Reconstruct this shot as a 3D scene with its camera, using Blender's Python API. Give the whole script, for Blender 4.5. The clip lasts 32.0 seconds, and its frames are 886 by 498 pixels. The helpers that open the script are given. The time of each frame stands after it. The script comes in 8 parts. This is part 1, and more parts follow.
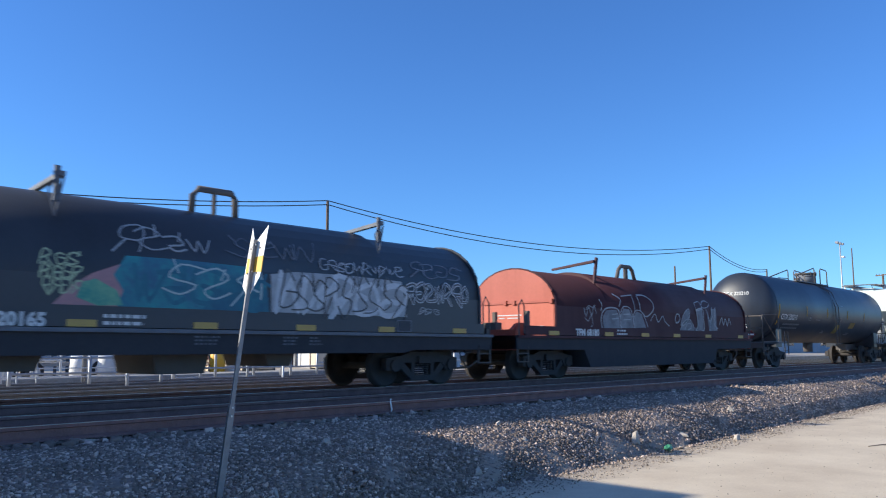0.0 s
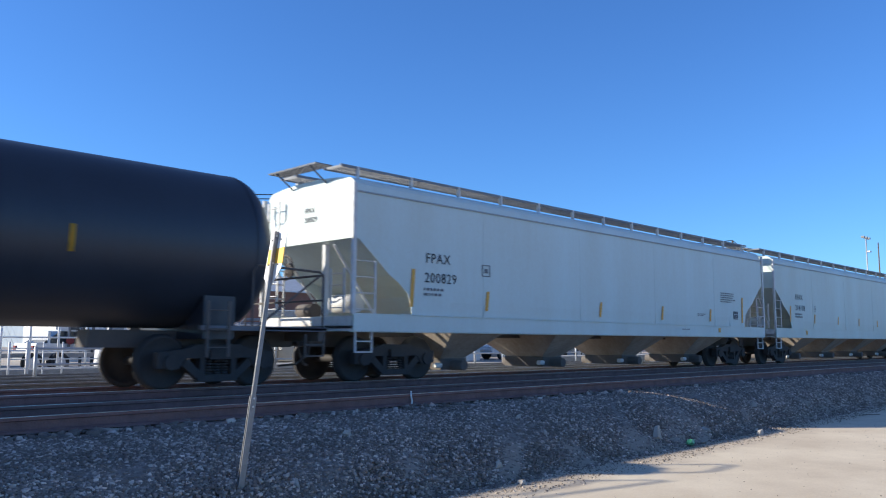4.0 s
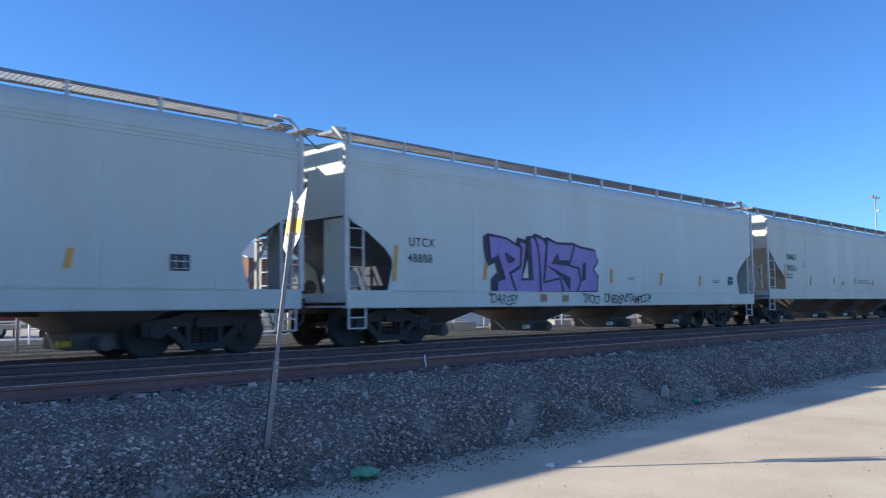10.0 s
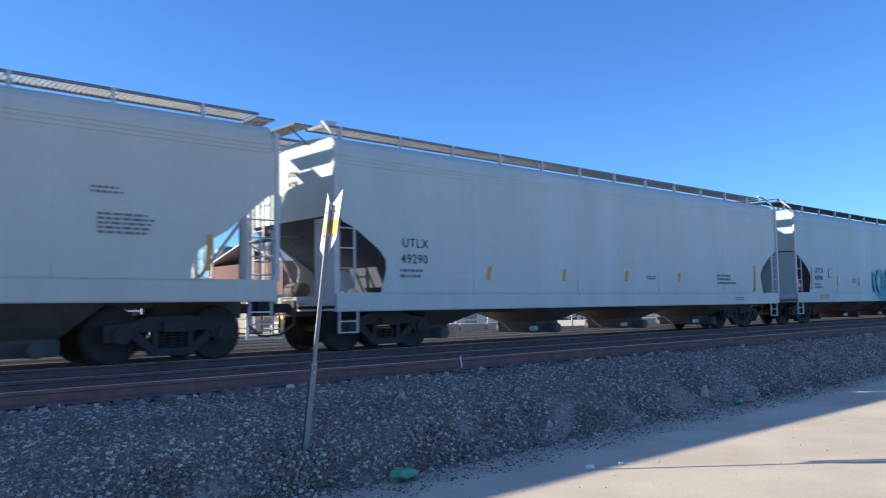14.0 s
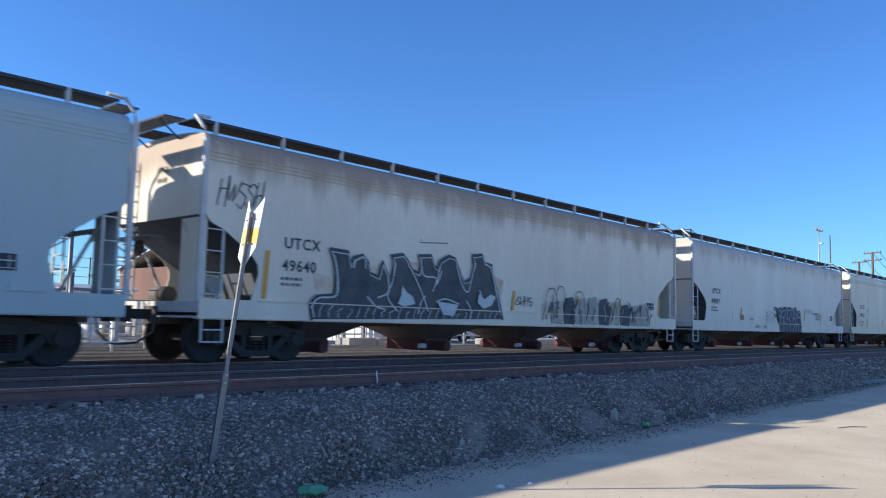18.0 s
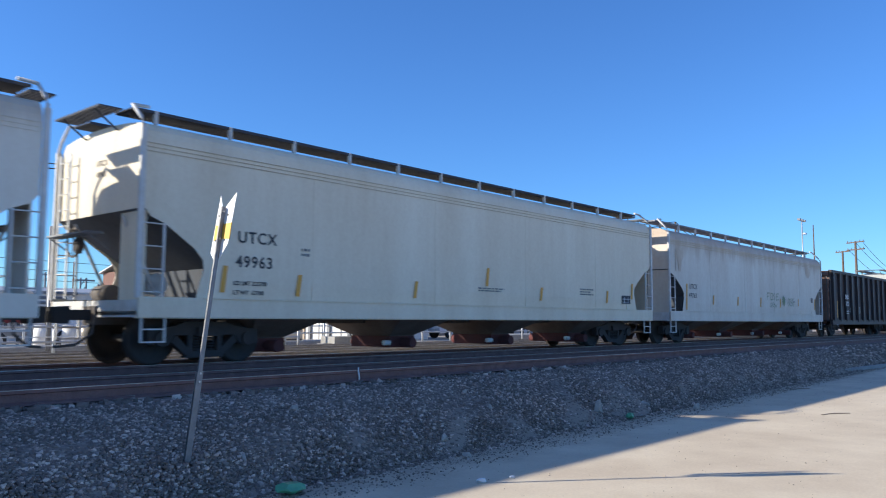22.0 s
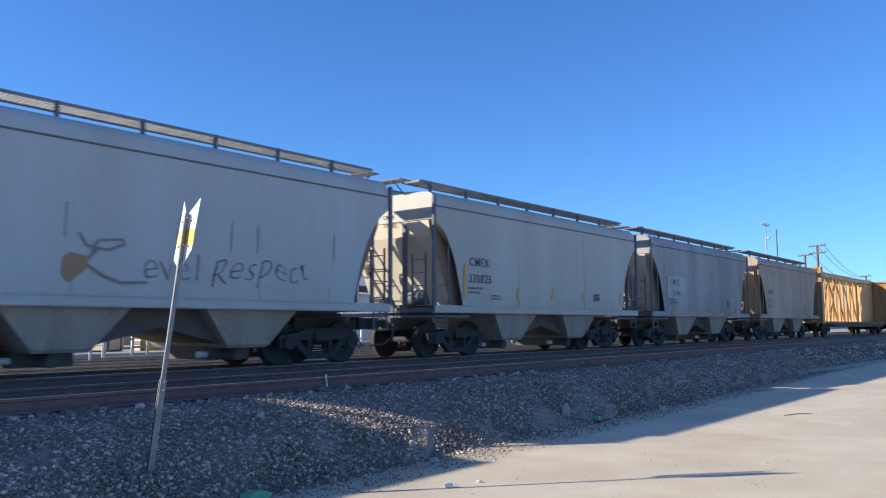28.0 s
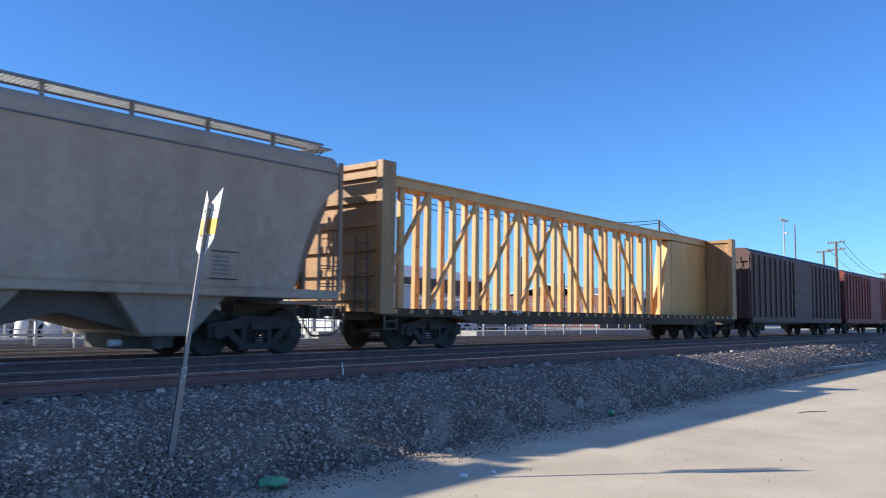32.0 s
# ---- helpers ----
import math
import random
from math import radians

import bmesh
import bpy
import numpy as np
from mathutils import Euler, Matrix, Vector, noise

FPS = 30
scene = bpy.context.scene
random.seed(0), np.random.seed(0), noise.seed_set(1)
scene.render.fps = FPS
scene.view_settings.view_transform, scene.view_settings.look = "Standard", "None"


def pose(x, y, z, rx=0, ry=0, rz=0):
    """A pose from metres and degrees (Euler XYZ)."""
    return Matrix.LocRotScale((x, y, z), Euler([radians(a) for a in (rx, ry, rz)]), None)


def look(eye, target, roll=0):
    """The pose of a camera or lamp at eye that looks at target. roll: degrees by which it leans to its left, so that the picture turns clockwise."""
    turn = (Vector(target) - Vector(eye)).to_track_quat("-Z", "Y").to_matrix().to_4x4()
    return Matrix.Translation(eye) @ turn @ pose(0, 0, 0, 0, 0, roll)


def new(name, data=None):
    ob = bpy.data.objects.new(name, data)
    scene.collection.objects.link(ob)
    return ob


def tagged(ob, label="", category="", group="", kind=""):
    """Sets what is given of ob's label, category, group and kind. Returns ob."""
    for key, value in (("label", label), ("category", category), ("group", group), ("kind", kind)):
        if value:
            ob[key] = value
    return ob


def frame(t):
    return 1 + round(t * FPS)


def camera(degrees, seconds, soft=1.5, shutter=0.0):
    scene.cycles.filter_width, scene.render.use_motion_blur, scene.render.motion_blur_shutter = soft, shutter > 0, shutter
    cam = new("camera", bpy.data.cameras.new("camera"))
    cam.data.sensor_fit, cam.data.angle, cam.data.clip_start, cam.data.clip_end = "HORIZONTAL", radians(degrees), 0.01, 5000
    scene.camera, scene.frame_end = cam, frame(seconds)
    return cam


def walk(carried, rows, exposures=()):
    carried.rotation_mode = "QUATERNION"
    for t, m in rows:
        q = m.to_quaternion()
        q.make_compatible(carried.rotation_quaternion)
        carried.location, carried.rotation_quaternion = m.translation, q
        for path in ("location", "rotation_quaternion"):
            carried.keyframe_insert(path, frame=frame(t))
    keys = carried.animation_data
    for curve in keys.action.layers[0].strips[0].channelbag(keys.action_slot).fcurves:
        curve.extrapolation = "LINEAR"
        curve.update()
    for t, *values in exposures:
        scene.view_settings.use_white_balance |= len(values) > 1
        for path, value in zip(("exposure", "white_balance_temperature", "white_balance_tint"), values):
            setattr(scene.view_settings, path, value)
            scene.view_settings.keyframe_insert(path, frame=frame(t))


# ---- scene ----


def aim(x, y, z, yaw, pitch, roll):
    """Camera pose: yaw from +y towards +x, pitch up, roll, in degrees."""
    turn = Matrix.Rotation(radians(-yaw), 4, "Z") @ Matrix.Rotation(radians(90 + pitch), 4, "X") @ Matrix.Rotation(radians(roll), 4, "Z")
    return Matrix.Translation((x, y, z)) @ turn


cam = camera(58.44, 32.0, soft=1.1, shutter=0.2)
PATH = [
    (0, aim(0.091, 0.102, 1.690, 46.74, 7.12, -0.11)),
    (0.5, aim(0.089, 0.091, 1.695, 46.54, 6.95, 0.12)),
    (1, aim(0.095, 0.097, 1.699, 46.34, 6.94, 0.26)),
    (1.5, aim(0.096, 0.101, 1.706, 46.29, 6.95, 0.33)),
    (2, aim(0.093, 0.094, 1.709, 46.34, 6.98, 0.26)),
    (2.5, aim(0.096, 0.085, 1.693, 46.32, 7.04, 0.16)),
    (4.5, aim(0.115, 0.144, 1.677, 43.88, 6.27, 0.28)),
    (5, aim(0.121, 0.155, 1.671, 41.83, 6.17, 0.06)),
    (5.5, aim(0.117, 0.142, 1.656, 41.31, 6.25, -0.20)),
    (6, aim(0.109, 0.133, 1.652, 42.29, 6.32, -0.10)),
    (6.5, aim(0.088, 0.143, 1.644, 43.73, 6.21, -0.22)),
    (7, aim(0.062, 0.082, 1.668, 44.74, 5.86, -0.87)),
    (7.5, aim(0.024, 0.059, 1.669, 45.71, 5.43, -0.94)),
    (8, aim(-0.021, 0.013, 1.671, 45.60, 4.95, -0.66)),
    (8.5, aim(-0.059, 0.011, 1.681, 44.77, 4.55, -0.42)),
    (9, aim(-0.102, 0.000, 1.665, 44.34, 4.08, -0.36)),
    (9.5, aim(-0.119, -0.003, 1.659, 44.46, 3.79, -0.49)),
    (10, aim(-0.117, -0.018, 1.671, 44.70, 4.16, -0.56)),
    (10.5, aim(-0.124, -0.029, 1.677, 44.87, 4.65, -0.58)),
    (11, aim(-0.128, -0.021, 1.674, 44.91, 4.82, -0.49)),
    (11.5, aim(-0.127, -0.005, 1.668, 44.98, 4.86, -0.56)),
    (12, aim(-0.119, -0.004, 1.666, 44.34, 4.92, -0.94)),
    (12.5, aim(-0.130, 0.036, 1.655, 43.30, 4.70, -1.12)),
    (13, aim(-0.122, 0.043, 1.653, 42.48, 4.36, -0.96)),
    (13.5, aim(-0.129, 0.043, 1.658, 42.34, 4.25, -1.00)),
    (15.5, aim(-0.106, 0.034, 1.674, 44.59, 4.91, -0.59)),
    (16, aim(-0.098, 0.017, 1.672, 46.31, 5.27, -0.32)),
    (16.5, aim(-0.111, 0.021, 1.682, 47.42, 5.74, 0.13)),
    (17, aim(-0.118, 0.018, 1.685, 47.78, 5.93, 0.66)),
    (17.5, aim(-0.129, 0.025, 1.667, 48.03, 5.72, 0.75)),
    (18, aim(-0.119, 0.046, 1.683, 48.04, 5.35, 1.38)),
    (18.5, aim(-0.090, 0.075, 1.671, 48.00, 5.17, 1.20)),
    (19, aim(-0.046, 0.076, 1.674, 48.14, 4.97, 0.97)),
    (19.5, aim(0.012, 0.064, 1.666, 48.48, 5.04, 0.85)),
    (20, aim(0.073, 0.073, 1.663, 49.28, 5.36, 0.64)),
    (20.5, aim(0.066, 0.066, 1.644, 50.11, 5.89, 0.48)),
    (21, aim(0.063, 0.066, 1.644, 50.20, 6.03, 0.10)),
    (21.5, aim(0.055, 0.057, 1.654, 49.98, 5.54, -0.11)),
    (22, aim(0.038, 0.036, 1.635, 48.98, 5.20, 0.20)),
    (22.5, aim(0.041, 0.034, 1.648, 48.43, 5.41, 0.23)),
    (23, aim(0.047, 0.018, 1.643, 48.36, 5.74, 0.07)),
    (23.5, aim(0.043, 0.006, 1.650, 48.81, 5.74, -0.02)),
    (24, aim(0.050, 0.009, 1.648, 49.44, 6.07, -0.21)),
    (24.5, aim(0.052, -0.005, 1.634, 50.12, 6.20, -0.56)),
    (25, aim(0.050, -0.005, 1.627, 50.53, 6.07, -0.55)),
    (25.5, aim(0.053, -0.001, 1.641, 50.70, 5.94, -0.40)),
    (27.5, aim(0.051, 0.003, 1.640, 51.09, 5.67, -0.26)),
    (28, aim(0.055, 0.001, 1.627, 51.18, 5.62, -0.33)),
    (28.5, aim(0.045, -0.017, 1.619, 51.24, 5.61, -0.29)),
    (29, aim(0.046, 0.000, 1.616, 51.31, 5.52, -0.12)),
    (29.5, aim(0.052, 0.009, 1.604, 51.13, 5.43, 0.03)),
    (30, aim(0.053, 0.016, 1.614, 50.69, 5.18, 0.21)),
    (30.5, aim(0.061, 0.015, 1.614, 50.08, 5.09, 0.19)),
    (31, aim(0.048, 0.007, 1.627, 49.98, 4.99, 0.39)),
    (31.5, aim(0.023, -0.006, 1.633, 50.05, 4.89, 0.94)),
    (32, aim(-0.024, -0.022, 1.646, 50.08, 4.90, 0.71)),
]
walk(cam, PATH, exposures=((0, 0.56, 6500, 10), (9, 0.56, 6500, 10), (12.6, 0.70, 6500, 10), (13.4, 0.70, 6500, 10), (16, 0.56, 6500, 10), (32, 0.56, 6500, 10)))

# ---- world and sun ----
SUN_AZ, SUN_EL = -48.6, 24.2          # azimuth from +y towards +x, elevation
world = bpy.data.worlds.new("sky")
scene.world = world
world.use_nodes = True
wn, wl = world.node_tree.nodes, world.node_tree.links
sky = wn.new("ShaderNodeTexSky")
sky.sky_type = "NISHITA"
sky.sun_disc = False
sky.sun_elevation, sky.sun_rotation = radians(SUN_EL), radians(SUN_AZ % 360)
sky.air_density, sky.dust_density, sky.ozone_density = 1.0, 0.15, 3.0
tint = wn.new("ShaderNodeMix")
tint.data_type, tint.blend_type = "RGBA", "MULTIPLY"
tint.inputs["Factor"].default_value = 1.0
# the clear sky pales from its deep blue low band towards the zenith
way, up, rise, grade = wn.new("ShaderNodeTexCoord"), wn.new("ShaderNodeSeparateXYZ"), wn.new("ShaderNodeMapRange"), wn.new("ShaderNodeMix")
rise.interpolation_type = "SMOOTHSTEP"
rise.inputs["From Min"].default_value, rise.inputs["From Max"].default_value = 0.38, 0.85
grade.data_type = "RGBA"
grade.inputs["A"].default_value, grade.inputs["B"].default_value = (0.625, 1.12, 1.79, 1), (1.16, 1.18, 1.50, 1)
wl.new(way.outputs["Generated"], up.inputs[0]), wl.new(up.outputs[2], rise.inputs[0]), wl.new(rise.outputs[0], grade.inputs["Factor"]), wl.new(grade.outputs["Result"], tint.inputs["B"])
wl.new(sky.outputs[0], tint.inputs["A"]), wl.new(tint.outputs["Result"], wn["Background"].inputs[0])
wn["Background"].inputs[1].default_value = 0.076
sun = new("sun", bpy.data.lights.new("sun", "SUN"))
sun.data.energy, sun.data.angle, sun.data.color = 4.7, radians(0.53), (1.0, 0.93, 0.79)
sd = Vector((math.sin(radians(SUN_AZ)) * math.cos(radians(SUN_EL)), math.cos(radians(SUN_AZ)) * math.cos(radians(SUN_EL)), math.sin(radians(SUN_EL))))
sun.matrix_world = look(sd * 100, (0, 0, 0))

# ---- materials ----


def material(name, col, col2=None, rough=0.7, metal=0.0, scale=3.0, fine=40.0, bump=0.0, streak=0.0, amount=0.5, island=0.0, obj=0.0, spec=0.5, wash=None):
    """A painted, rusty or earthen surface: two scales of noise between two colours, optional vertical streaks, bump, per-piece variation;
    wash: height from, height to, colour and strength of rust that has run down from the roof in uneven streaks."""
    m = bpy.data.materials.new(name)
    m.use_nodes = True
    n, l = m.node_tree.nodes, m.node_tree.links
    b = n["Principled BSDF"]
    b.inputs["Roughness"].default_value, b.inputs["Metallic"].default_value = rough, metal
    b.inputs["Specular IOR Level"].default_value = spec
    col2 = col2 or tuple(c * 0.7 for c in col)
    tc = n.new("ShaderNodeTexCoord")
    mp = n.new("ShaderNodeMapping")
    l.new(tc.outputs["Object"], mp.inputs[0])
    if streak:
        mp.inputs["Scale"].default_value = (1.0, 1.0, 1.0 / (1 + streak))
    big, small = n.new("ShaderNodeTexNoise"), n.new("ShaderNodeTexNoise")
    big.inputs["Scale"].default_value, small.inputs["Scale"].default_value = scale, fine
    big.inputs["Detail"].default_value, small.inputs["Detail"].default_value = 6, 4
    big.inputs["Roughness"].default_value = 0.65
    l.new(mp.outputs[0], big.inputs[0]), l.new(tc.outputs["Object"], small.inputs[0])
    add = n.new("ShaderNodeMath")
    add.operation = "MULTIPLY_ADD"
    l.new(small.outputs[0], add.inputs[0])
    add.inputs[1].default_value = 0.35
    l.new(big.outputs[0], add.inputs[2])
    ramp = n.new("ShaderNodeMapRange")
    ramp.inputs["From Min"].default_value, ramp.inputs["From Max"].default_value = 0.45, 0.95
    ramp.inputs["To Max"].default_value = amount * 2
    l.new(add.outputs[0], ramp.inputs[0])
    mix = n.new("ShaderNodeMix")
    mix.data_type = "RGBA"
    mix.inputs["A"].default_value, mix.inputs["B"].default_value = (*col, 1), (*col2, 1)
    l.new(ramp.outputs[0], mix.inputs["Factor"])
    out = mix.outputs["Result"]
    if wash:
        z0, z1, tone, strength = wash
        sep, mp2, nz = n.new("ShaderNodeSeparateXYZ"), n.new("ShaderNodeMapping"), n.new("ShaderNodeTexNoise")
        l.new(tc.outputs["Object"], sep.inputs[0]), l.new(tc.outputs["Object"], mp2.inputs[0]), l.new(mp2.outputs[0], nz.inputs[0])
        mp2.inputs["Scale"].default_value = (1.6, 1.0, 0.28)
        nz.inputs["Scale"].default_value, nz.inputs["Detail"].default_value, nz.inputs["Roughness"].default_value = 1.3, 7, 0.62
        run, rg, wm = n.new("ShaderNodeMath"), n.new("ShaderNodeMapRange"), n.new("ShaderNodeMix")
        run.operation, run.inputs[1].default_value = "MULTIPLY_ADD", 2.2 * (z1 - z0)
        l.new(nz.outputs[0], run.inputs[0]), l.new(sep.outputs[2], run.inputs[2])
        rg.interpolation_type = "SMOOTHSTEP"
        mid = 1.1 * (z1 - z0)
        rg.inputs["From Min"].default_value, rg.inputs["From Max"].default_value, rg.inputs["To Max"].default_value = z0 + mid, z1 + mid, strength
        l.new(run.outputs[0], rg.inputs[0])
        wm.data_type = "RGBA"
        wm.inputs["B"].default_value = (*tone, 1)
        l.new(rg.outputs[0], wm.inputs["Factor"]), l.new(out, wm.inputs["A"])
        out = wm.outputs["Result"]
    if island or obj:
        g = n.new("ShaderNodeNewGeometry") if island else n.new("ShaderNodeObjectInfo")
        vr = n.new("ShaderNodeMapRange")
        k = island or obj
        vr.inputs["To Min"].default_value, vr.inputs["To Max"].default_value = 1 - k, 1 + k
        if k > 1:
            vr.inputs["To Min"].default_value, vr.inputs["To Max"].default_value = 0.50, 2.0
            pw = n.new("ShaderNodeMath")
            pw.operation, pw.inputs[1].default_value = "POWER", 4.0
            l.new(g.outputs["Random Per Island"], pw.inputs[0])
        l.new(pw.outputs[0] if k > 1 else g.outputs["Random Per Island" if island else "Random"], vr.inputs[0])
        mul = n.new("ShaderNodeVectorMath")
        mul.operation = "SCALE"
        l.new(out, mul.inputs[0]), l.new(vr.outputs[0], mul.inputs["Scale"])
        out = mul.outputs[0]
    l.new(out, b.inputs["Base Color"])
    rr = n.new("ShaderNodeMapRange")
    rr.inputs["To Min"].default_value, rr.inputs["To Max"].default_value = max(rough - 0.12, 0.05), min(rough + 0.15, 1)
    l.new(big.outputs[0], rr.inputs[0]), l.new(rr.outputs[0], b.inputs["Roughness"])
    if bump:
        bp = n.new("ShaderNodeBump")
        bp.inputs["Strength"].default_value, bp.inputs["Distance"].default_value = bump, 0.02
        l.new(small.outputs[0], bp.inputs["Height"]), l.new(bp.outputs[0], b.inputs["Normal"])
    return m


MAT = {
    "dirt": material("dirt", (0.44, 0.39, 0.33), (0.29, 0.255, 0.22), 0.95, scale=0.4, fine=8, bump=0.5),
    "road": material("road", (0.72, 0.615, 0.455), (0.54, 0.44, 0.32), 0.9, scale=0.6, fine=30, bump=0.18, amount=0.6),
    "ballast": material("ballast", (0.32, 0.26, 0.22), (0.18, 0.147, 0.125), 0.95, scale=6, fine=30, bump=1.0),
    "yard_bed": material("yard_bed", (0.33, 0.315, 0.31), (0.13, 0.125, 0.13), 0.95, scale=1.2, fine=14, bump=0.6, amount=0.55),
    "stone": material("stone", (0.49, 0.38, 0.315), (0.26, 0.205, 0.17), 0.9, scale=1.2, fine=60, bump=0.3, island=1.5),
    "grit": material("grit", (0.40, 0.33, 0.265), (0.24, 0.20, 0.165), 0.95, scale=1.2, fine=60, island=1.2),
    "rock": material("rock", (0.50, 0.45, 0.39), (0.34, 0.30, 0.26), 0.9, scale=6, fine=50, bump=0.4, obj=0.2),
    "rail": material("rail", (0.25, 0.135, 0.12), (0.15, 0.08, 0.072), 0.8, scale=4, fine=40, bump=0.3),
    "rail_top": material("rail_top", (0.45, 0.44, 0.43), (0.30, 0.29, 0.28), 0.35, 0.9, scale=3, fine=30),
    "yard_rail": material("yard_rail", (0.34, 0.31, 0.29), (0.22, 0.20, 0.19), 0.6, 0.4, scale=4, fine=40),
    "tie": material("tie", (0.26, 0.225, 0.20), (0.16, 0.14, 0.13), 0.95, scale=5, fine=40, bump=0.6, obj=0.3),
    "steel": material("steel", (0.24, 0.245, 0.26), (0.16, 0.165, 0.175), 0.5, 0.6, scale=8, fine=80, bump=0.1),
    "sign": material("sign", (0.80, 0.80, 0.79), (0.68, 0.67, 0.64), 0.5, scale=6, fine=40, amount=0.3),
    "sign_yellow": material("sign_yellow", (0.80, 0.42, 0.03), (0.72, 0.40, 0.05), 0.5, scale=6, fine=40),
    "faded_ink": material("faded_ink", (0.13, 0.14, 0.15), (0.25, 0.26, 0.27), 0.7, scale=10, fine=60),
    "truck": material("truck", (0.038, 0.036, 0.037), (0.065, 0.058, 0.054), 0.85, scale=4, fine=30, bump=0.3),
    "wheel": material("wheel", (0.040, 0.038, 0.038), (0.072, 0.061, 0.055), 0.75, 0.3, scale=4, fine=30),
    "tread": material("tread", (0.4, 0.4, 0.4), (0.3, 0.3, 0.3), 0.35, 0.9),
    "under": material("under", (0.095, 0.087, 0.082), (0.15, 0.125, 0.11), 0.85, scale=3, fine=30),
    "ink": material("ink", (0.035, 0.04, 0.05), (0.06, 0.065, 0.075), 0.7, scale=10, fine=60),
    "white_ink": material("white_ink", (0.72, 0.72, 0.70), (0.55, 0.55, 0.54), 0.7, scale=10, fine=60),
    "yellow": material("yellow", (0.82, 0.40, 0.06), (0.66, 0.36, 0.09), 0.6, scale=10, fine=60),
    "red_paint": material("red_paint", (0.25, 0.03, 0.03), (0.15, 0.03, 0.03), 0.7),
    "red_gate": material("red_gate", (0.13, 0.03, 0.03), (0.07, 0.03, 0.028), 0.8, scale=3, fine=20),
    "wood_pole": material("wood_pole", (0.16, 0.11, 0.08), (0.09, 0.07, 0.055), 0.95, scale=3, fine=30, streak=8, bump=0.4),
    "wire": material("wire", (0.03, 0.03, 0.03), (0.05, 0.05, 0.05), 0.7),
    "galv": material("galv", (0.55, 0.56, 0.57), (0.42, 0.43, 0.44), 0.5, 0.5),
    "grating": material("grating", (0.17, 0.185, 0.21), (0.12, 0.125, 0.14), 0.7, 0.2),
}


def soil_edge(m, lo=6.0, hi=6.9, flip=False, tone=(0.42, 0.34, 0.255)):
    """Brown soil and grit creeping over the road from the foot of the bank, in ragged patches."""
    n, l = m.node_tree.nodes, m.node_tree.links
    b = n["Principled BSDF"]
    base = b.inputs["Base Color"].links[0].from_socket
    geo, sep = n.new("ShaderNodeTexCoord"), n.new("ShaderNodeSeparateXYZ")
    l.new(geo.outputs["Object"], sep.inputs[0])
    nz = n.new("ShaderNodeTexNoise")
    nz.inputs["Scale"].default_value, nz.inputs["Detail"].default_value, nz.inputs["Roughness"].default_value = 2.2, 8, 0.7
    l.new(geo.outputs["Object"], nz.inputs[0])
    line = n.new("ShaderNodeMath")
    line.operation, line.inputs[1].default_value = "MULTIPLY_ADD", -0.036
    l.new(sep.outputs[0], line.inputs[0]), l.new(sep.outputs[1], line.inputs[2])
    wob = n.new("ShaderNodeMath")
    wob.operation, wob.inputs[1].default_value = "MULTIPLY_ADD", 1.7
    l.new(nz.outputs[0], wob.inputs[0]), l.new(line.outputs[0], wob.inputs[2])
    rg = n.new("ShaderNodeMapRange")
    rg.interpolation_type = "SMOOTHSTEP"
    rg.inputs["From Min"].default_value, rg.inputs["From Max"].default_value = lo, hi
    rg.inputs["To Min"].default_value, rg.inputs["To Max"].default_value = (0.9, 0.0) if flip else (0.0, 0.9)
    l.new(wob.outputs[0], rg.inputs[0])
    mix = n.new("ShaderNodeMix")
    mix.data_type = "RGBA"
    mix.inputs["B"].default_value = (*tone, 1)
    l.new(rg.outputs[0], mix.inputs["Factor"]), l.new(base, mix.inputs["A"]), l.new(mix.outputs["Result"], b.inputs["Base Color"])


soil_edge(MAT["road"])
soil_edge(MAT["ballast"], 7.35, 8.2, True, (0.34, 0.27, 0.21))

# ---- mesh helpers ----


def box(bm, x0, x1, y0, y1, z0, z1):
    v = [bm.verts.new((x, y, z)) for z in (z0, z1) for x, y in ((x0, y0), (x1, y0), (x1, y1), (x0, y1))]
    for f in ((3, 2, 1, 0), (4, 5, 6, 7), (0, 1, 5, 4), (1, 2, 6, 5), (2, 3, 7, 6), (3, 0, 4, 7)):
        bm.faces.new([v[i] for i in f])
    return bm


def slab(bm, pts, y0, y1):
    """A plate whose outline is (x, z) points, anticlockwise seen from -y, between y0 and y1."""
    a = [bm.verts.new((x, y0, z)) for x, z in pts]
    b = [bm.verts.new((x, y1, z)) for x, z in pts]
    bm.faces.new(a), bm.faces.new(b[::-1])
    for i in range(len(pts)):
        j = (i + 1) % len(pts)
        bm.faces.new((a[j], a[i], b[i], b[j]))
    return bm


def tube(bm, pts, r, n=8, caps=True):
    """A round bar along the points."""
    pts = [Vector(p) for p in pts]
    rings = []
    for i, p in enumerate(pts):
        d = (pts[min(i + 1, len(pts) - 1)] - pts[max(i - 1, 0)]).normalized()
        u = d.cross((0, 0, 1)) if abs(d.z) < 0.95 else d.cross((0, 1, 0))
        u.normalize()
        w = d.cross(u)
        rr = r[i] if isinstance(r, (list, tuple)) else r
        rings.append([bm.verts.new(p + (u * math.cos(2 * math.pi * k / n) + w * math.sin(2 * math.pi * k / n)) * rr) for k in range(n)])
    for a, b in zip(rings, rings[1:]):
        for k in range(n):
            f = bm.faces.new((a[k], b[k], b[(k + 1) % n], a[(k + 1) % n]))
            f.smooth = n > 6
    if caps:
        bm.faces.new(rings[0]), bm.faces.new(rings[-1][::-1])
    return bm


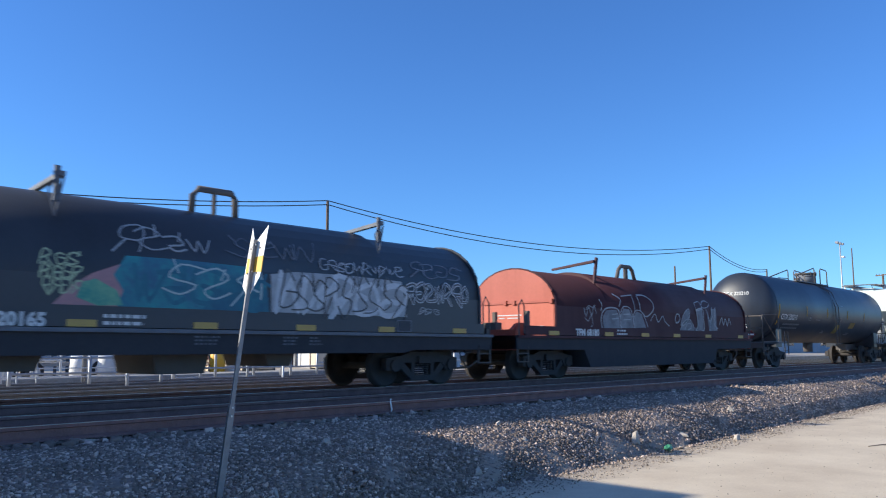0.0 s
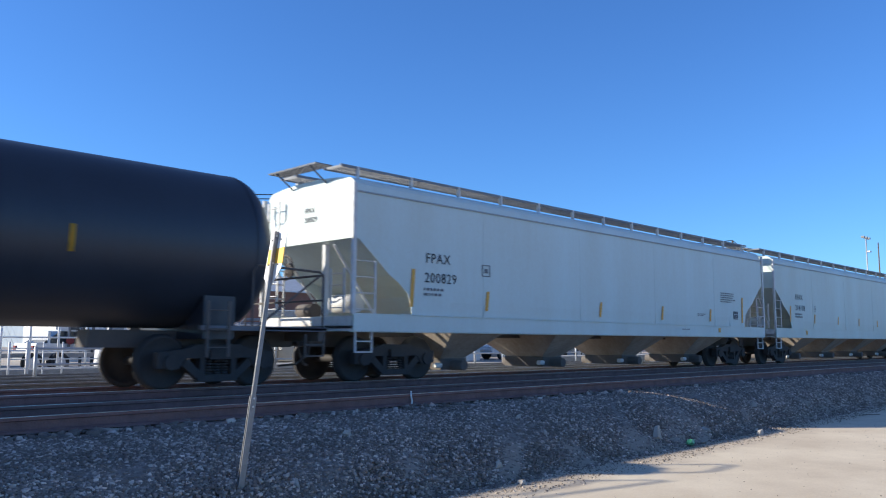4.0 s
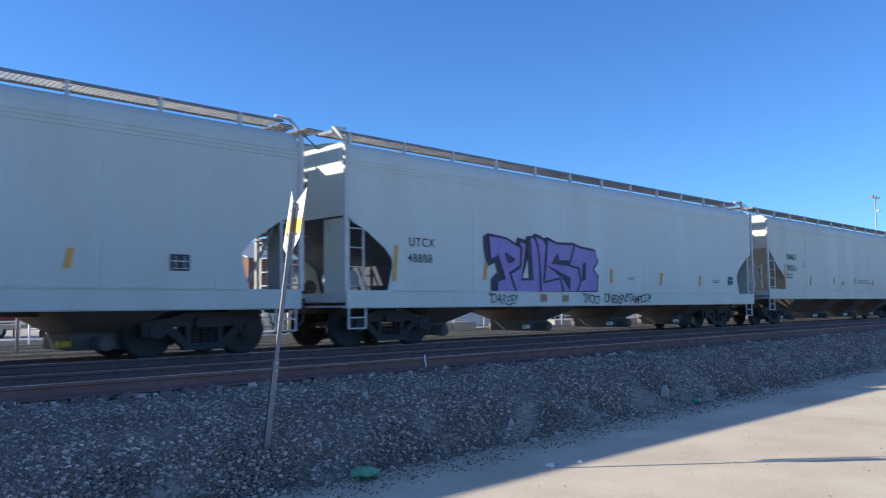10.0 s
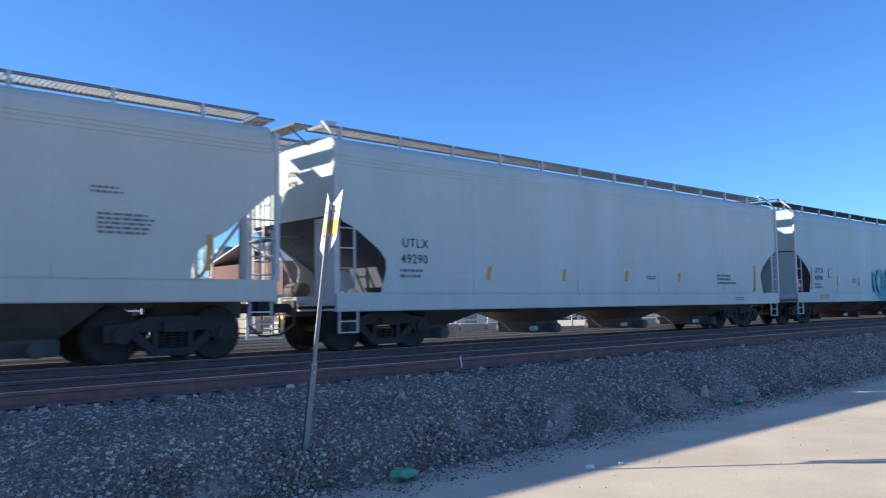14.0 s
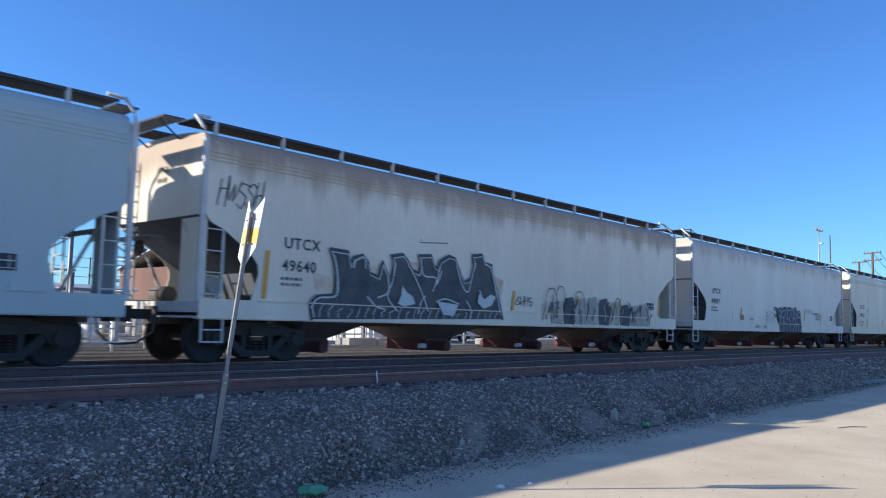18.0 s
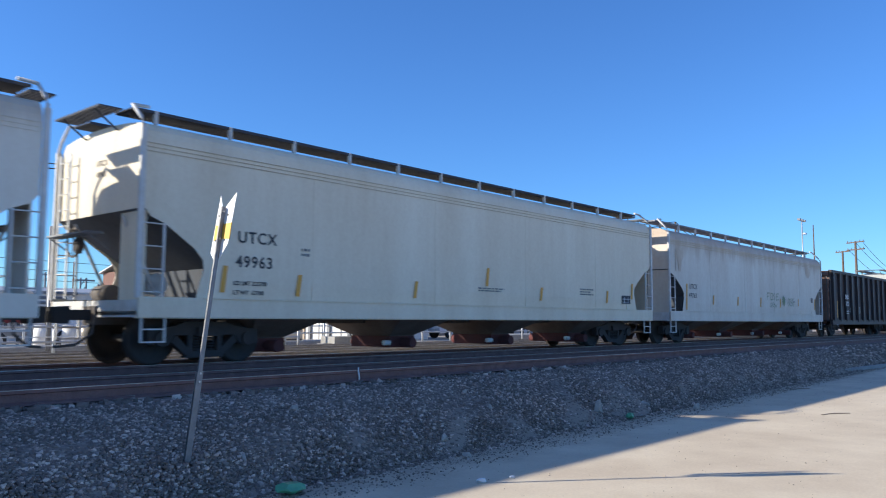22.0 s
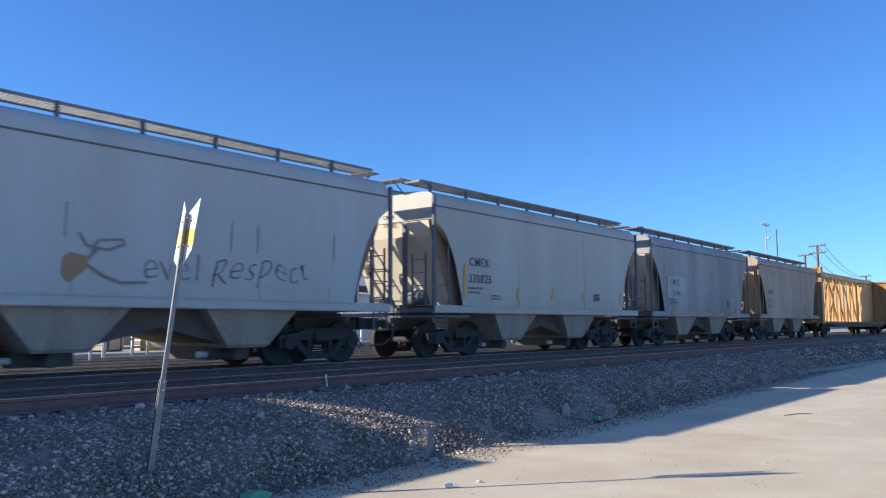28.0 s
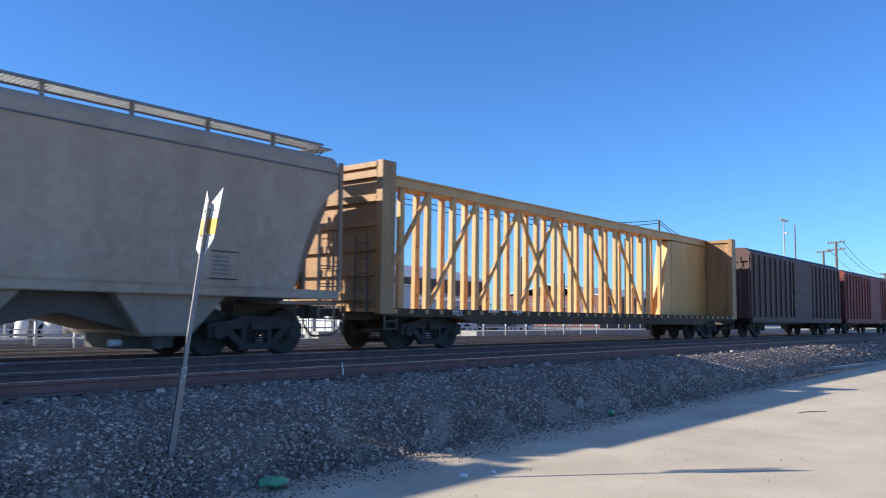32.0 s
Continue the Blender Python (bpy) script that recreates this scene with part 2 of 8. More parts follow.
def loft(bm, rings, closed=True, caps=True, smooth=False):
    vs = [[bm.verts.new(p) for p in ring] for ring in rings]
    m = len(vs[0])
    for a, b in zip(vs, vs[1:]):
        for k in range(m if closed else m - 1):
            f = bm.faces.new((a[k], a[(k + 1) % m], b[(k + 1) % m], b[k]))
            f.smooth = smooth
    if caps:
        bm.faces.new(vs[0][::-1]), bm.faces.new(vs[-1])
    return bm


def disc(bm, c, r, y0, y1, n=24):
    """A round plate on the y axis round c = (x, z)."""
    return tube(bm, [(c[0], y0, c[1]), (c[0], y1, c[1])], r, n)


def mesh(name, bm, mat, fix=True):
    me = bpy.data.meshes.new(name)
    if fix:
        bmesh.ops.recalc_face_normals(bm, faces=bm.faces)
    bm.to_mesh(me)
    bm.free()
    me.materials.append(MAT[mat] if isinstance(mat, str) else mat)
    return me


def part(name, bm, mat, parent, label=""):
    """One mesh object under a thing or a part; bm may be a bmesh or a finished mesh."""
    ob = new(name, mesh(name, bm, mat) if isinstance(bm, bmesh.types.BMesh) else bm)
    ob.parent = parent
    return tagged(ob, label)


def thing(name, label, category, group="", kind="", bm=None, mat=None, at=None):
    ob = new(name, mesh(name, bm, mat) if bm is not None else None)
    if at is not None:
        ob.matrix_basis = at
    return tagged(ob, label, category, group, kind)


def B():
    return bmesh.new()


def text_mesh(text, size, mat, fat=0.0, spacing=1.0, lift=0.0):
    """Letters as a flat mesh in the x-z plane, seen from -y."""
    cu = bpy.data.curves.new("lettering", "FONT")
    cu.body, cu.size, cu.offset, cu.space_character = text, size, fat, spacing
    cu.resolution_u = 3
    tmp = bpy.data.objects.new("lettering", cu)
    me = bpy.data.meshes.new_from_object(tmp)
    bpy.data.objects.remove(tmp)
    me.transform(Matrix.Rotation(radians(90), 4, "X"))
    me.materials.clear()
    me.materials.append(MAT[mat] if isinstance(mat, str) else mat)
    return me

# ---- ground, road, ballast, tracks ----
RAIL = 0.85                      # rail top above the road
TRAIN_Y, NEAR_Y = 13.86, 10.22   # the train's track and the empty track before it
PROFILE = ((-2500, -0.03), (-13, -0.03), (7.3, -0.03), (7.5, 0.0), (8.5, 0.56), (8.9, 0.60), (16.6, 0.62), (17.2, 0.56), (60, 0.5), (2500, 0.0))


def ground_height(y):
    for (a, za), (b, zb) in zip(PROFILE, PROFILE[1:]):
        if a <= y <= b:
            return za + (zb - za) * (y - a) / (b - a)


bm = B()
xs = [-2500, -300, -60, -10, 0, 10, 20, 40, 80, 160, 400, 2500]
grid = [[bm.verts.new((x, y, z)) for x in xs] for y, z in PROFILE]
for a, b in zip(grid, grid[1:]):
    for i in range(len(xs) - 1):
        bm.faces.new((a[i], a[i + 1], b[i + 1], b[i]))
thing("ground", "dry pale dirt ground of a rail yard", "ground", kind="structure", bm=bm, mat="dirt")

# the road: a worn pale strip along the foot of the ballast, with an uneven edge
bm = B()
rng = random.Random(3)
edge_x = [-60, -20] + [i * 0.4 for i in range(-10, 150)] + [70, 90, 130, 200, 400]
near = [bm.verts.new((x, -12.5, 0.0)) for x in edge_x]
far = [bm.verts.new((x, min(max(6.15 + 0.036 * x, 5.9), 7.3) + 0.10 + 0.08 * math.sin(x * 0.9) + rng.uniform(-0.07, 0.07), 0.0)) for x in edge_x]
for i in range(len(edge_x) - 1):
    bm.faces.new((near[i], near[i + 1], far[i + 1], far[i]))
thing("road", "pale sandy concrete road surface beside the ballast", "road", kind="structure", bm=bm, mat="road")

# the ballast bed under both tracks
bm = B()
bx = [-60, -20] + [i * 0.5 for i in range(-12, 140)] + [80, 100, 140, 200, 400]


def toe(x):
    """Where the bank meets the road, along the track."""
    return min(max(6.15 + 0.036 * x, 5.9), 7.3)


prof = ((6.15, -0.02), (6.45, 0.11), (6.9, 0.30), (7.5, 0.46), (8.1, 0.57), (8.6, 0.63), (8.85, 0.645), (10.2, 0.63), (12.0, 0.60), (13.8, 0.63), (15.7, 0.645), (16.4, 0.62), (17.2, 0.60))


def bank_y(x, y):
    """The profile's foot at 6.15 slides to the toe, its shoulder at 8.6 stays."""
    return y if y >= 8.6 else 8.6 - (8.6 - y) * (8.6 - toe(x)) / 2.45


grid = [[bm.verts.new((x, bank_y(x, y) + rng.uniform(-0.04, 0.04), z + rng.uniform(-0.025, 0.02))) for x in bx] for y, z in prof]
for a, b in zip(grid, grid[1:]):
    for i in range(len(bx) - 1):
        bm.faces.new((a[i], a[i + 1], b[i + 1], b[i]))
thing("ballast_bed", "grey crushed stone ballast bank under the tracks", "ballast", kind="structure", bm=bm, mat="ballast")


bm = B()
by = (17.2, 18.4, 20.0, 21.6, 23.4, 24.3)
grid = [[bm.verts.new((x, y + rng.uniform(-0.1, 0.1) * (y > 17.3), (0.60 if y < 24 else 0.45) - 0.006 * (y - 17.2) + rng.uniform(-0.02, 0.02) * (y > 17.3))) for x in bx] for y in by]
for a, b in zip(grid, grid[1:]):
    for i in range(len(bx) - 1):
        bm.faces.new((a[i], a[i + 1], b[i + 1], b[i]))
thing("yard_bed", "grey stained gravel bed under the yard tracks", "ballast", kind="structure", bm=bm, mat="yard_bed")


def bank_height(y):
    for (a, za), (b, zb) in zip(prof, prof[1:]):
        if a <= y <= b:
            return za + (zb - za) * (y - a) / (b - a)
    return 0.0


def stones(name, label, count, x0, x1, y0, y1, size, seed, falloff=1.0, mat="stone", thin=1.0):
    """Loose stones lying on the bank, one mesh of many small rocks."""
    r = np.random.RandomState(seed)
    ico = np.array([(a, b, c) for c in (-0.8, 0.8) for a, b in ((-0.8, -0.8), (0.8, -0.8), (0.8, 0.8), (-0.8, 0.8))])
    tri = np.array([(0, 3, 2, 1), (4, 5, 6, 7), (0, 1, 5, 4), (1, 2, 6, 5), (2, 3, 7, 6), (3, 0, 4, 7)])
    x = x0 + (x1 - x0) * r.rand(count) ** falloff
    y = y0 + (y1 - y0) * r.rand(count) ** thin
    z = np.array([bank_height(v) for v in y])
    s = size * (0.5 + 1.1 * r.rand(count) ** 3.0) * (1 + 0.012 * np.maximum(x - 12, 0))
    v = ico[None] * (0.55 + 0.75 * r.rand(count, 8, 3))
    v = v * (s[:, None] * np.stack([0.7 + 0.6 * r.rand(count), 0.6 + 0.5 * r.rand(count), 0.45 + 0.4 * r.rand(count)], 1))[:, None]
    a, t = r.rand(count) * 6.28, (r.rand(count) - 0.5) * 1.4
    ca, sa, ct, st = np.cos(a), np.sin(a), np.cos(t), np.sin(t)
    vx, vz = v[..., 0] * ct[:, None] - v[..., 2] * st[:, None], v[..., 0] * st[:, None] + v[..., 2] * ct[:, None]
    vy = v[..., 1]
    y = np.array([bank_y(a1, b1) for a1, b1 in zip(x, y)])
    v = np.stack([vx * ca[:, None] - vy * sa[:, None] + x[:, None], vx * sa[:, None] + vy * ca[:, None] + y[:, None], vz + (z + s * 0.22)[:, None]], 2)
    f = (tri[None] + 8 * np.arange(count)[:, None, None]).reshape(-1)
    me = bpy.data.meshes.new(name)
    me.vertices.add(count * 8), me.loops.add(len(f)), me.polygons.add(len(f) // 4)
    me.vertices.foreach_set("co", v.reshape(-1))
    me.loops.foreach_set("vertex_index", f)
    me.polygons.foreach_set("loop_start", np.arange(0, len(f), 4))
    me.polygons.foreach_set("loop_total", np.full(len(f) // 4, 4))
    me.update(calc_edges=True)
    me.materials.append(MAT[mat])
    return tagged(new(name, me), label, "gravel", kind="stuff")


stones("ballast_stones", "loose grey crushed ballast stones on the bank", 180000, 1.5, 34, 6.0, 8.95, 0.0185, 5, 1.7, thin=0.72)
stones("ballast_stones", "loose grey ballast stones further along the bank", 17000, 30, 110, 6.2, 8.95, 0.040, 6, 1.4, thin=0.72)
stones("ballast_stones", "loose stones between the ties", 9000, 2, 40, 8.9, 12.6, 0.045, 7, 1.4)
stones("ballast_stones", "loose pebbles strewn at the road's edge", 15000, 2, 34, 5.3, 6.5, 0.010, 8, 1.5, "grit", 0.6)

stones("road_grit", "small pebbles and grit strewn over the road", 1300, 2, 34, 1.5, 5.9, 0.006, 9, 1.3, "grit")


def rail_profile():
    return ((-0.075, 0.0), (0.075, 0.0), (0.07, 0.02), (0.012, 0.04), (0.012, 0.125), (0.036, 0.135), (0.036, 0.17), (-0.036, 0.17), (-0.036, 0.135), (-0.012, 0.125), (-0.012, 0.04), (-0.07, 0.02))


def railway(name, label, yc, x0, x1, top, near_ties, tie_mesh):
    """Two rails with polished running tops on wooden ties."""
    track = thing(name, label, "railway track", kind="structure", at=pose(0, yc, top))
    for s in (-1, 1):
        bm = loft(B(), [[(x, s * 0.752 + a, b - 0.174) for a, b in rail_profile()] for x in (x0, x1)])
        rail = part("rail", bm, "rail" if yc < 15 else "yard_rail", track, "rusty steel rail" if yc < 15 else "worn grey steel rail")
        part("running_surface", box(B(), x0, x1, s * 0.752 - 0.030, s * 0.752 + 0.030, -0.006, 0.0), "rail_top", rail, "polished running surface")
    n = 0
    x = near_ties[0]
    rr = random.Random(int(yc * 10))
    rest = B()
    while x < x1:
        if x < near_ties[1]:
            t = new("tie", tie_mesh)
            t.parent = track
            t.matrix_basis = pose(x, rr.uniform(-0.08, 0.08), -0.29 + rr.uniform(-0.015, 0.006), 0, 0, rr.uniform(-1.5, 1.5))
        elif x < 160:
            box(rest, x - 0.11, x + 0.11, -1.3, 1.3, -0.36, -0.18)
        x += 0.55
    ob = part("far_ties", rest, "tie", track)
    tagged(ob, kind="stuff")
    return track


bm = B()
box(bm, -0.115, 0.115, -1.32, 1.32, -0.09, 0.09)
bmesh.ops.bevel(bm, geom=list(bm.edges), offset=0.012, segments=1, affect="EDGES")
TIE = mesh("tie", bm, "tie")
near_track = railway("track_near", "empty track with rusty rails on weathered ties", NEAR_Y, -60, 700, RAIL, (0.0, 45.0), TIE)
train_track = railway("track_train", "track carrying the freight train", TRAIN_Y, -60, 700, RAIL, (0.0, 30.0), TIE)
railway("track_far", "yard track with shiny rails behind the train", 18.1, -40, 500, 0.80, (4.0, 22.0), TIE)
railway("track_siding", "yard siding track with worn rails", 21.9, -40, 500, 0.78, (6.0, 22.0), TIE)

# the pale bond wire clipped to the near rail
bm = tube(B(), [(8.79, 9.42, 0.64), (8.785, 9.40, 0.74), (8.77, 9.41, 0.83), (8.79, 9.43, 0.89)], 0.014, 6)
thing("bond_wire", "pale bent bond wire clipped to the rusty rail", "wire", bm=bm, mat="sign")

# ---- the leaning arrow marker on its post ----
sign_at = Vector((4.31, 7.0, 0.34))
sign_top = Vector((4.63, 7.0, 2.80))
axis = (sign_top - sign_at).normalized()
marker = thing("marker_post", "leaning galvanised post with two white and yellow arrow plates", "marker", at=Matrix.Translation(sign_at) @ axis.to_track_quat("Z", "Y").to_matrix().to_4x4())
# the post is a channel: a web and two flanges
PL = 2.52


def channel(z0, z1, w, dp):
    bm = B()
    box(bm, -w, w, -dp, -dp + 0.008, z0, z1)
    box(bm, -w, -w + 0.008, -dp + 0.008, dp, z0, z1)
    box(bm, w - 0.008, w, -dp + 0.008, dp, z0, z1)
    return bm


part("stub_post", channel(-0.3, 0.80, 0.016, 0.032), "steel", marker, "galvanised stub post in the ballast").matrix_basis = pose(-0.035, 0.03, 0)
PT = PL - 0.06
part("post", channel(0.66, PT, 0.010, 0.022), "steel", marker, "galvanised channel post").matrix_basis = pose(-0.035, 0.03, 0)
for i, z in enumerate((0.70, 0.78, PT - 0.05, PT - 0.33)):
    part("bolt", tube(B(), [(-0.060, 0.03, z), (-0.045, 0.03, z)], 0.010, 8), "galv", marker)


def across(v):
    """Sideways place on the plates, seen along the line of sight."""
    return -v / 0.53


for side, pts, band in (("left", ((-0.012, PT + 0.01), (-0.045, PT + 0.145), (-0.066, PT - 0.47), (-0.012, PT - 0.57)), (-0.185, -0.335)), ("right", ((0.008, PT - 0.01), (0.105, PT + 0.15), (0.086, PT - 0.38), (-0.004, PT - 0.60)), (-0.175, -0.325))):
    outline = [(across(v), z) for v, z in pts]
    pl = part("arrow_plate", slab(B(), outline, -0.002, 0.002), "sign", marker, "white arrow plate with a yellow band")
    xi, xo = across(pts[0][0]), across((pts[1][0] * 0.55 + pts[2][0] * 0.45) * 0.97)
    part("yellow_band", slab(B(), [(xi, PT + band[1]), (xo, PT + band[1] - 0.01), (xo, PT + band[0] + 0.01), (xi, PT + band[0])], -0.0045, 0.0045), "sign_yellow", pl, "yellow reflective band")
    for z in (PT - 0.08, PT - 0.34):
        part("rivet", disc(B(), ((xi + xo) / 2, z), 0.010, 0.002, 0.009, 8), "ink", pl)

# ---- rocks, litter on the bank and road ----


def rock_bm(seed, sx, sy, sz):
    """A broken stone: a cloud of corners in a tapering wedge, wrapped in flat facets."""
    bm = B()
    r = random.Random(seed * 7 + 3)
    for k in range(13):
        z = r.uniform(-0.75, 0.75)
        w = 0.75 - 0.42 * z
        bm.verts.new((r.choice((-1, 1)) * r.uniform(0.35, 0.8) * w * sx, r.choice((-1, 1)) * r.uniform(0.35, 0.8) * w * sy, z * sz))
    hull = bmesh.ops.convex_hull(bm, input=list(bm.verts))
    bmesh.ops.delete(bm, geom=[v for v in bm.verts if not v.link_faces], context="VERTS")
    bmesh.ops.bevel(bm, geom=list(bm.edges), offset=0.05 * min(sx, sz), segments=1, affect="EDGES")
    return bm


ROCKS = ((11.87, 6.87, 0.12, 0.18, 0.10, "tall pale angular rock at the foot of the bank"), (7.76, 6.72, 0.10, 0.08, 0.08, "pale round stone on the ballast"), (7.63, 6.25, 0.12, 0.05, 0.07, "flat whitish rock at the road's edge"),
         (16.78, 7.41, 0.12, 0.11, 0.10, "whitish round rock on the bank"), (14.67, 6.38, 0.12, 0.10, 0.07, "small white rock at the road's edge"), (9.47, 7.3, 0.075, 0.06, 0.06, "pale chipped stone halfway up the bank"), (4.86, 6.88, 0.08, 0.07, 0.05, "pale stone half sunk in the ballast"),
         (13.6, 6.9, 0.20, 0.05, 0.14, "flat pale slab on the bank"), (9.6, 7.9, 0.08, 0.07, 0.06, "grey stone high on the bank"), (6.3, 7.9, 0.09, 0.07, 0.07, "pale stone high on the bank"), (12.7, 6.5, 0.09, 0.05, 0.06, "flat pale stone at the foot of the bank"))
for i, (x, y, sx, sz, sy, lab) in enumerate(ROCKS):
    thing("rock", lab, "rock", group="pale rocks on the bank", bm=rock_bm(i, sx, sy, sz), mat="rock", at=pose(x, y, max(bank_height(8.6 - (8.6 - y) * 2.45 / (8.6 - toe(x))), 0) + sz * 0.45, 0, 0, i * 40))

# ---- running gear shared by all cars ----


def wheelset_bm():
    bm = B()
    tube(bm, [(0, -1.02, 0), (0, 1.02, 0)], 0.08, 12)
    for s in (-1, 1):
        y = s * 0.72
        prof = ((0.08, s * 0.10), (0.20, s * 0.095), (0.36, s * 0.045), (0.40, s * 0.075), (0.457, s * 0.07), (0.465, -s * 0.035), (0.485, -s * 0.045), (0.485, -s * 0.065), (0.40, -s * 0.07), (0.36, -s * 0.005), (0.20, s * 0.0), (0.08, -s * 0.10))
        n = 32
        loft(bm, [[(r * math.cos(2 * math.pi * k / n), y + d, r * math.sin(2 * math.pi * k / n)) for k in range(n)] for r, d in prof], True, False, True)
    return bm


WHEELSET = mesh("wheelset", wheelset_bm(), "wheel")


def side_frame_bm(y0, y1):
    """Cast side frame: arched top member, two windows beside the spring nest, journal boxes at the ends."""
    bm = B()
    slab(bm, [(-1.12, 0.36), (-0.74, 0.34), (-0.62, 0.52), (0.62, 0.52), (0.74, 0.34), (1.12, 0.36), (1.12, 0.62), (0.62, 0.68), (0.40, 0.76), (-0.40, 0.76), (-0.62, 0.68), (-1.12, 0.62)], y0, y1)
    for s in (-1, 1):
        pts = [(s * 0.60, 0.53), (s * 0.68, 0.40), (s * 0.34, 0.13), (s * 0.24, 0.20)]
        slab(bm, pts if s < 0 else pts[::-1], y0 + 0.01, y1 - 0.01)
        box(bm, s * 0.30 - 0.05, s * 0.30 + 0.05, y0 + 0.012, y1 - 0.012, 0.16, 0.54)
        disc(bm, (s * 0.89, 0.457), 0.13, y0 - 0.05, y0 + 0.02, 12)
    slab(bm, [(-0.40, 0.12), (0.40, 0.12), (0.32, 0.24), (-0.32, 0.24)], y0 + 0.005, y1 - 0.005)
    return bm


SIDE_NEAR = mesh("side_frame", side_frame_bm(-1.08, -0.90), "truck")
SIDE_FAR = mesh("side_frame", side_frame_bm(0.90, 1.08), "truck")


def springs_bm(s):
    bm = B()
    if True:
        for x in (-0.15, 0.0, 0.15):
            for k in range(5):
                disc_z = 0.25 + k * 0.05
                tube(bm, [(x, s * 0.99, disc_z), (x, s * 0.99, disc_z + 0.03)], 0.07, 8)
    return bm


SPRINGS = [mesh("spring_nest", springs_bm(s), "truck") for s in (-1, 1)]
bm = box(B(), -0.2, 0.2, -1.15, 1.15, 0.50, 0.66)
tube(bm, [(0, 0, 0.66), (0, 0, 0.80)], 0.2, 16)
BOLSTER = mesh("truck", bm, "truck")
WHEELS = []


def truck(parent, x):
    """A two-axle truck under a car."""
    t = part("truck", BOLSTER, None, parent, "black two-axle truck")
    t.matrix_basis = pose(x, 0, 0)
    for me in (SIDE_NEAR, SIDE_FAR):
        part("side_frame", me, None, t, "cast steel side frame")
    for me in SPRINGS:
        tagged(part("spring_nest", me, None, t), kind="stuff")
    for dx in (-0.89, 0.89):
        w = part("wheelset", WHEELSET, None, t, "steel wheelset")
        w.matrix_basis = pose(dx, 0, 0.457)
        WHEELS.append((w, dx))
    return t


def coupler(parent, x, s, reach):
    """Draft sill, coupler head and hose at one end; s is the outward direction along x."""
    bm = box(B(), min(x - s * 1.6, x + s * 0.05), max(x - s * 1.6, x + s * 0.05), -0.22, 0.22, 0.70, 1.02)
    part("draft_sill", bm, "under", parent)
    bm = box(B(), min(x, x + s * (reach - 0.18)), max(x, x + s * (reach - 0.18)), -0.08, 0.08, 0.78, 0.96)
    slab(bm, [(x + s * (reach - 0.22), 0.72), (x + s * (reach + 0.06), 0.74), (x + s * (reach + 0.06), 1.0), (x + s * (reach - 0.22), 1.02)][::int(s)], -0.17, 0.17)
    c = part("coupler", bm, "truck", parent, "cast knuckle coupler")
    pts = [(x + s * 0.1, -0.35, 0.85), (x + s * 0.15, -0.38, 0.55), (x + s * (reach * 0.6), -0.3, 0.36), (x + s * (reach + 0.02), -0.1, 0.33)]
    part("air_hose", tube(B(), pts, 0.025, 6), "under", c, "hanging black air hose")


def ladder(parent, x0, x1, y, z0, z1, n, mat, name="ladder"):
    """Ladder in the x-z plane at y (x0 != x1), round rungs."""
    bm = B()
    for x in (x0, x1):
        box(bm, x - 0.025, x + 0.025, y - 0.012, y + 0.012, z0, z1)
    for k in range(n):
        z = z0 + (z1 - z0) * (k + 0.5) / n
        tube(bm, [(x0, y, z), (x1, y, z)], 0.012, 6)
    return part(name, bm, mat, parent, "steel ladder")


def end_ladder(parent, x, y0, y1, z0, z1, n, mat):
    bm = B()
    for y in (y0, y1):
        box(bm, x - 0.012, x + 0.012, y - 0.025, y + 0.025, z0, z1)
    for k in range(n):
        z = z0 + (z1 - z0) * (k + 0.5) / n
        tube(bm, [(x, y0, z), (x, y1, z)], 0.012, 6)
    return part("end_ladder", bm, mat, parent, "steel end ladder")


def stirrup(parent, x, y, z, mat, w=0.42, drop=0.42):
    bm = B()
    for dx in (-w / 2, w / 2):
        box(bm, x + dx - 0.015, x + dx + 0.015, y - 0.02, y + 0.02, z - drop, z)
    for k in (0.0, 0.5):
        box(bm, x - w / 2, x + w / 2, y - 0.03, y + 0.03, z - drop + k * drop, z - drop + k * drop + 0.025)
    return part("stirrup_step", bm, mat, parent)


def brake_wheel(parent, x, y, z, mat="under"):
    bm = B()
    n = 16
    ring = [(x, y + 0.26 * math.cos(2 * math.pi * k / n), z + 0.26 * math.sin(2 * math.pi * k / n)) for k in range(n + 1)]
    tube(bm, ring, 0.018, 6, False)
    for k in range(0, n, 4):
        tube(bm, [(x, y, z), ring[k]], 0.012, 5)
    w = part("brake_wheel", bm, mat, parent, "hand brake wheel")
    part("brake_housing", loft(B(), [[(x + a, y + r * math.cos(v * math.pi / 5), z - 0.04 + 1.2 * r * math.sin(v * math.pi / 5)) for v in range(10)] for a, r in ((0.03, 0.08), (0.06, 0.13), (0.14, 0.13))]), mat, parent, "rounded brake gear housing")
    return w


def mark(parent, text, x, z, size, mat="ink", y=-1.6, fat=0.0, name="lettering", label="", spacing=1.0):
    me = text_mesh(text, size, mat, fat, spacing)
    ob = part(name, me, None, parent, label)
    ob.matrix_basis = pose(x, y, z)
    return ob


def plate(parent, x0, x1, z0, z1, mat, y=-1.6, name="stencil_bar", lean=0.0, label=""):
    bm = slab(B(), [(x0, z0), (x1, z0), (x1 + lean, z1), (x0 + lean, z1)], y - 0.004, y)
    return part(name, bm, mat, parent, label)


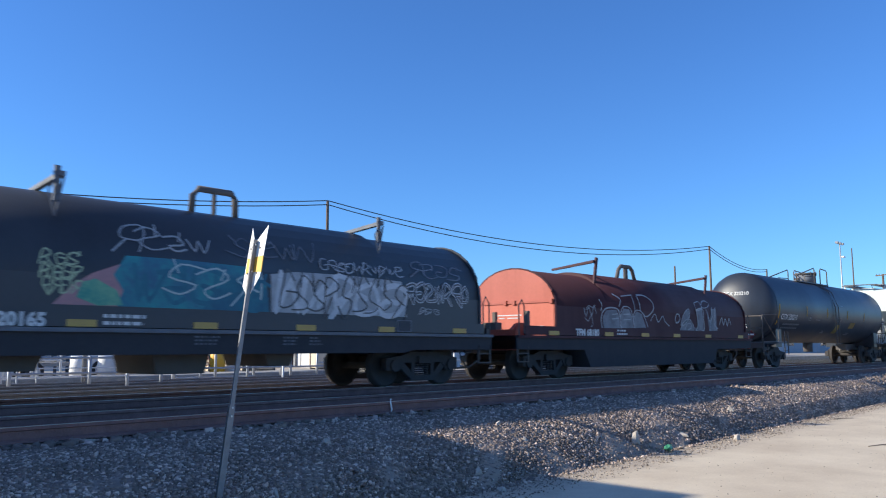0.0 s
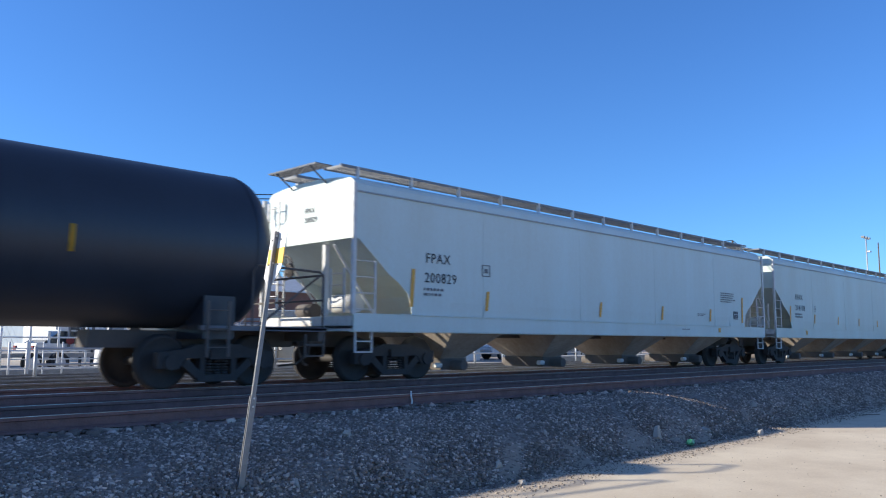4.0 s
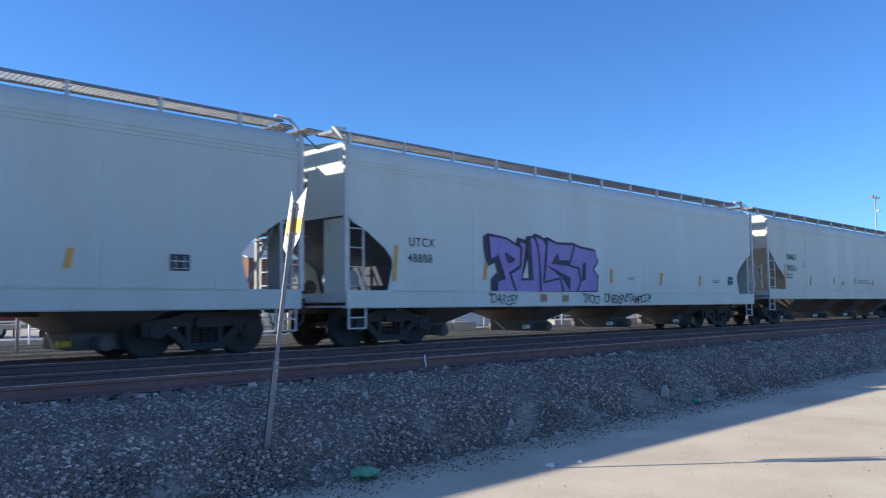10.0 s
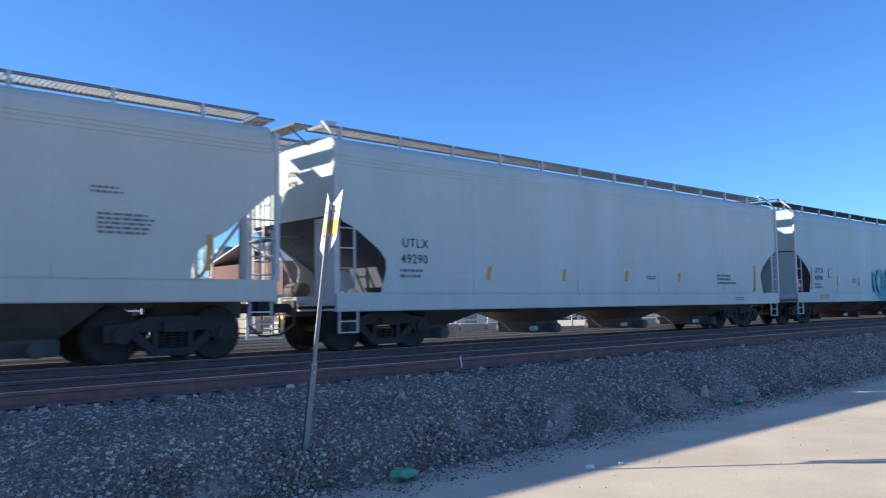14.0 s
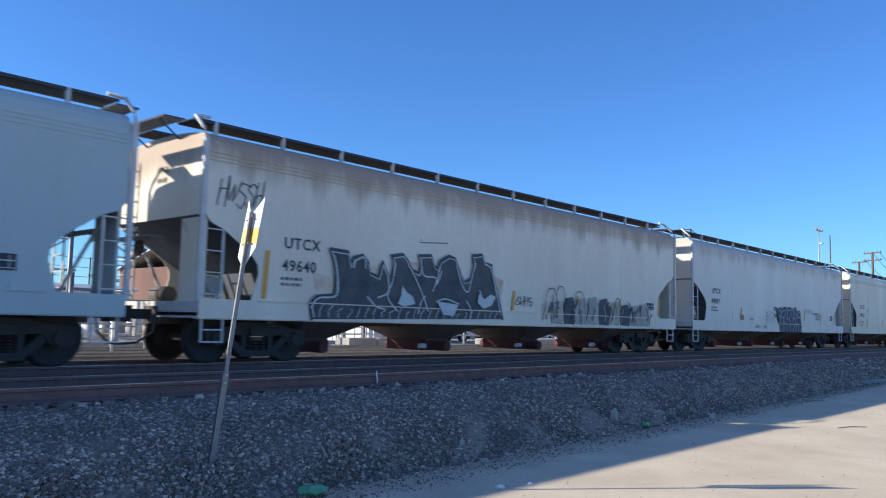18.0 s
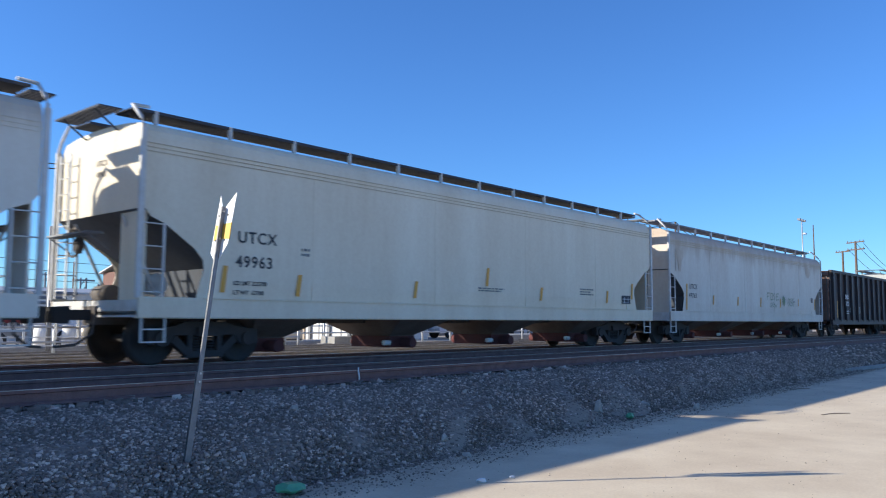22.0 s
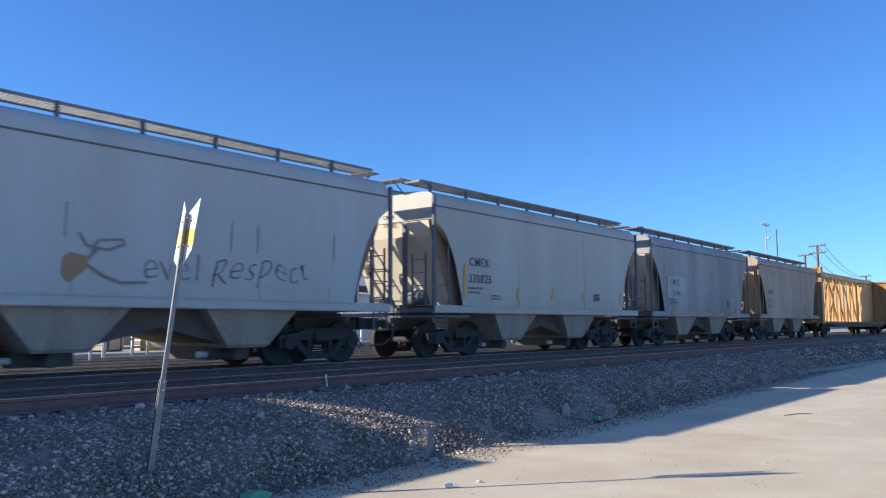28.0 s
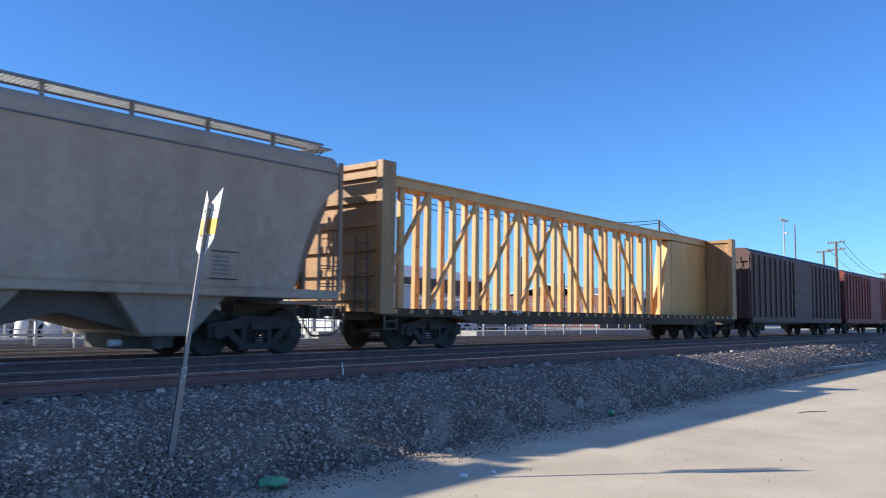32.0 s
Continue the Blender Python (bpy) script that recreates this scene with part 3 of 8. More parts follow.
def small_print(parent, x, z, w, h, n, mat="ink", y=-1.6):
    """Lines of writing too small to read, as short bars, one mesh."""
    bm = B()
    r = random.Random(int(x * 31 + z * 17))
    for i in range(n):
        zz = z - (i + 0.5) * h / n
        xx = x
        end = x + w * r.uniform(0.65, 1.0)
        while xx < end:
            ww = r.uniform(0.05, 0.16) * max(w, 0.5)
            slab(bm, [(xx, zz), (min(xx + ww, end), zz), (min(xx + ww, end), zz + h / n * 0.5), (xx, zz + h / n * 0.5)], y - 0.003, y)
            xx += ww + 0.035
    return tagged(part("small_print", bm, "faded_ink" if mat == "ink" else mat, parent), kind="stuff")


def ribbon(bm, pts, w, y):
    """A painted stroke along (x, z) points on the side of a car: one smooth strip with rounded ends, leaning a hair outwards along its way."""
    up = [Vector(p) for p in pts]
    up = [p for i, p in enumerate(up) if i == 0 or (p - up[i - 1]).length > 1e-4]
    if len(up) < 2:
        return
    d0, d1 = (up[1] - up[0]).normalized(), (up[-1] - up[-2]).normalized()
    line = [(up[0] - d0 * w * 0.42, 0.45, d0), (up[0], 1.0, d0)]
    for i in range(1, len(up) - 1):
        a, b = (up[i] - up[i - 1]).normalized(), (up[i + 1] - up[i]).normalized()
        if a.dot(b) < 0.3:
            line += [(up[i], 1.0, a), (up[i] + (a - b) * w * 0.2, 1.0, (a + b) if (a + b).length > 0.2 else Vector((a.y, -a.x))), (up[i], 1.0, b)]
        else:
            line.append((up[i], 1.0, a + b))
    line += [(up[-1], 1.0, d1), (up[-1] + d1 * w * 0.42, 0.45, d1)]
    prev = None
    for i, (p, k, d) in enumerate(line):
        d = d.normalized()
        n = Vector((-d.y, d.x)) * (w / 2 * k)
        yy = y - 0.00012 * i
        cur = (bm.verts.new((p.x + n.x, yy, p.y + n.y)), bm.verts.new((p.x - n.x, yy, p.y - n.y)))
        if prev:
            bm.faces.new((prev[0], prev[1], cur[1], cur[0]))
        prev = cur


def flow(pts, n=4):
    """A smooth line through the points."""
    p = [Vector(q) for q in pts]
    p = [p[0]] + p + [p[-1]]
    out = []
    for i in range(1, len(p) - 2):
        for k in range(n):
            t = k / n
            out.append(0.5 * (2 * p[i] + (p[i + 1] - p[i - 1]) * t + (2 * p[i - 1] - 5 * p[i] + 4 * p[i + 1] - p[i + 2]) * t * t + (3 * p[i] - p[i - 1] - 3 * p[i + 1] + p[i + 2]) * t ** 3))
    return [(q.x, q.y) for q in out] + [tuple(p[-1])]


def scrawl(parent, x, z, w, h, seed, mat, loops=6, width=0.05, y=-1.6, name="graffiti", label="", slant=0.15):
    """A fast marker or spray tag with no legible word: hooks, stems and bowls thrown down in a row, each run together with the next."""
    r = random.Random(seed)
    kinds = (((0.0, 0.9), (0.15, 0.1), (0.5, 0.75), (0.62, 0.05), (1.0, 0.95)), ((0.05, 0.0), (0.1, 1.0), (0.7, 0.95), (0.75, 0.6), (0.15, 0.45), (1.0, -0.08)),
             ((0.9, 0.9), (0.35, 1.0), (0.1, 0.6), (0.3, 0.1), (0.85, 0.05), (0.95, 0.45), (0.5, 0.5)), ((0.0, 0.15), (0.55, 0.0), (0.85, 0.35), (0.2, 0.6), (0.5, 1.0), (1.0, 0.85)),
             ((0.1, 1.05), (0.2, -0.05), (0.25, 0.5), (0.85, 0.6), (0.8, 1.1), (0.9, -0.1)))
    for i in range(loops):
        bm = B()
        ww = w / loops * r.uniform(0.95, 1.3)
        pts = [(u + r.uniform(-0.12, 0.12), v + r.uniform(-0.12, 0.12)) for u, v in r.choice(kinds)]
        ribbon(bm, [(x + w * i / loops + ww * u + slant * h * v, z + h * v) for u, v in flow(pts, 3)], width * r.uniform(0.8, 1.15), y - 0.0005 * i)
        part(name, bm, mat, parent, label)


TRAIN = []


def car(name, label, category, x0, x1, group="cars of the freight train"):
    """A car's root at its middle on the rail top; x0 and x1 are its ends along the train."""
    ob = thing(name, label, category, group)
    TRAIN.append((ob, (x0 + x1) / 2))
    return ob, x1 - x0


# ---- covered hoppers ----


def paint(name, col, dirt=0.75, streak=5.0, amount=0.35, rough=0.5, tone=(1.0, 0.92, 0.84), wash=None):
    return material(name, col, tuple(c * dirt * t for c, t in zip(col, tone)), rough, scale=1.1, fine=14, streak=streak, amount=amount, bump=0.05, wash=wash)


def hopper(label, x0, x1, body, trim, bays=4, zs=0.83, sill=0.34, zt=4.07, zr=4.20, notch=((0.0, 2.02), (1.35, 0.0)), bay_mat=None, grate="grating", outlet="under", hoop=True, bay_half=(0.86, 0.36), bay_face=0.62, slope_mat=None, board=4.43, cap="sign", deep=0.75, seam_mat=None, inner=None, pitch=None, end_text=(), ledge=0.0):
    """Covered hopper: body with sloped end sheets, side sills, discharge bays, roof boards, hatches, ladders, end cages."""
    c, L = car("hopper_car", label, "hopper car", x0, x1)
    h, w = L / 2, 1.60
    zb = zs + sill
    rounded = bool(slope_mat) and bays > 2
    if rounded:
        inner = ((0.0, 1.48), (0.30, 1.32), (1.50, 0.55), (1.66, 0.0))
    # body: rings along x with the bottom rising towards the ends
    st = [(h - 0.06 - i, zb + d) for i, d in notch]
    st = [(-x, z) for x, z in st] + [(x, z) for x, z in reversed(st)]

    def ring(x, b):
        half = [(w - 0.02, b), (w, min(b + 0.3, zt - 0.5)), (w, zt - 0.34), (w - 0.015, zt - 0.22), (w - 0.05, zt - 0.11), (w - 0.11, zt - 0.03), (w - 0.20, zt + 0.03), (w * 0.6, zr - 0.04), (0.35, zr)]
        return [(x, -y, z) for y, z in half] + [(x, y, z) for y, z in reversed(half)]
    # the slope sheets lie deeper than the cut edge of the side sheets
    st2 = [(h - 0.06 - i, zb + d) for i, d in inner] if inner else [(h - 0.06 - i * (1 + deep * (1 - d / notch[0][1]) ** 0.7), zb + d) for i, d in notch]
    ob = part("body", loft(B(), [ring(x, b) for x, b in [(-x, z) for x, z in st2] + [(x, z) for x, z in reversed(st2)]]), body, c, "welded steel hopper body")
    for s in (-1, 1):
        for q in (-1, 1):
            edge = [(s * (h - 0.06 - i), zb + d) for i, d in notch] + [(s * st2[-1][0], zb)] + [(s * x, min(z + 0.29, zt - 0.51)) for x, z in reversed(st2)]
            part("side_wing", slab(B(), edge, q * (w - 0.008) - 0.008, q * (w - 0.008) + 0.008), body, c, "cut end of the side sheet")
    for q in (-1, 1):
        if ledge:
            part("side_ledge", box(B(), -h + 0.04, h - 0.04, q * (w + 0.012) - 0.014, q * (w + 0.012) + 0.014, zt - ledge - 0.014, zt - ledge + 0.014), seam_mat or body, c, "folded ledge under the roof")
        for dz in () if ledge else (0.33, 0.40, 0.47):
            part("side_seam", box(B(), -h + 0.08, h - 0.08, q * (w + 0.001) - 0.010, q * (w + 0.001) + 0.010, zt - dz - 0.009, zt - dz + 0.009), seam_mat or body, c)
    if bays == 2:
        # steep end hoppers, set in from the side sheets; sunlight and side shade are in their colours
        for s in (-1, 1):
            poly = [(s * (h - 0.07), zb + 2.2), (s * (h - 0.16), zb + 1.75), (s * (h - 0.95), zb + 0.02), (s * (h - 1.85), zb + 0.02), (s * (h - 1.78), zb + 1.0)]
            hb = part("end_hopper", slab(B(), poly, -1.36, 1.36), slope_mat, c, "steep end slope sheet coloured as sunlit, dusty brown side coloured as shaded")
            hb.data.materials.append(MAT["slope_side_shaded"])
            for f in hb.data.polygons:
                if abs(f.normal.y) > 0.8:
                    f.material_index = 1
    # downward end faces take slope_mat, whose tone carries grime plus light or shade
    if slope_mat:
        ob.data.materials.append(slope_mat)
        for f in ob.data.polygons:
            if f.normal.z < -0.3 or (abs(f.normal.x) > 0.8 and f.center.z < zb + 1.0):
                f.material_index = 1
    # weld seams across the side sheets
    for k in range(1, int(L / 3.4)):
        xk = -h + L * k / int(L / 3.4)
        part("weld_seam", box(B(), xk - 0.012, xk + 0.012, -w - 0.004, -w + 0.004, zb + 0.02, zt - 0.45), body, c)
    # roof edge rail and seams
    for s in (-1, 1):
        sp = part("side_sill", box(B(), -h, h, s * (w + 0.02) - 0.02, s * (w + 0.02) + 0.02, zs, zb), body, c, "side sill plate")
        part("sill_flange", box(B(), -h, h, s * (w - 0.04) - 0.06, s * (w - 0.04) + 0.06, zs - 0.016, zs - 0.003), body, sp)
        part("sill_seam", box(B(), -h + 1.2, h - 1.2, s * (w + 0.055) - 0.012, s * (w + 0.055) + 0.012, zb - 0.012, zb + 0.008), body, sp)
    # bays
    span = pitch or (L - 2 * notch[-1][0] - 0.7) / bays
    t, lo = bay_half
    for i in range(bays):
        cx = (i - (bays - 1) / 2) * span
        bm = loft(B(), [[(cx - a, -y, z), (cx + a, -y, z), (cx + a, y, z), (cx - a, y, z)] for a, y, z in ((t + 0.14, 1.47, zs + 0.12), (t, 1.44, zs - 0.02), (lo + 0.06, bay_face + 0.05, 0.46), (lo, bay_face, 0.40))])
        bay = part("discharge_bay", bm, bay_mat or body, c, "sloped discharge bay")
        bm = box(B(), cx - lo - 0.06, cx + lo + 0.06, -min(bay_face, 0.62) - 0.04, min(bay_face, 0.62) + 0.04, 0.17, 0.43)
        part("outlet_gate", bm, outlet, bay, "discharge gate")
        part("outlet_cap", tube(B(), [(cx - lo - 0.10, -0.70, 0.28), (cx - lo - 0.30, -0.70, 0.28)], 0.06, 10), cap, bay, "round outlet cap")
        part("outlet_pipe", tube(B(), [(cx, -1.02, 0.28), (cx, 1.02, 0.28)], 0.12, 12), outlet, bay, "cross outlet pipe")
    if pitch:
        a = span / 2 - lo
        part("ridge_sheet", slab(B(), [(-a, 0.47), (0, 0.80), (a, 0.47), (a, zs + 0.1), (-a, zs + 0.1)], -1.12, 1.12), "under", c, "dark ridge between the bays")
    part("center_sill", box(B(), -h + 0.3, h - 0.3, -0.2, 0.2, zs - 0.1, zs + 0.2), "under", c)
    # roof: hatches, boards
    nh = max(int(L / 2.2), 4)
    for i in range(nh):
        x = -h + 0.9 + (L - 1.8) * (i + 0.5) / nh
        part("hatch_cover", box(B(), x - 0.85, x + 0.85, -0.32, 0.32, zr - 0.02, zr + 0.09), trim, c)
    for s in (-1, 1):
        bm = B()
        y0, y1 = (0.50, 1.08) if s > 0 else (-1.08, -0.50)
        for y in (y0, y1):
            box(bm, -h + 0.05, h - 0.05, y - 0.015, y + 0.015, board - 0.05, board)
        k, step = -h + 0.1, 0.085 if grate != "dark_grate" else 0.045
        while k < h - 0.1:
            box(bm, k, k + 0.02, y0, y1, board - 0.052, board)
            k += step
        for j in range(1, 7) if grate == "dark_grate" else ():
            y = y0 + (y1 - y0) * j / 7
            box(bm, -h + 0.05, h - 0.05, y - 0.005, y + 0.005, board - 0.03, board - 0.004)
        if grate == "dark_grate":
            box(bm, -h + 0.05, h - 0.05, y0 + 0.02, y1 - 0.02, board - 0.030, board - 0.020)
        part("running_board", bm, "pale_grate" if grate == "grating" else grate, c, "grated roof running board")
        k = -h + 0.5
        bracket = mesh("board_bracket", box(B(), -0.03, 0.03, y0 + (-0.02 if s < 0 else 0.53), y1 - (0.53 if s < 0 else -0.02), zt - 0.05, board + 0.004), trim)
        while k < h - 0.3:
            part("board_bracket", bracket, None, c).matrix_basis = pose(k, 0, 0)
            k += 1.52
    for s in (-1, 1):
        xe = s * h
        # end board, corner posts, hoops, ladders, steps, platform, coupler
        bm = B()
        for q in range(7):
            xq = xe + s * (0.02 + 0.065 * q)
            box(bm, xq - 0.006, xq + 0.006, -0.85, 0.85, board - 0.04, board - 0.005)
        for q in range(19):
            yq = -0.85 + 1.7 * q / 18
            box(bm, min(xe, xe + s * 0.42), max(xe, xe + s * 0.42), yq - 0.006, yq + 0.006, board - 0.035, board - 0.01)
        for k in (-0.6, 0.6):
            tube(bm, [(xe - s * 0.05, k, board - 0.34), (xe + s * 0.38, k, board - 0.04)], 0.016, 6)
        part("end_board", bm, grate, c, "grated end platform on the roof")
        step_in = 0.43 if rounded else 0.56
        for q in (-1, 1):
            yy = q * (w + 0.01)
            bm = box(B(), xe - 0.045, xe + 0.045, yy - 0.03, yy + 0.03, zb - 0.02, zt - 0.1)
            if hoop:
                tube(bm, [(xe, yy, zt - 0.4), (xe, yy, zt - 0.05), (xe, yy - q * 0.1, zt + 0.1), (xe, yy - q * 0.4, board), (xe - s * 0.3, yy - q * 0.42, board + 0.02)], 0.032, 8)
            part("corner_post", bm, trim, c, "end corner post")
            stirrup(c, xe - s * 0.3, q * (w - 0.02), zs, trim)
            bm = B()
            box(bm, xe - s * step_in - 0.02, xe - s * step_in + 0.02, yy - 0.012, yy + 0.012, zb, zb + (1.24 if rounded else 1.06 if bays > 2 else 1.55))
            for k in range(4 if bays > 2 else 2):
                z = zb + 0.08 + k * (0.38 if rounded else 0.32 if bays > 2 else 0.42)
                tube(bm, [(xe, yy, z), (xe - s * step_in, yy, z)], 0.013, 6)
            part("side_ladder", bm, trim, c, "steel side ladder")
            # diagonal stays under the slope sheet
            if bays > 2:
                part("slope_stay", tube(B(), [(xe - s * 0.05, q * 0.9, zb + notch[0][1] - 0.1), (xe - s * (notch[-1][0] * 0.8), q * 0.9, zb - 0.1)], 0.03, 6), trim, c)
        end_ladder(c, xe + s * 0.05, 0.95, 1.38, zb, zt - 0.2, 9, trim)
        if rounded:
            part("end_web", slab(B(), [(xe - s * 0.12, zb - 0.05), (xe - s * 0.12, zb + 1.5), (xe - s * 0.16, zb + 1.5), (xe - s * 0.16, zb - 0.05)], -1.52, -0.72), body, c, "upright web plate under the end sheet")
            bm = B()
            for k in range(6):
                box(bm, xe + s * (0.02 + 0.055 * k) - 0.006, xe + s * (0.02 + 0.055 * k) + 0.006, -0.35, 1.25, zb + 1.12, zb + 1.15)
            for k in range(9):
                box(bm, min(xe, xe + s * 0.3), max(xe, xe + s * 0.3), -0.35 + 0.2 * k - 0.008, -0.35 + 0.2 * k + 0.008, zb + 1.11, zb + 1.14)
            for y in (-0.3, 1.2):
                tube(bm, [(xe + s * 0.28, y, zb + 1.12), (xe - s * 0.12, y, zb + 0.85)], 0.014, 6)
            part("brake_step", bm, "pale_grate", c, "grated brake step across the end")
        else:
            end_ladder(c, xe + s * 0.05, -1.38, -0.95, zb, zb + notch[0][1] * 0.6, 4, trim)
        if not rounded:
            part("end_post", box(B(), xe - 0.05 - s * 0.1, xe + 0.05 - s * 0.1, -0.62, -0.52, zb - 0.1, zb + notch[0][1] * 0.95), trim, c)
        bm = box(B(), min(xe, xe - s * 1.5), max(xe, xe - s * 1.5), -w + 0.03, w - 0.03, zb - 0.30, zb - 0.24)
        box(bm, min(xe, xe - s * 0.1), max(xe, xe - s * 0.1), -w + 0.03, w - 0.03, zs, zb - 0.05)
        part("end_platform", bm, trim, c, "end platform and end sill")
        tk = truck(c, s * (h - 1.62))
        coupler(c, xe, s, 0.66)
    if end_text:
        for k, word in enumerate(end_text):
            me = text_mesh(word, 0.15, "ink", 0.002)
            me.transform(Matrix.Rotation(radians(-90), 4, "Z"))
            part("end_lettering", me, None, c, "small stencilled end lettering").matrix_basis = pose(-h + 0.054, 0.15, zt - 0.55 - 0.2 * k)
    brake_wheel(c, -h - 0.12, 0.55, zb + 1.0)
    part("brake_cylinder", tube(B(), [(-h + 0.55, 0.35, zb + 0.1), (-h + 0.55, 0.9, zb + 0.1)], 0.16, 12), "under", c)
    part("air_tank", tube(B(), [(-h + 0.85, -0.7, zb + 0.25), (-h + 0.85, 0.1, zb + 0.25)], 0.2, 12), trim, c)
    return c


def bars(c, xs, z0, z1, mat="yellow", lean=0.06, w=0.10):
    for i, x in enumerate(xs):
        plate(c, x, x + w, z0, z1 if i in (0,) else z0 + (z1 - z0) * 0.62, mat, name="reflector_stripe", lean=lean, label="faded yellow reflector stripe")

# ---- the train, car by car ----
GREY = paint("hopper_grey", (0.50, 0.525, 0.515), 0.82, amount=0.4)
MGREY = paint("hopper_mid_grey", (0.575, 0.64, 0.61), 0.84)
CREAM = paint("hopper_cream", (0.84, 0.76, 0.60), 0.78, amount=0.42)
WHITE = paint("hopper_white", (0.80, 0.76, 0.67), 0.82, wash=(3.35, 3.95, (0.40, 0.30, 0.22), 0.55))
COOL = paint("hopper_cool_white", (0.60, 0.69, 0.68), 0.88)
COOL2 = paint("hopper_cool_grey", (0.575, 0.66, 0.63), 0.88)
SLATE = paint("hopper_blue_grey", (0.46, 0.57, 0.59), 0.88)
PALE = paint("hopper_pale_green_grey", (0.66, 0.71, 0.66), 0.86)
RUSTY = material("hopper_rusty_cream", (0.88, 0.81, 0.66), (0.66, 0.55, 0.42), 0.55, scale=0.7, fine=9, streak=3, amount=0.3, bump=0.05, wash=(3.2, 3.9, (0.36, 0.24, 0.165), 0.85))
MAT["seam_grey"] = material("seam_grey", (0.40, 0.43, 0.45), (0.32, 0.34, 0.35), 0.7, scale=3, fine=20)
DUST = material("hopper_dusty_grey", (0.43, 0.43, 0.43), (0.26, 0.245, 0.23), 0.7, scale=0.55, fine=7, streak=2.5, amount=0.62, bump=0.05)
TAN = material("hopper_dusty_tan", (0.60, 0.48, 0.36), (0.33, 0.24, 0.18), 0.75, scale=0.45, fine=6, streak=1.2, amount=0.5, bump=0.05, wash=(2.0, 3.6, (0.36, 0.245, 0.18), 0.42))
# bay grime, darkened further with the shade beneath the car body
BAY = paint("bay_dirty_shaded", (0.17, 0.145, 0.135), 0.6, amount=0.6, rough=0.8)
BAY_LIGHT = paint("bay_dusty", (0.46, 0.40, 0.345), 0.6, amount=0.6, rough=0.8)
MAT["pale_grate"] = material("pale_grate", (0.25, 0.26, 0.275), (0.18, 0.185, 0.20), 0.65, 0.2, scale=3, fine=30)
MAT["dark_grate"] = material("dark_grate", (0.040, 0.046, 0.062), (0.07, 0.072, 0.085), 0.8)
# grime and the shade inside the end openings, both put into one dark blue-grey
SLOPE_DARK = paint("slope_sheet_dirty_shaded", (0.10, 0.115, 0.145), 0.7, amount=0.5, rough=0.8)
MAT["seam_rust"] = material("seam_rust", (0.44, 0.34, 0.22), (0.60, 0.50, 0.36), 0.7, scale=1.5, fine=12, amount=0.7)
MAT["white_trim"] = material("white_trim", (0.66, 0.66, 0.65), (0.50, 0.48, 0.45), 0.55, scale=5, fine=30)
MAT["purple"] = material("purple", (0.34, 0.26, 0.56), (0.26, 0.20, 0.46), 0.6, scale=3, fine=30, amount=0.4)
MAT["purple_dark"] = material("purple_dark", (0.035, 0.03, 0.06), (0.06, 0.05, 0.09), 0.6)
MAT["teal"] = material("teal", (0.03, 0.36, 0.42), (0.06, 0.42, 0.47), 0.6, scale=3, fine=30)
MAT["graf_black"] = material("graf_black", (0.05, 0.055, 0.065), (0.10, 0.10, 0.11), 0.7, scale=4, fine=30)
MAT["graf_pink"] = material("graf_pink", (0.58, 0.36, 0.27), (0.60, 0.47, 0.38), 0.7, scale=4, fine=30)
MAT["graf_pale"] = material("graf_pale", (0.38, 0.50, 0.49), (0.46, 0.52, 0.50), 0.7, scale=4, fine=30)
MAT["graf_brown"] = material("graf_brown", (0.20, 0.15, 0.13), (0.36, 0.31, 0.27), 0.7, scale=4, fine=30)
MAT["graf_orange"] = material("graf_orange", (0.45, 0.23, 0.10), (0.36, 0.24, 0.16), 0.7, scale=4, fine=30)
MAT["graf_green"] = material("graf_green", (0.20, 0.29, 0.16), (0.28, 0.34, 0.24), 0.7, scale=4, fine=30)
MAT["graf_navy"] = material("graf_navy", (0.055, 0.075, 0.105), (0.09, 0.11, 0.14), 0.7, scale=3, fine=20)
MAT["spray_pale"] = material("spray_pale", (0.55, 0.55, 0.54), (0.42, 0.42, 0.42), 0.7, scale=5, fine=30)
MAT["graf_white"] = material("graf_white", (0.42, 0.43, 0.44), (0.28, 0.29, 0.30), 0.7, scale=5, fine=30)
YS = -1.612     # just proud of the car side


def at_left(c, L):
    """x of a point given from the car's left end."""
    return lambda d: d - L / 2


def logo_box(c, x, z, w=0.34, h=0.27):
    """Dark consolidated stencil: two small frames with bars."""
    plate(c, x, x + w, z, z + h, "ink", YS, "stencil_panel", label="black stencil panel")
    bm = B()
    for k in (0.06, 0.52):
        slab(bm, [(x + w * k, z + h * 0.12), (x + w * (k + 0.42), z + h * 0.12), (x + w * (k + 0.42), z + h * 0.16), (x + w * k, z + h * 0.16)], YS - 0.009, YS - 0.005)
        slab(bm, [(x + w * k, z + h * 0.55), (x + w * (k + 0.42), z + h * 0.55), (x + w * (k + 0.42), z + h * 0.62), (x + w * k, z + h * 0.62)], YS - 0.009, YS - 0.005)
        slab(bm, [(x + w * (k + 0.2), z + h * 0.16), (x + w * (k + 0.23), z + h * 0.16), (x + w * (k + 0.23), z + h * 0.9), (x + w * (k + 0.2), z + h * 0.9)], YS - 0.009, YS - 0.005)
    tagged(part("small_stencil", bm, "white_ink", c), kind="stuff")


def stripes(c, o, items, mat="yellow"):
    for x, z, hgt in items:
        plate(c, o(x), o(x) + 0.10, z, z + hgt, mat, YS, "reflector_stripe", 0.06, "faded yellow reflector stripe")


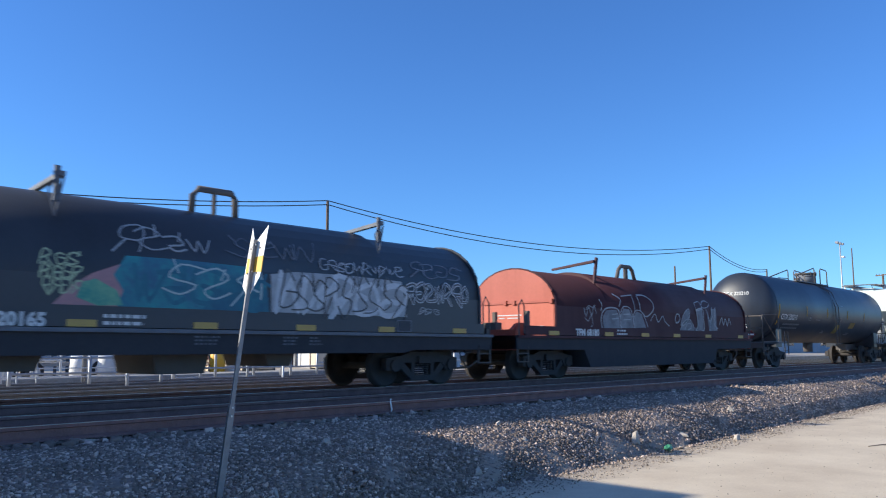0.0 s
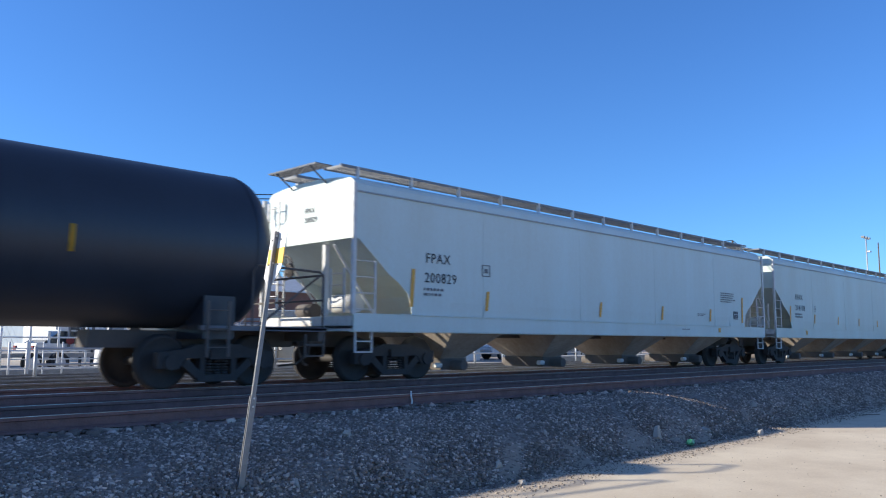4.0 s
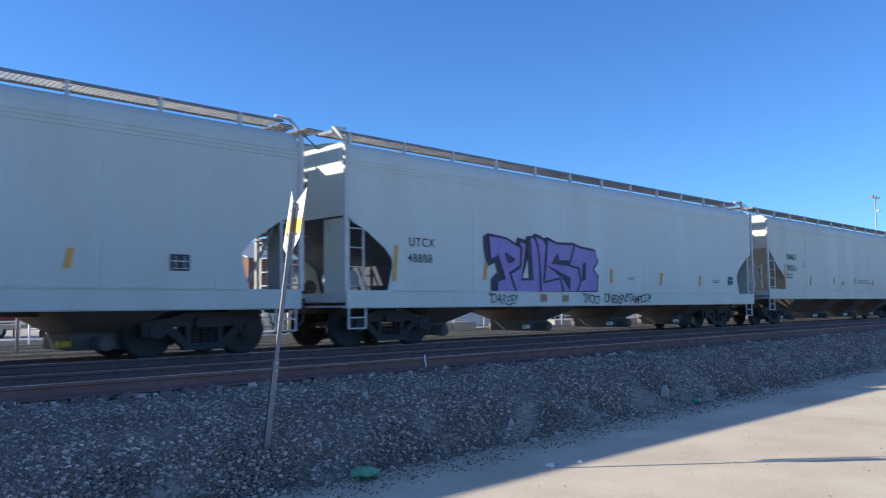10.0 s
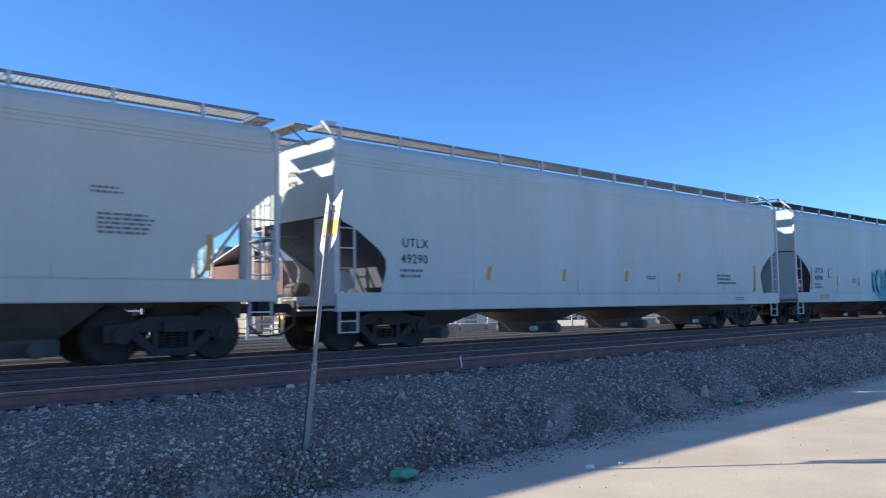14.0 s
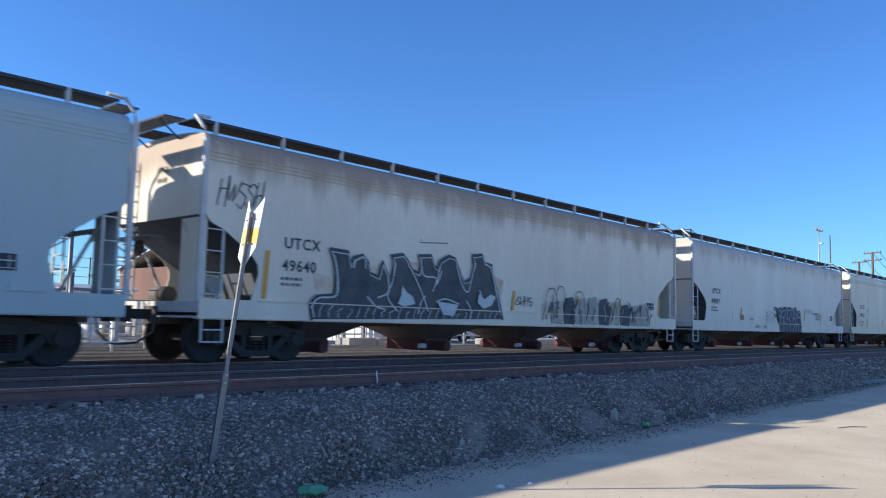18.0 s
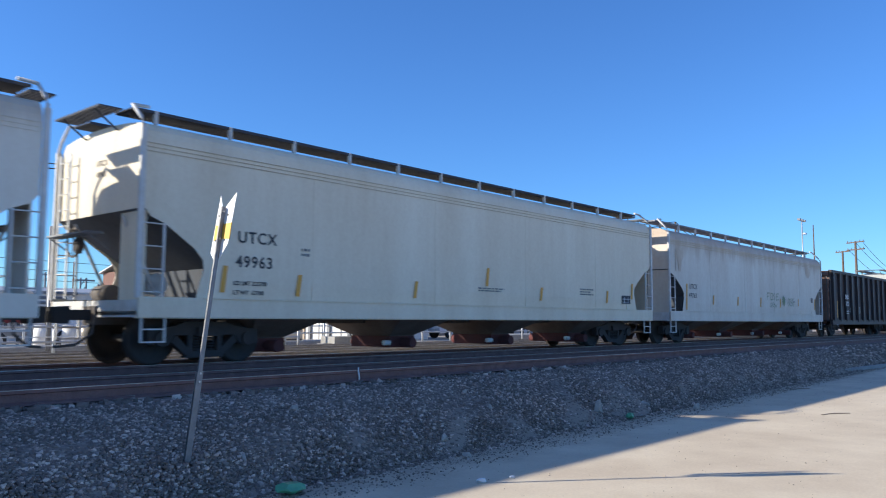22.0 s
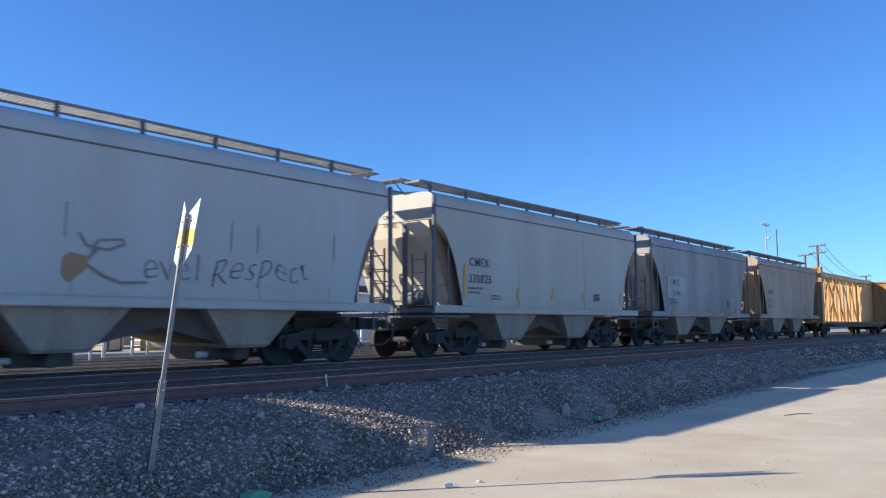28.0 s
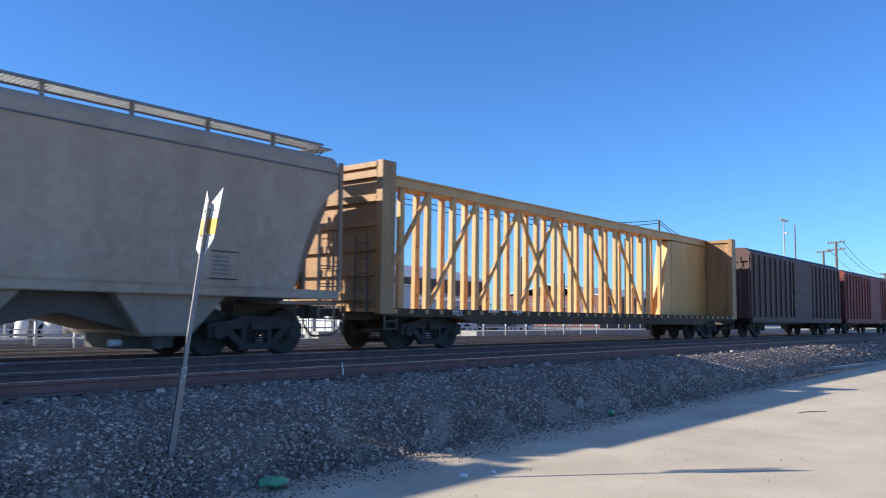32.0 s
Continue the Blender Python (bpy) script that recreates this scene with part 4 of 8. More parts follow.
def number(c, o, x, z, l1, l2, size=0.27, gap=0.40, mat="ink", fat=0.004, prints=True):
    mark(c, l1, o(x), z, size, mat, YS, fat * 0.4, label="stencilled reporting mark", spacing=1.12)
    mark(c, l2, o(x) - 0.03, z - gap, size, mat, YS, fat * 0.4, label="stencilled car number", spacing=1.12)
    if prints:
        small_print(c, o(x) - 0.05, z - gap - 0.12, 0.75, 0.22, 2, mat, YS)


PD = ((0.0, 1.48), (0.12, 1.34), (0.40, 1.23), (0.96, 0.85), (1.13, 0.66), (1.15, 0.48), (1.01, 0.0))      # rounded cut-outs over the end steps
FP = ((0.0, 1.50), (0.09, 1.46), (0.56, 1.08), (0.86, 0.82), (1.14, 0.66), (1.40, 0.44), (1.50, 0.14), (1.52, 0.0))
CM = ((0.0, 2.14), (0.25, 1.95), (0.45, 1.72), (0.66, 1.38), (0.83, 0.98), (0.97, 0.50), (1.07, 0.14), (1.09, 0.0))

# white pellet hoppers
xa, xb = -110.6, -91.45
c = hopper("pale grey covered hopper with black stencilled letters", xa, xb, COOL, "white_trim", 4, 1.02, 0.35, 4.07, notch=FP, bay_mat=BAY_LIGHT, hoop=False, ledge=0.27, seam_mat="seam_grey", end_text=("FPAX", "200829"))
o = at_left(c, xb - xa)
number(c, o, 1.96, 2.50, "FPAX", "200829", 0.30, 0.42)
stripes(c, o, ((1.50, 1.54, 0.8), (3.86, 1.52, 0.45), (8.5, 1.5, 0.4), (11.8, 1.5, 0.4), (14.9, 1.51, 0.40), (17.3, 1.50, 0.88)))
small_print(c, o(15.75), 2.50, 1.1, 0.36, 5, "ink", YS)
logo_box(c, o(16.68), 1.62)
small_print(c, o(13.0), 1.25, 0.7, 0.06, 1, "ink", YS - 0.035)
small_print(c, o(14.1), 1.75, 0.6, 0.10, 2, "ink", YS)
bm = box(B(), o(3.76), o(4.04), YS - 0.004, YS, 2.31, 2.33)
box(bm, o(3.76), o(4.04), YS - 0.004, YS, 2.56, 2.58)
box(bm, o(3.76), o(3.785), YS - 0.004, YS, 2.33, 2.56)
box(bm, o(4.015), o(4.04), YS - 0.004, YS, 2.33, 2.56)
box(bm, o(3.84), o(3.96), YS - 0.004, YS, 2.39, 2.49)
part("stencil_frame", bm, "faded_ink", c, "small square stencil frame")
plate(c, o(15.45), o(15.6), 1.16, 1.30, "yellow", YS - 0.035, "decal", label="small yellow decal")

xa, xb = -90.4, -71.2
c = hopper("pale grey covered hopper with four discharge bays", xa, xb, COOL2, "white_trim", 4, 1.03, 0.35, 4.07, notch=FP, bay_mat=BAY_LIGHT, hoop=False, ledge=0.27, seam_mat="seam_grey", end_text=("FPAX", "214108"))
o = at_left(c, xb - xa)
number(c, o, 2.02, 2.52, "FPAX", "214108", 0.30, 0.42)
stripes(c, o, ((1.40, 1.62, 0.62), (3.92, 1.62, 0.36), (6.65, 1.62, 0.32), (9.36, 1.60, 0.32), (12.0, 1.6, 0.3), (14.5, 1.6, 0.3), (17.6, 1.5, 0.75)))
small_print(c, o(4.0), 2.32, 0.22, 0.24, 4, "ink", YS)
logo_box(c, o(15.1), 1.70, 0.45, 0.30)
small_print(c, o(15.9), 2.45, 0.6, 0.40, 5, "ink", YS)
small_print(c, o(16.0), 3.2, 0.5, 0.16, 2, "ink", YS)
plate(c, o(2.9), o(3.05), 1.15, 1.31, "yellow", YS - 0.035, "decal", label="small yellow decal")
MAT["rust_trim"] = material("rust_trim", (0.34, 0.24, 0.17), (0.24, 0.16, 0.12), 0.8)
MAT["rust_film"] = material("rust_film", (0.52, 0.41, 0.31), (0.62, 0.55, 0.46), 0.8, scale=2.5, fine=12, streak=2, amount=0.7)
MAT["stain"] = material("stain", (0.50, 0.26, 0.16), (0.50, 0.45, 0.42), 0.8, scale=8, fine=30, amount=0.6)
part("rust_stain", disc(B(), (o(18.0), 3.25), 0.15, YS - 0.001, YS + 0.01, 20), "stain", c, "round rusty stain")

# grey hoppers with dark roof boards
xa, xb = -70.0, -51.8
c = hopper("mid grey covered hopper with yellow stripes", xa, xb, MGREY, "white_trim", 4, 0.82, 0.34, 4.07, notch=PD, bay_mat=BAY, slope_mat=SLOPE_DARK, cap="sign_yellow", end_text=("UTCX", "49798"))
o = at_left(c, xb - xa)
number(c, o, 1.72, 2.13, "UTCX", "49798", 0.28, 0.34)
stripes(c, o, ((1.30, 1.33, 0.70), (3.80, 1.42, 0.42), (6.25, 1.40, 0.30), (8.87, 1.46, 0.30), (11.4, 1.50, 0.30), (14.0, 1.45, 0.3)))
small_print(c, o(11.75), 1.72, 0.55, 0.18, 3, "ink", YS)
logo_box(c, o(15.66), 1.45)
small_print(c, o(9.5), 1.02, 0.8, 0.07, 1, "ink", YS - 0.035)
plate(c, o(2.6), o(3.0), 0.93, 1.06, "sign", YS - 0.035, "decal", label="white sticker")

xa, xb = -50.75, -32.65
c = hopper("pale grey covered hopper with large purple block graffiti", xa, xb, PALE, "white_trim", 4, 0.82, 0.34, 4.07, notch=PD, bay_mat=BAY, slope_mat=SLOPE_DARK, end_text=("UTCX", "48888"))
o = at_left(c, xb - xa)
number(c, o, 1.65, 2.10, "UTCX", "48888", 0.26, 0.34, prints=False)


def field(c, pts, mat, label, y=YS, name="graffiti"):
    return part(name, slab(B(), [(o(a), b) for a, b in pts], y - 0.003, y), mat, c, label)


def strokes(c, lines, w, mat, label, y=YS - 0.008, name="graffiti_line"):
    for k, pts in enumerate(lines):
        bm = B()
        ribbon(bm, [(o(a), b) for a, b in pts], w, y - 0.0008 * k)
        part(name, bm, mat, c, label)


rim = ((4.1, 2.51), (4.39, 2.49), (4.78, 2.45), (5.12, 2.33), (5.18, 2.47), (5.5, 2.42), (5.52, 2.51), (5.76, 2.54), (5.83, 2.6), (6.0, 2.58), (6.19, 2.51), (6.36, 2.54), (6.76, 2.43), (7.46, 2.45), (7.71, 2.38), (8.41, 2.32), (8.56, 1.97), (8.34, 1.77), (8.56, 1.61), (8.48, 1.16), (4.23, 1.12), (4.22, 1.45), (4.44, 1.62), (4.35, 1.83), (4.09, 1.73), (3.97, 2.14), (3.96, 2.43))
field(c, rim, "purple_dark", "dark edge and shadow of the block graffiti")
for k, pts in enumerate([((4.14, 2.46), (4.39, 2.45), (4.79, 2.41), (5.12, 2.28), (5.3, 2.22), (5.27, 1.79), (4.87, 1.6), (5.08, 1.15), (4.42, 1.14), (4.44, 1.41), (4.7, 1.47), (4.45, 2.03), (4.44, 1.97), (4.2, 1.9)), ((5.34, 2.21), (5.2, 2.38), (5.51, 2.34), (5.33, 1.45), (5.74, 1.46), (5.66, 2.49), (5.79, 2.51), (5.96, 2.34), (6.0, 1.93), (6.02, 1.16), (5.12, 1.15), (4.91, 1.59), (5.28, 1.75)), ((5.85, 2.54), (6.18, 2.46), (6.29, 2.32), (6.15, 1.4), (6.83, 1.52), (6.97, 1.17), (6.06, 1.16), (6.05, 1.57), (6.0, 2.11)), ((6.34, 2.48), (6.76, 2.39), (7.47, 2.4), (7.22, 1.84), (7.63, 1.79), (7.72, 1.43), (7.55, 1.18), (7.0, 1.17), (6.86, 1.51), (6.18, 1.4), (6.28, 1.95)), ((7.5, 2.4), (7.71, 2.33), (8.4, 2.28), (8.52, 1.99), (8.31, 1.77), (8.52, 1.6), (8.46, 1.19), (7.58, 1.18), (7.74, 1.43), (7.66, 1.8), (7.25, 1.85))]):
    field(c, pts, "purple", "lilac block letter", YS - 0.004, "graffiti_letter")
    strokes(c, (pts + pts[:1],), 0.04, "purple_dark", "dark outline of the block letter", YS - 0.010 - 0.001 * k)
for pts in [((4.7, 2.1), (5.09, 1.93), (4.9, 1.83), (4.79, 1.87)), ((5.51, 2.45), (5.66, 2.46), (5.74, 1.48), (5.57, 1.49)), ((6.48, 1.87), (6.76, 2.16), (6.8, 1.97), (7.21, 1.98), (7.21, 1.84)), ((6.27, 1.84), (7.27, 1.54), (7.25, 1.19), (6.93, 1.53)), ((7.83, 1.93), (7.97, 1.94), (7.94, 1.49), (7.78, 1.46))]:
    field(c, pts, "purple_dark", "dark shadow in the block graffiti", YS - 0.018, "graffiti_shadow")
field(c, ((5.33, 1.49), (5.55, 1.49), (5.53, 1.93)), PALE, "grey wedge left open in the block graffiti", YS - 0.019, "graffiti_gap")
for word, x, size, gap in (('"DARES!!', 4.05, 0.29, 0.92), ('"?XOO', 7.72, 0.31, 0.80), ("ONSSREN!! TAMPICO!!", 8.72, 0.31, 0.74)):
    tag = mark(c, word, o(x), 0.875, size, "graf_black", YS - 0.035, 0.001, "tag", "black marker tag", gap)
    for v in tag.data.vertices:
        v.co.x += 0.22 * v.co.z + 0.02 * math.sin(v.co.z * 17 + v.co.x * 5)
        v.co.z = v.co.z * 1.12 + 0.03 * math.sin(v.co.x * 6.3) + 0.015 * math.sin(v.co.x * 23)
stripes(c, o, ((1.20, 1.35, 0.75), (3.95, 1.42, 0.40), (9.12, 1.42, 0.40), (11.77, 1.40, 0.36), (14.16, 1.40, 0.32)))
small_print(c, o(10.0), 1.6, 0.4, 0.1, 2, "ink", YS)
small_print(c, o(15.1), 1.6, 0.6, 0.12, 2, "ink", YS)
logo_box(c, o(16.2), 1.46)
plate(c, o(6.0), o(6.25), 0.92, 1.10, "graf_orange", YS - 0.036, "decal", label="orange paint blot")
plate(c, o(6.9), o(7.15), 0.92, 1.08, "graf_orange", YS - 0.036, "decal", label="orange paint blot")

xa, xb = -31.3, -12.95
c = hopper("weathered beige grey covered hopper with bold black letters", xa, xb, paint("hopper_warm_grey", (0.64, 0.64, 0.565), 0.84), "white_trim", 4, 1.0, 0.36, 4.07, notch=FP, bay_mat=BAY, hoop=False, end_text=("DAKX", "395511"))
o = at_left(c, xb - xa)
number(c, o, 1.71, 2.50, "DAKX", "395511", 0.31, 0.43, fat=0.012)
stripes(c, o, ((1.45, 1.48, 0.82), (3.95, 1.55, 0.35), (6.53, 1.62, 0.30), (9.03, 1.64, 0.28), (11.5, 1.6, 0.3), (13.6, 1.6, 0.28), (17.0, 1.5, 0.6)))
small_print(c, o(3.3), 2.42, 0.2, 0.24, 4, "ink", YS)
small_print(c, o(9.5), 1.85, 2.0, 0.22, 2, "stain", YS)
small_print(c, o(7.5), 1.75, 0.35, 0.18, 4, "ink", YS)
small_print(c, o(15.2), 2.75, 0.5, 0.14, 2, "ink", YS)
small_print(c, o(15.3), 2.35, 0.9, 0.35, 5, "ink", YS)

xa, xb = -11.7, 6.35
c = hopper("mid grey covered hopper, boxed letters", xa, xb, MGREY, "white_trim", 4, 0.80, 0.34, 4.07, notch=PD, bay_mat=BAY, slope_mat=SLOPE_DARK, end_text=("UTLX", "49290"))
o = at_left(c, xb - xa)
number(c, o, 1.60, 2.05, "UTLX", "49290", 0.26, 0.32)
stripes(c, o, ((4.0, 1.42, 0.30), (6.6, 1.42, 0.30), (9.2, 1.44, 0.28), (11.8, 1.44, 0.28), (16.35, 1.20, 0.85)))
small_print(c, o(10.2), 1.6, 0.6, 0.12, 2, "ink", YS)
small_print(c, o(14.0), 1.7, 1.2, 0.34, 3, "ink", YS)
small_print(c, o(15.0), 1.0, 0.6, 0.12, 2, "ink", YS - 0.035)

xa, xb = 7.8, 25.9
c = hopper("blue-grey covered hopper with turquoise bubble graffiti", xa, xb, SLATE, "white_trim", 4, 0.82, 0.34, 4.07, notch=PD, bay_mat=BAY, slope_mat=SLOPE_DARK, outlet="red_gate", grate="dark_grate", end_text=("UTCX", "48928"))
o = at_left(c, xb - xa)
number(c, o, 1.57, 1.88, "UTCX", "48928", 0.25, 0.27)
stripes(c, o, ((1.20, 1.27, 0.80), (3.50, 1.40, 0.36), (5.64, 1.42, 0.33), (12.28, 1.40, 0.36), (14.5, 1.42, 0.34)))
small_print(c, o(5.0), 1.70, 0.5, 0.2, 3, "ink", YS)
plate(c, o(1.9), o(2.7), 0.93, 1.10, "graf_pink", YS - 0.036, "decal", label="faded pink paint patch")
for k, (pts, wd) in enumerate([(((7.28, 1.93), (7.21, 1.68), (7.32, 1.26), (7.68, 1.01), (8.24, 0.88)), 0.21), (((7.57, 1.66), (7.72, 1.94), (7.99, 2.02), (8.23, 1.84), (8.2, 1.47), (8.03, 1.21), (7.75, 1.32), (7.51, 1.57)), 0.21), (((8.4, 1.02), (8.54, 1.58), (8.67, 1.92), (9.02, 2.09), (9.3, 1.91), (9.26, 1.62), (8.9, 1.41), (8.66, 1.12)), 0.24), (((7.68, 0.99), (8.43, 0.93), (9.24, 0.92), (10.12, 1.01), (10.85, 1.08), (11.2, 1.3)), 0.22), (((9.33, 1.14), (9.42, 1.53), (9.54, 1.75)), 0.17), (((9.77, 1.73), (9.89, 1.65), (9.87, 1.47), (9.76, 1.45), (9.71, 1.59), (9.77, 1.73)), 0.17), (((10.12, 1.21), (10.12, 1.56), (10.23, 1.85), (10.44, 1.93), (10.82, 1.89), (11.06, 1.66), (11.09, 1.34), (10.72, 1.16), (10.35, 1.29)), 0.2), (((10.56, 1.95), (10.94, 1.99), (11.24, 1.83), (11.32, 1.51), (11.14, 1.13)), 0.13), (((7.89, 1.19), (8.42, 1.11), (8.92, 1.03), (9.55, 1.1), (10.36, 1.06)), 0.16), (((7.39, 1.52), (7.85, 1.14), (8.31, 1.29), (8.79, 1.59)), 0.12)]):
    strokes(c, (flow(pts, 5),), wd, "teal", "turquoise sprayed loop", YS - 0.036 - 0.004 * k, "graffiti")
plate(c, o(2.75), o(3.1), 1.72, 2.05, "ink", YS, "stencil_frame", label="thin black stencil frame")
plate(c, o(2.77), o(3.08), 1.74, 2.03, SLATE, YS - 0.005, "stencil_field")
small_print(c, o(15.2), 1.66, 0.4, 0.12, 2, "ink", YS)
logo_box(c, o(16.08), 1.44, 0.36, 0.24)

xa, xb = 27.2, 45.35
c = hopper("rust-streaked cream covered hopper with dark graffiti along the side", xa, xb, RUSTY, "white_trim", 4, 0.82, 0.34, 4.07, notch=PD, bay_mat=BAY, slope_mat=SLOPE_DARK, outlet="red_gate", grate="dark_grate", end_text=("UTCX", "49640"), seam_mat="seam_rust")
o = at_left(c, xb - xa)
number(c, o, 1.75, 2.18, "UTCX", "49640", 0.30, 0.43, fat=0.010)
stripes(c, o, ((1.28, 1.20, 0.90), (6.1, 1.2, 0.5), (8.9, 1.2, 0.5), (11.9, 1.35, 0.35), (14.3, 1.35, 0.35), (16.9, 1.2, 0.6)))


MAT["graf_smoke"] = material("graf_smoke", (0.05, 0.053, 0.06), (0.13, 0.13, 0.13), 0.7, scale=2.0, fine=12, amount=0.6)
MAT["graf_haze"] = material("graf_haze", (0.30, 0.29, 0.27), (0.56, 0.50, 0.41), 0.75, scale=1.6, fine=10, amount=0.8)
MAT["graf_ice"] = material("graf_ice", (0.62, 0.68, 0.66), (0.52, 0.60, 0.60), 0.7, scale=3, fine=20)
MAT["graf_rust"] = material("graf_rust", (0.62, 0.38, 0.28), (0.76, 0.62, 0.48), 0.75, scale=1.5, fine=10, amount=0.9)


TALL = ((2.44, 0.85), (2.38, 1.13), (2.55, 1.3), (3.02, 1.34), (3.03, 1.79), (2.94, 2.1), (2.87, 2.25), (3.31, 2.23), (3.38, 1.96), (3.48, 2.13), (3.72, 2.2), (3.87, 2.05), (3.93, 1.84), (4.19, 1.77), (4.29, 2.09), (4.43, 1.87), (4.46, 1.56), (4.59, 1.8), (4.66, 2.12), (4.58, 2.25), (4.89, 2.31), (5.06, 2.16), (5.17, 1.99), (5.41, 1.92), (5.51, 2.2), (5.43, 2.32), (5.8, 2.36), (5.91, 2.12), (6.05, 2.06), (6.12, 2.25), (6.41, 2.39), (6.62, 2.35), (6.79, 2.07), (6.96, 1.82), (7.23, 1.9), (7.35, 2.23), (7.29, 2.47), (7.61, 2.52), (7.73, 2.32), (8.01, 2.28), (8.1, 1.91), (8.33, 1.43), (8.48, 0.97))
for k, pts in enumerate([((3.92, 1.94), (4.1, 2.01), (4.28, 1.88), (4.12, 1.62)), ((5.1, 2.14), (5.48, 2.19), (5.43, 1.88)), ((2.47, 1.77), (2.89, 1.7), (2.98, 1.48), (2.56, 1.43)), ((8.08, 2.04), (8.55, 1.94), (8.46, 1.53)), ((1.71, 0.83), (1.82, 1.07), (2.35, 1.13), (2.38, 0.86))]):
    field(c, pts, "graf_rust", "faded pink paint overspray", YS - 0.0004 * k, "graffiti_halo")
field(c, TALL, "graf_smoke", "tall dark sprayed letters", YS - 0.034)
strokes(c, (TALL,), 0.07, "graf_black", "black outline of the tall letters", YS - 0.040)
strokes(c, ([(a + 0.02, b - 0.05) for a, b in TALL[1:-1]],), 0.022, "graf_ice", "thin pale line inside the outline", YS - 0.048)
for k, pts in enumerate([((2.94, 2.13), (3.04, 1.79), (3.04, 1.34), (2.6, 1.27), (2.44, 1.12), (2.48, 0.9)), ((3.47, 1.92), (3.53, 2.07), (3.76, 2.15), (3.8, 1.93)), ((4.3, 2.03), (4.46, 1.74), (4.45, 1.45), (4.17, 1.34)), ((4.65, 2.12), (4.59, 1.72), (4.46, 1.35), (4.75, 1.07)), ((5.05, 2.09), (5.26, 1.85), (5.54, 1.44), (5.73, 1.1)), ((5.45, 2.26), (5.55, 1.89), (5.96, 1.85), (5.87, 1.55)), ((6.08, 2.11), (5.99, 1.71), (6.16, 2.02)), ((6.67, 2.18), (6.88, 1.74), (7.11, 1.59), (7.24, 1.96), (7.36, 2.28)), ((7.72, 2.3), (7.97, 2.18), (8.16, 1.67), (8.4, 1.08)), ((5.98, 1.31), (6.3, 1.39), (6.77, 1.29)), ((7.05, 1.38), (7.23, 1.14), (7.2, 0.95)), ((5.4, 1.03), (5.5, 1.31), (5.63, 1.43)), ((7.54, 1.64), (7.72, 1.4), (8.1, 1.52)), ((3.87, 1.34), (4.12, 1.15), (4.37, 1.1))]):
    strokes(c, (flow(pts, 4),), 0.034, "graf_ice", "pale edge of a tall letter", YS - 0.056 - 0.0006 * k)
    strokes(c, (flow([(a + 0.05, b - 0.01) for a, b in pts], 4),), 0.03, "graf_black", "black line beside the pale edge", YS - 0.053 - 0.0002 * k)
for pts in [((4.88, 1.63), (4.99, 1.5), (5.22, 1.39), (5.29, 1.24), (4.94, 1.17), (4.75, 1.23), (4.84, 1.39)), ((7.51, 1.57), (7.72, 1.43), (7.95, 1.56), (8.15, 1.51), (8.0, 1.29), (7.69, 1.21), (7.45, 1.34)), ((6.01, 1.32), (6.74, 1.27), (6.6, 1.01), (6.23, 1.02))]:
    field(c, pts, "graf_ice", "pale green wedge of the graffiti", YS - 0.068, "graffiti_face")
rr = random.Random(8)
strokes(c, [((2.6 + 0.24 * k, 0.90), (2.62 + 0.24 * k + rr.uniform(-0.05, 0.1), 1.02), (2.7 + 0.24 * k, 1.0 + rr.uniform(0.05, 0.16))) for k in range(24)], 0.018, "graf_ice", "pale scratch in the graffiti", YS - 0.074)
for k in range(9):
    x, hgt = 10.9 + 0.62 * k, 0.55 + 0.22 * rr.random()
    field(c, ((x - 0.25, 0.9), (x + 0.3, 0.88), (x + 0.36, 0.9 + 0.55 * hgt), (x + 0.2, 0.95 + hgt), (x - 0.15, 0.9 + hgt), (x - 0.3, 0.9 + 0.5 * hgt)), "graf_smoke" if k in (1, 4, 6) else "graf_haze", "smudged dark letter", YS - 0.034 - 0.0008 * k)
for k in range(46):
    x, z = rr.uniform(10.3, 16.2), rr.uniform(0.92, 1.2)
    strokes(c, (flow(((x, z), (x + rr.uniform(-0.08, 0.12), z + rr.uniform(0.12, 0.25)), (x + rr.uniform(-0.1, 0.2), z + rr.uniform(0.25, 0.5))), 3),), rr.uniform(0.02, 0.05), ("graf_black", "graf_haze", "graf_smoke")[k % 3], "smeared spray stroke", YS - 0.044 - 0.0004 * k)
for x, w, top in ((10.35, 0.55, 1.85), (10.85, 0.45, 1.92), (11.75, 0.55, 1.82), (14.0, 0.35, 1.72)):
    strokes(c, (flow(((x - 0.15, 1.0), (x, 1.5), (x + 0.15 * w, top - 0.08), (x + 0.5 * w, top), (x + 0.85 * w, top - 0.1), (x + w, 1.4)), 4),), 0.025, "graf_black", "thin black arch of a sprayed letter", YS - 0.064)
scrawl(c, o(0.25), 2.85, 0.95, 0.45, 12, "graf_black", 5, 0.025, YS, "tag", "thin black marker tag")
scrawl(c, o(8.9), 1.35, 0.9, 0.2, 15, "graf_black", 5, 0.02, YS, "tag", "small black marker tag")
ribbon_bm = B()
ribbon(ribbon_bm, [(o(5.5), 2.70), (o(5.48), 2.62), (o(6.4), 2.69)], 0.02, YS)
part("tag", ribbon_bm, "graf_black", c, "thin black line")
logo_box(c, o(16.1), 1.42, 0.5, 0.22)

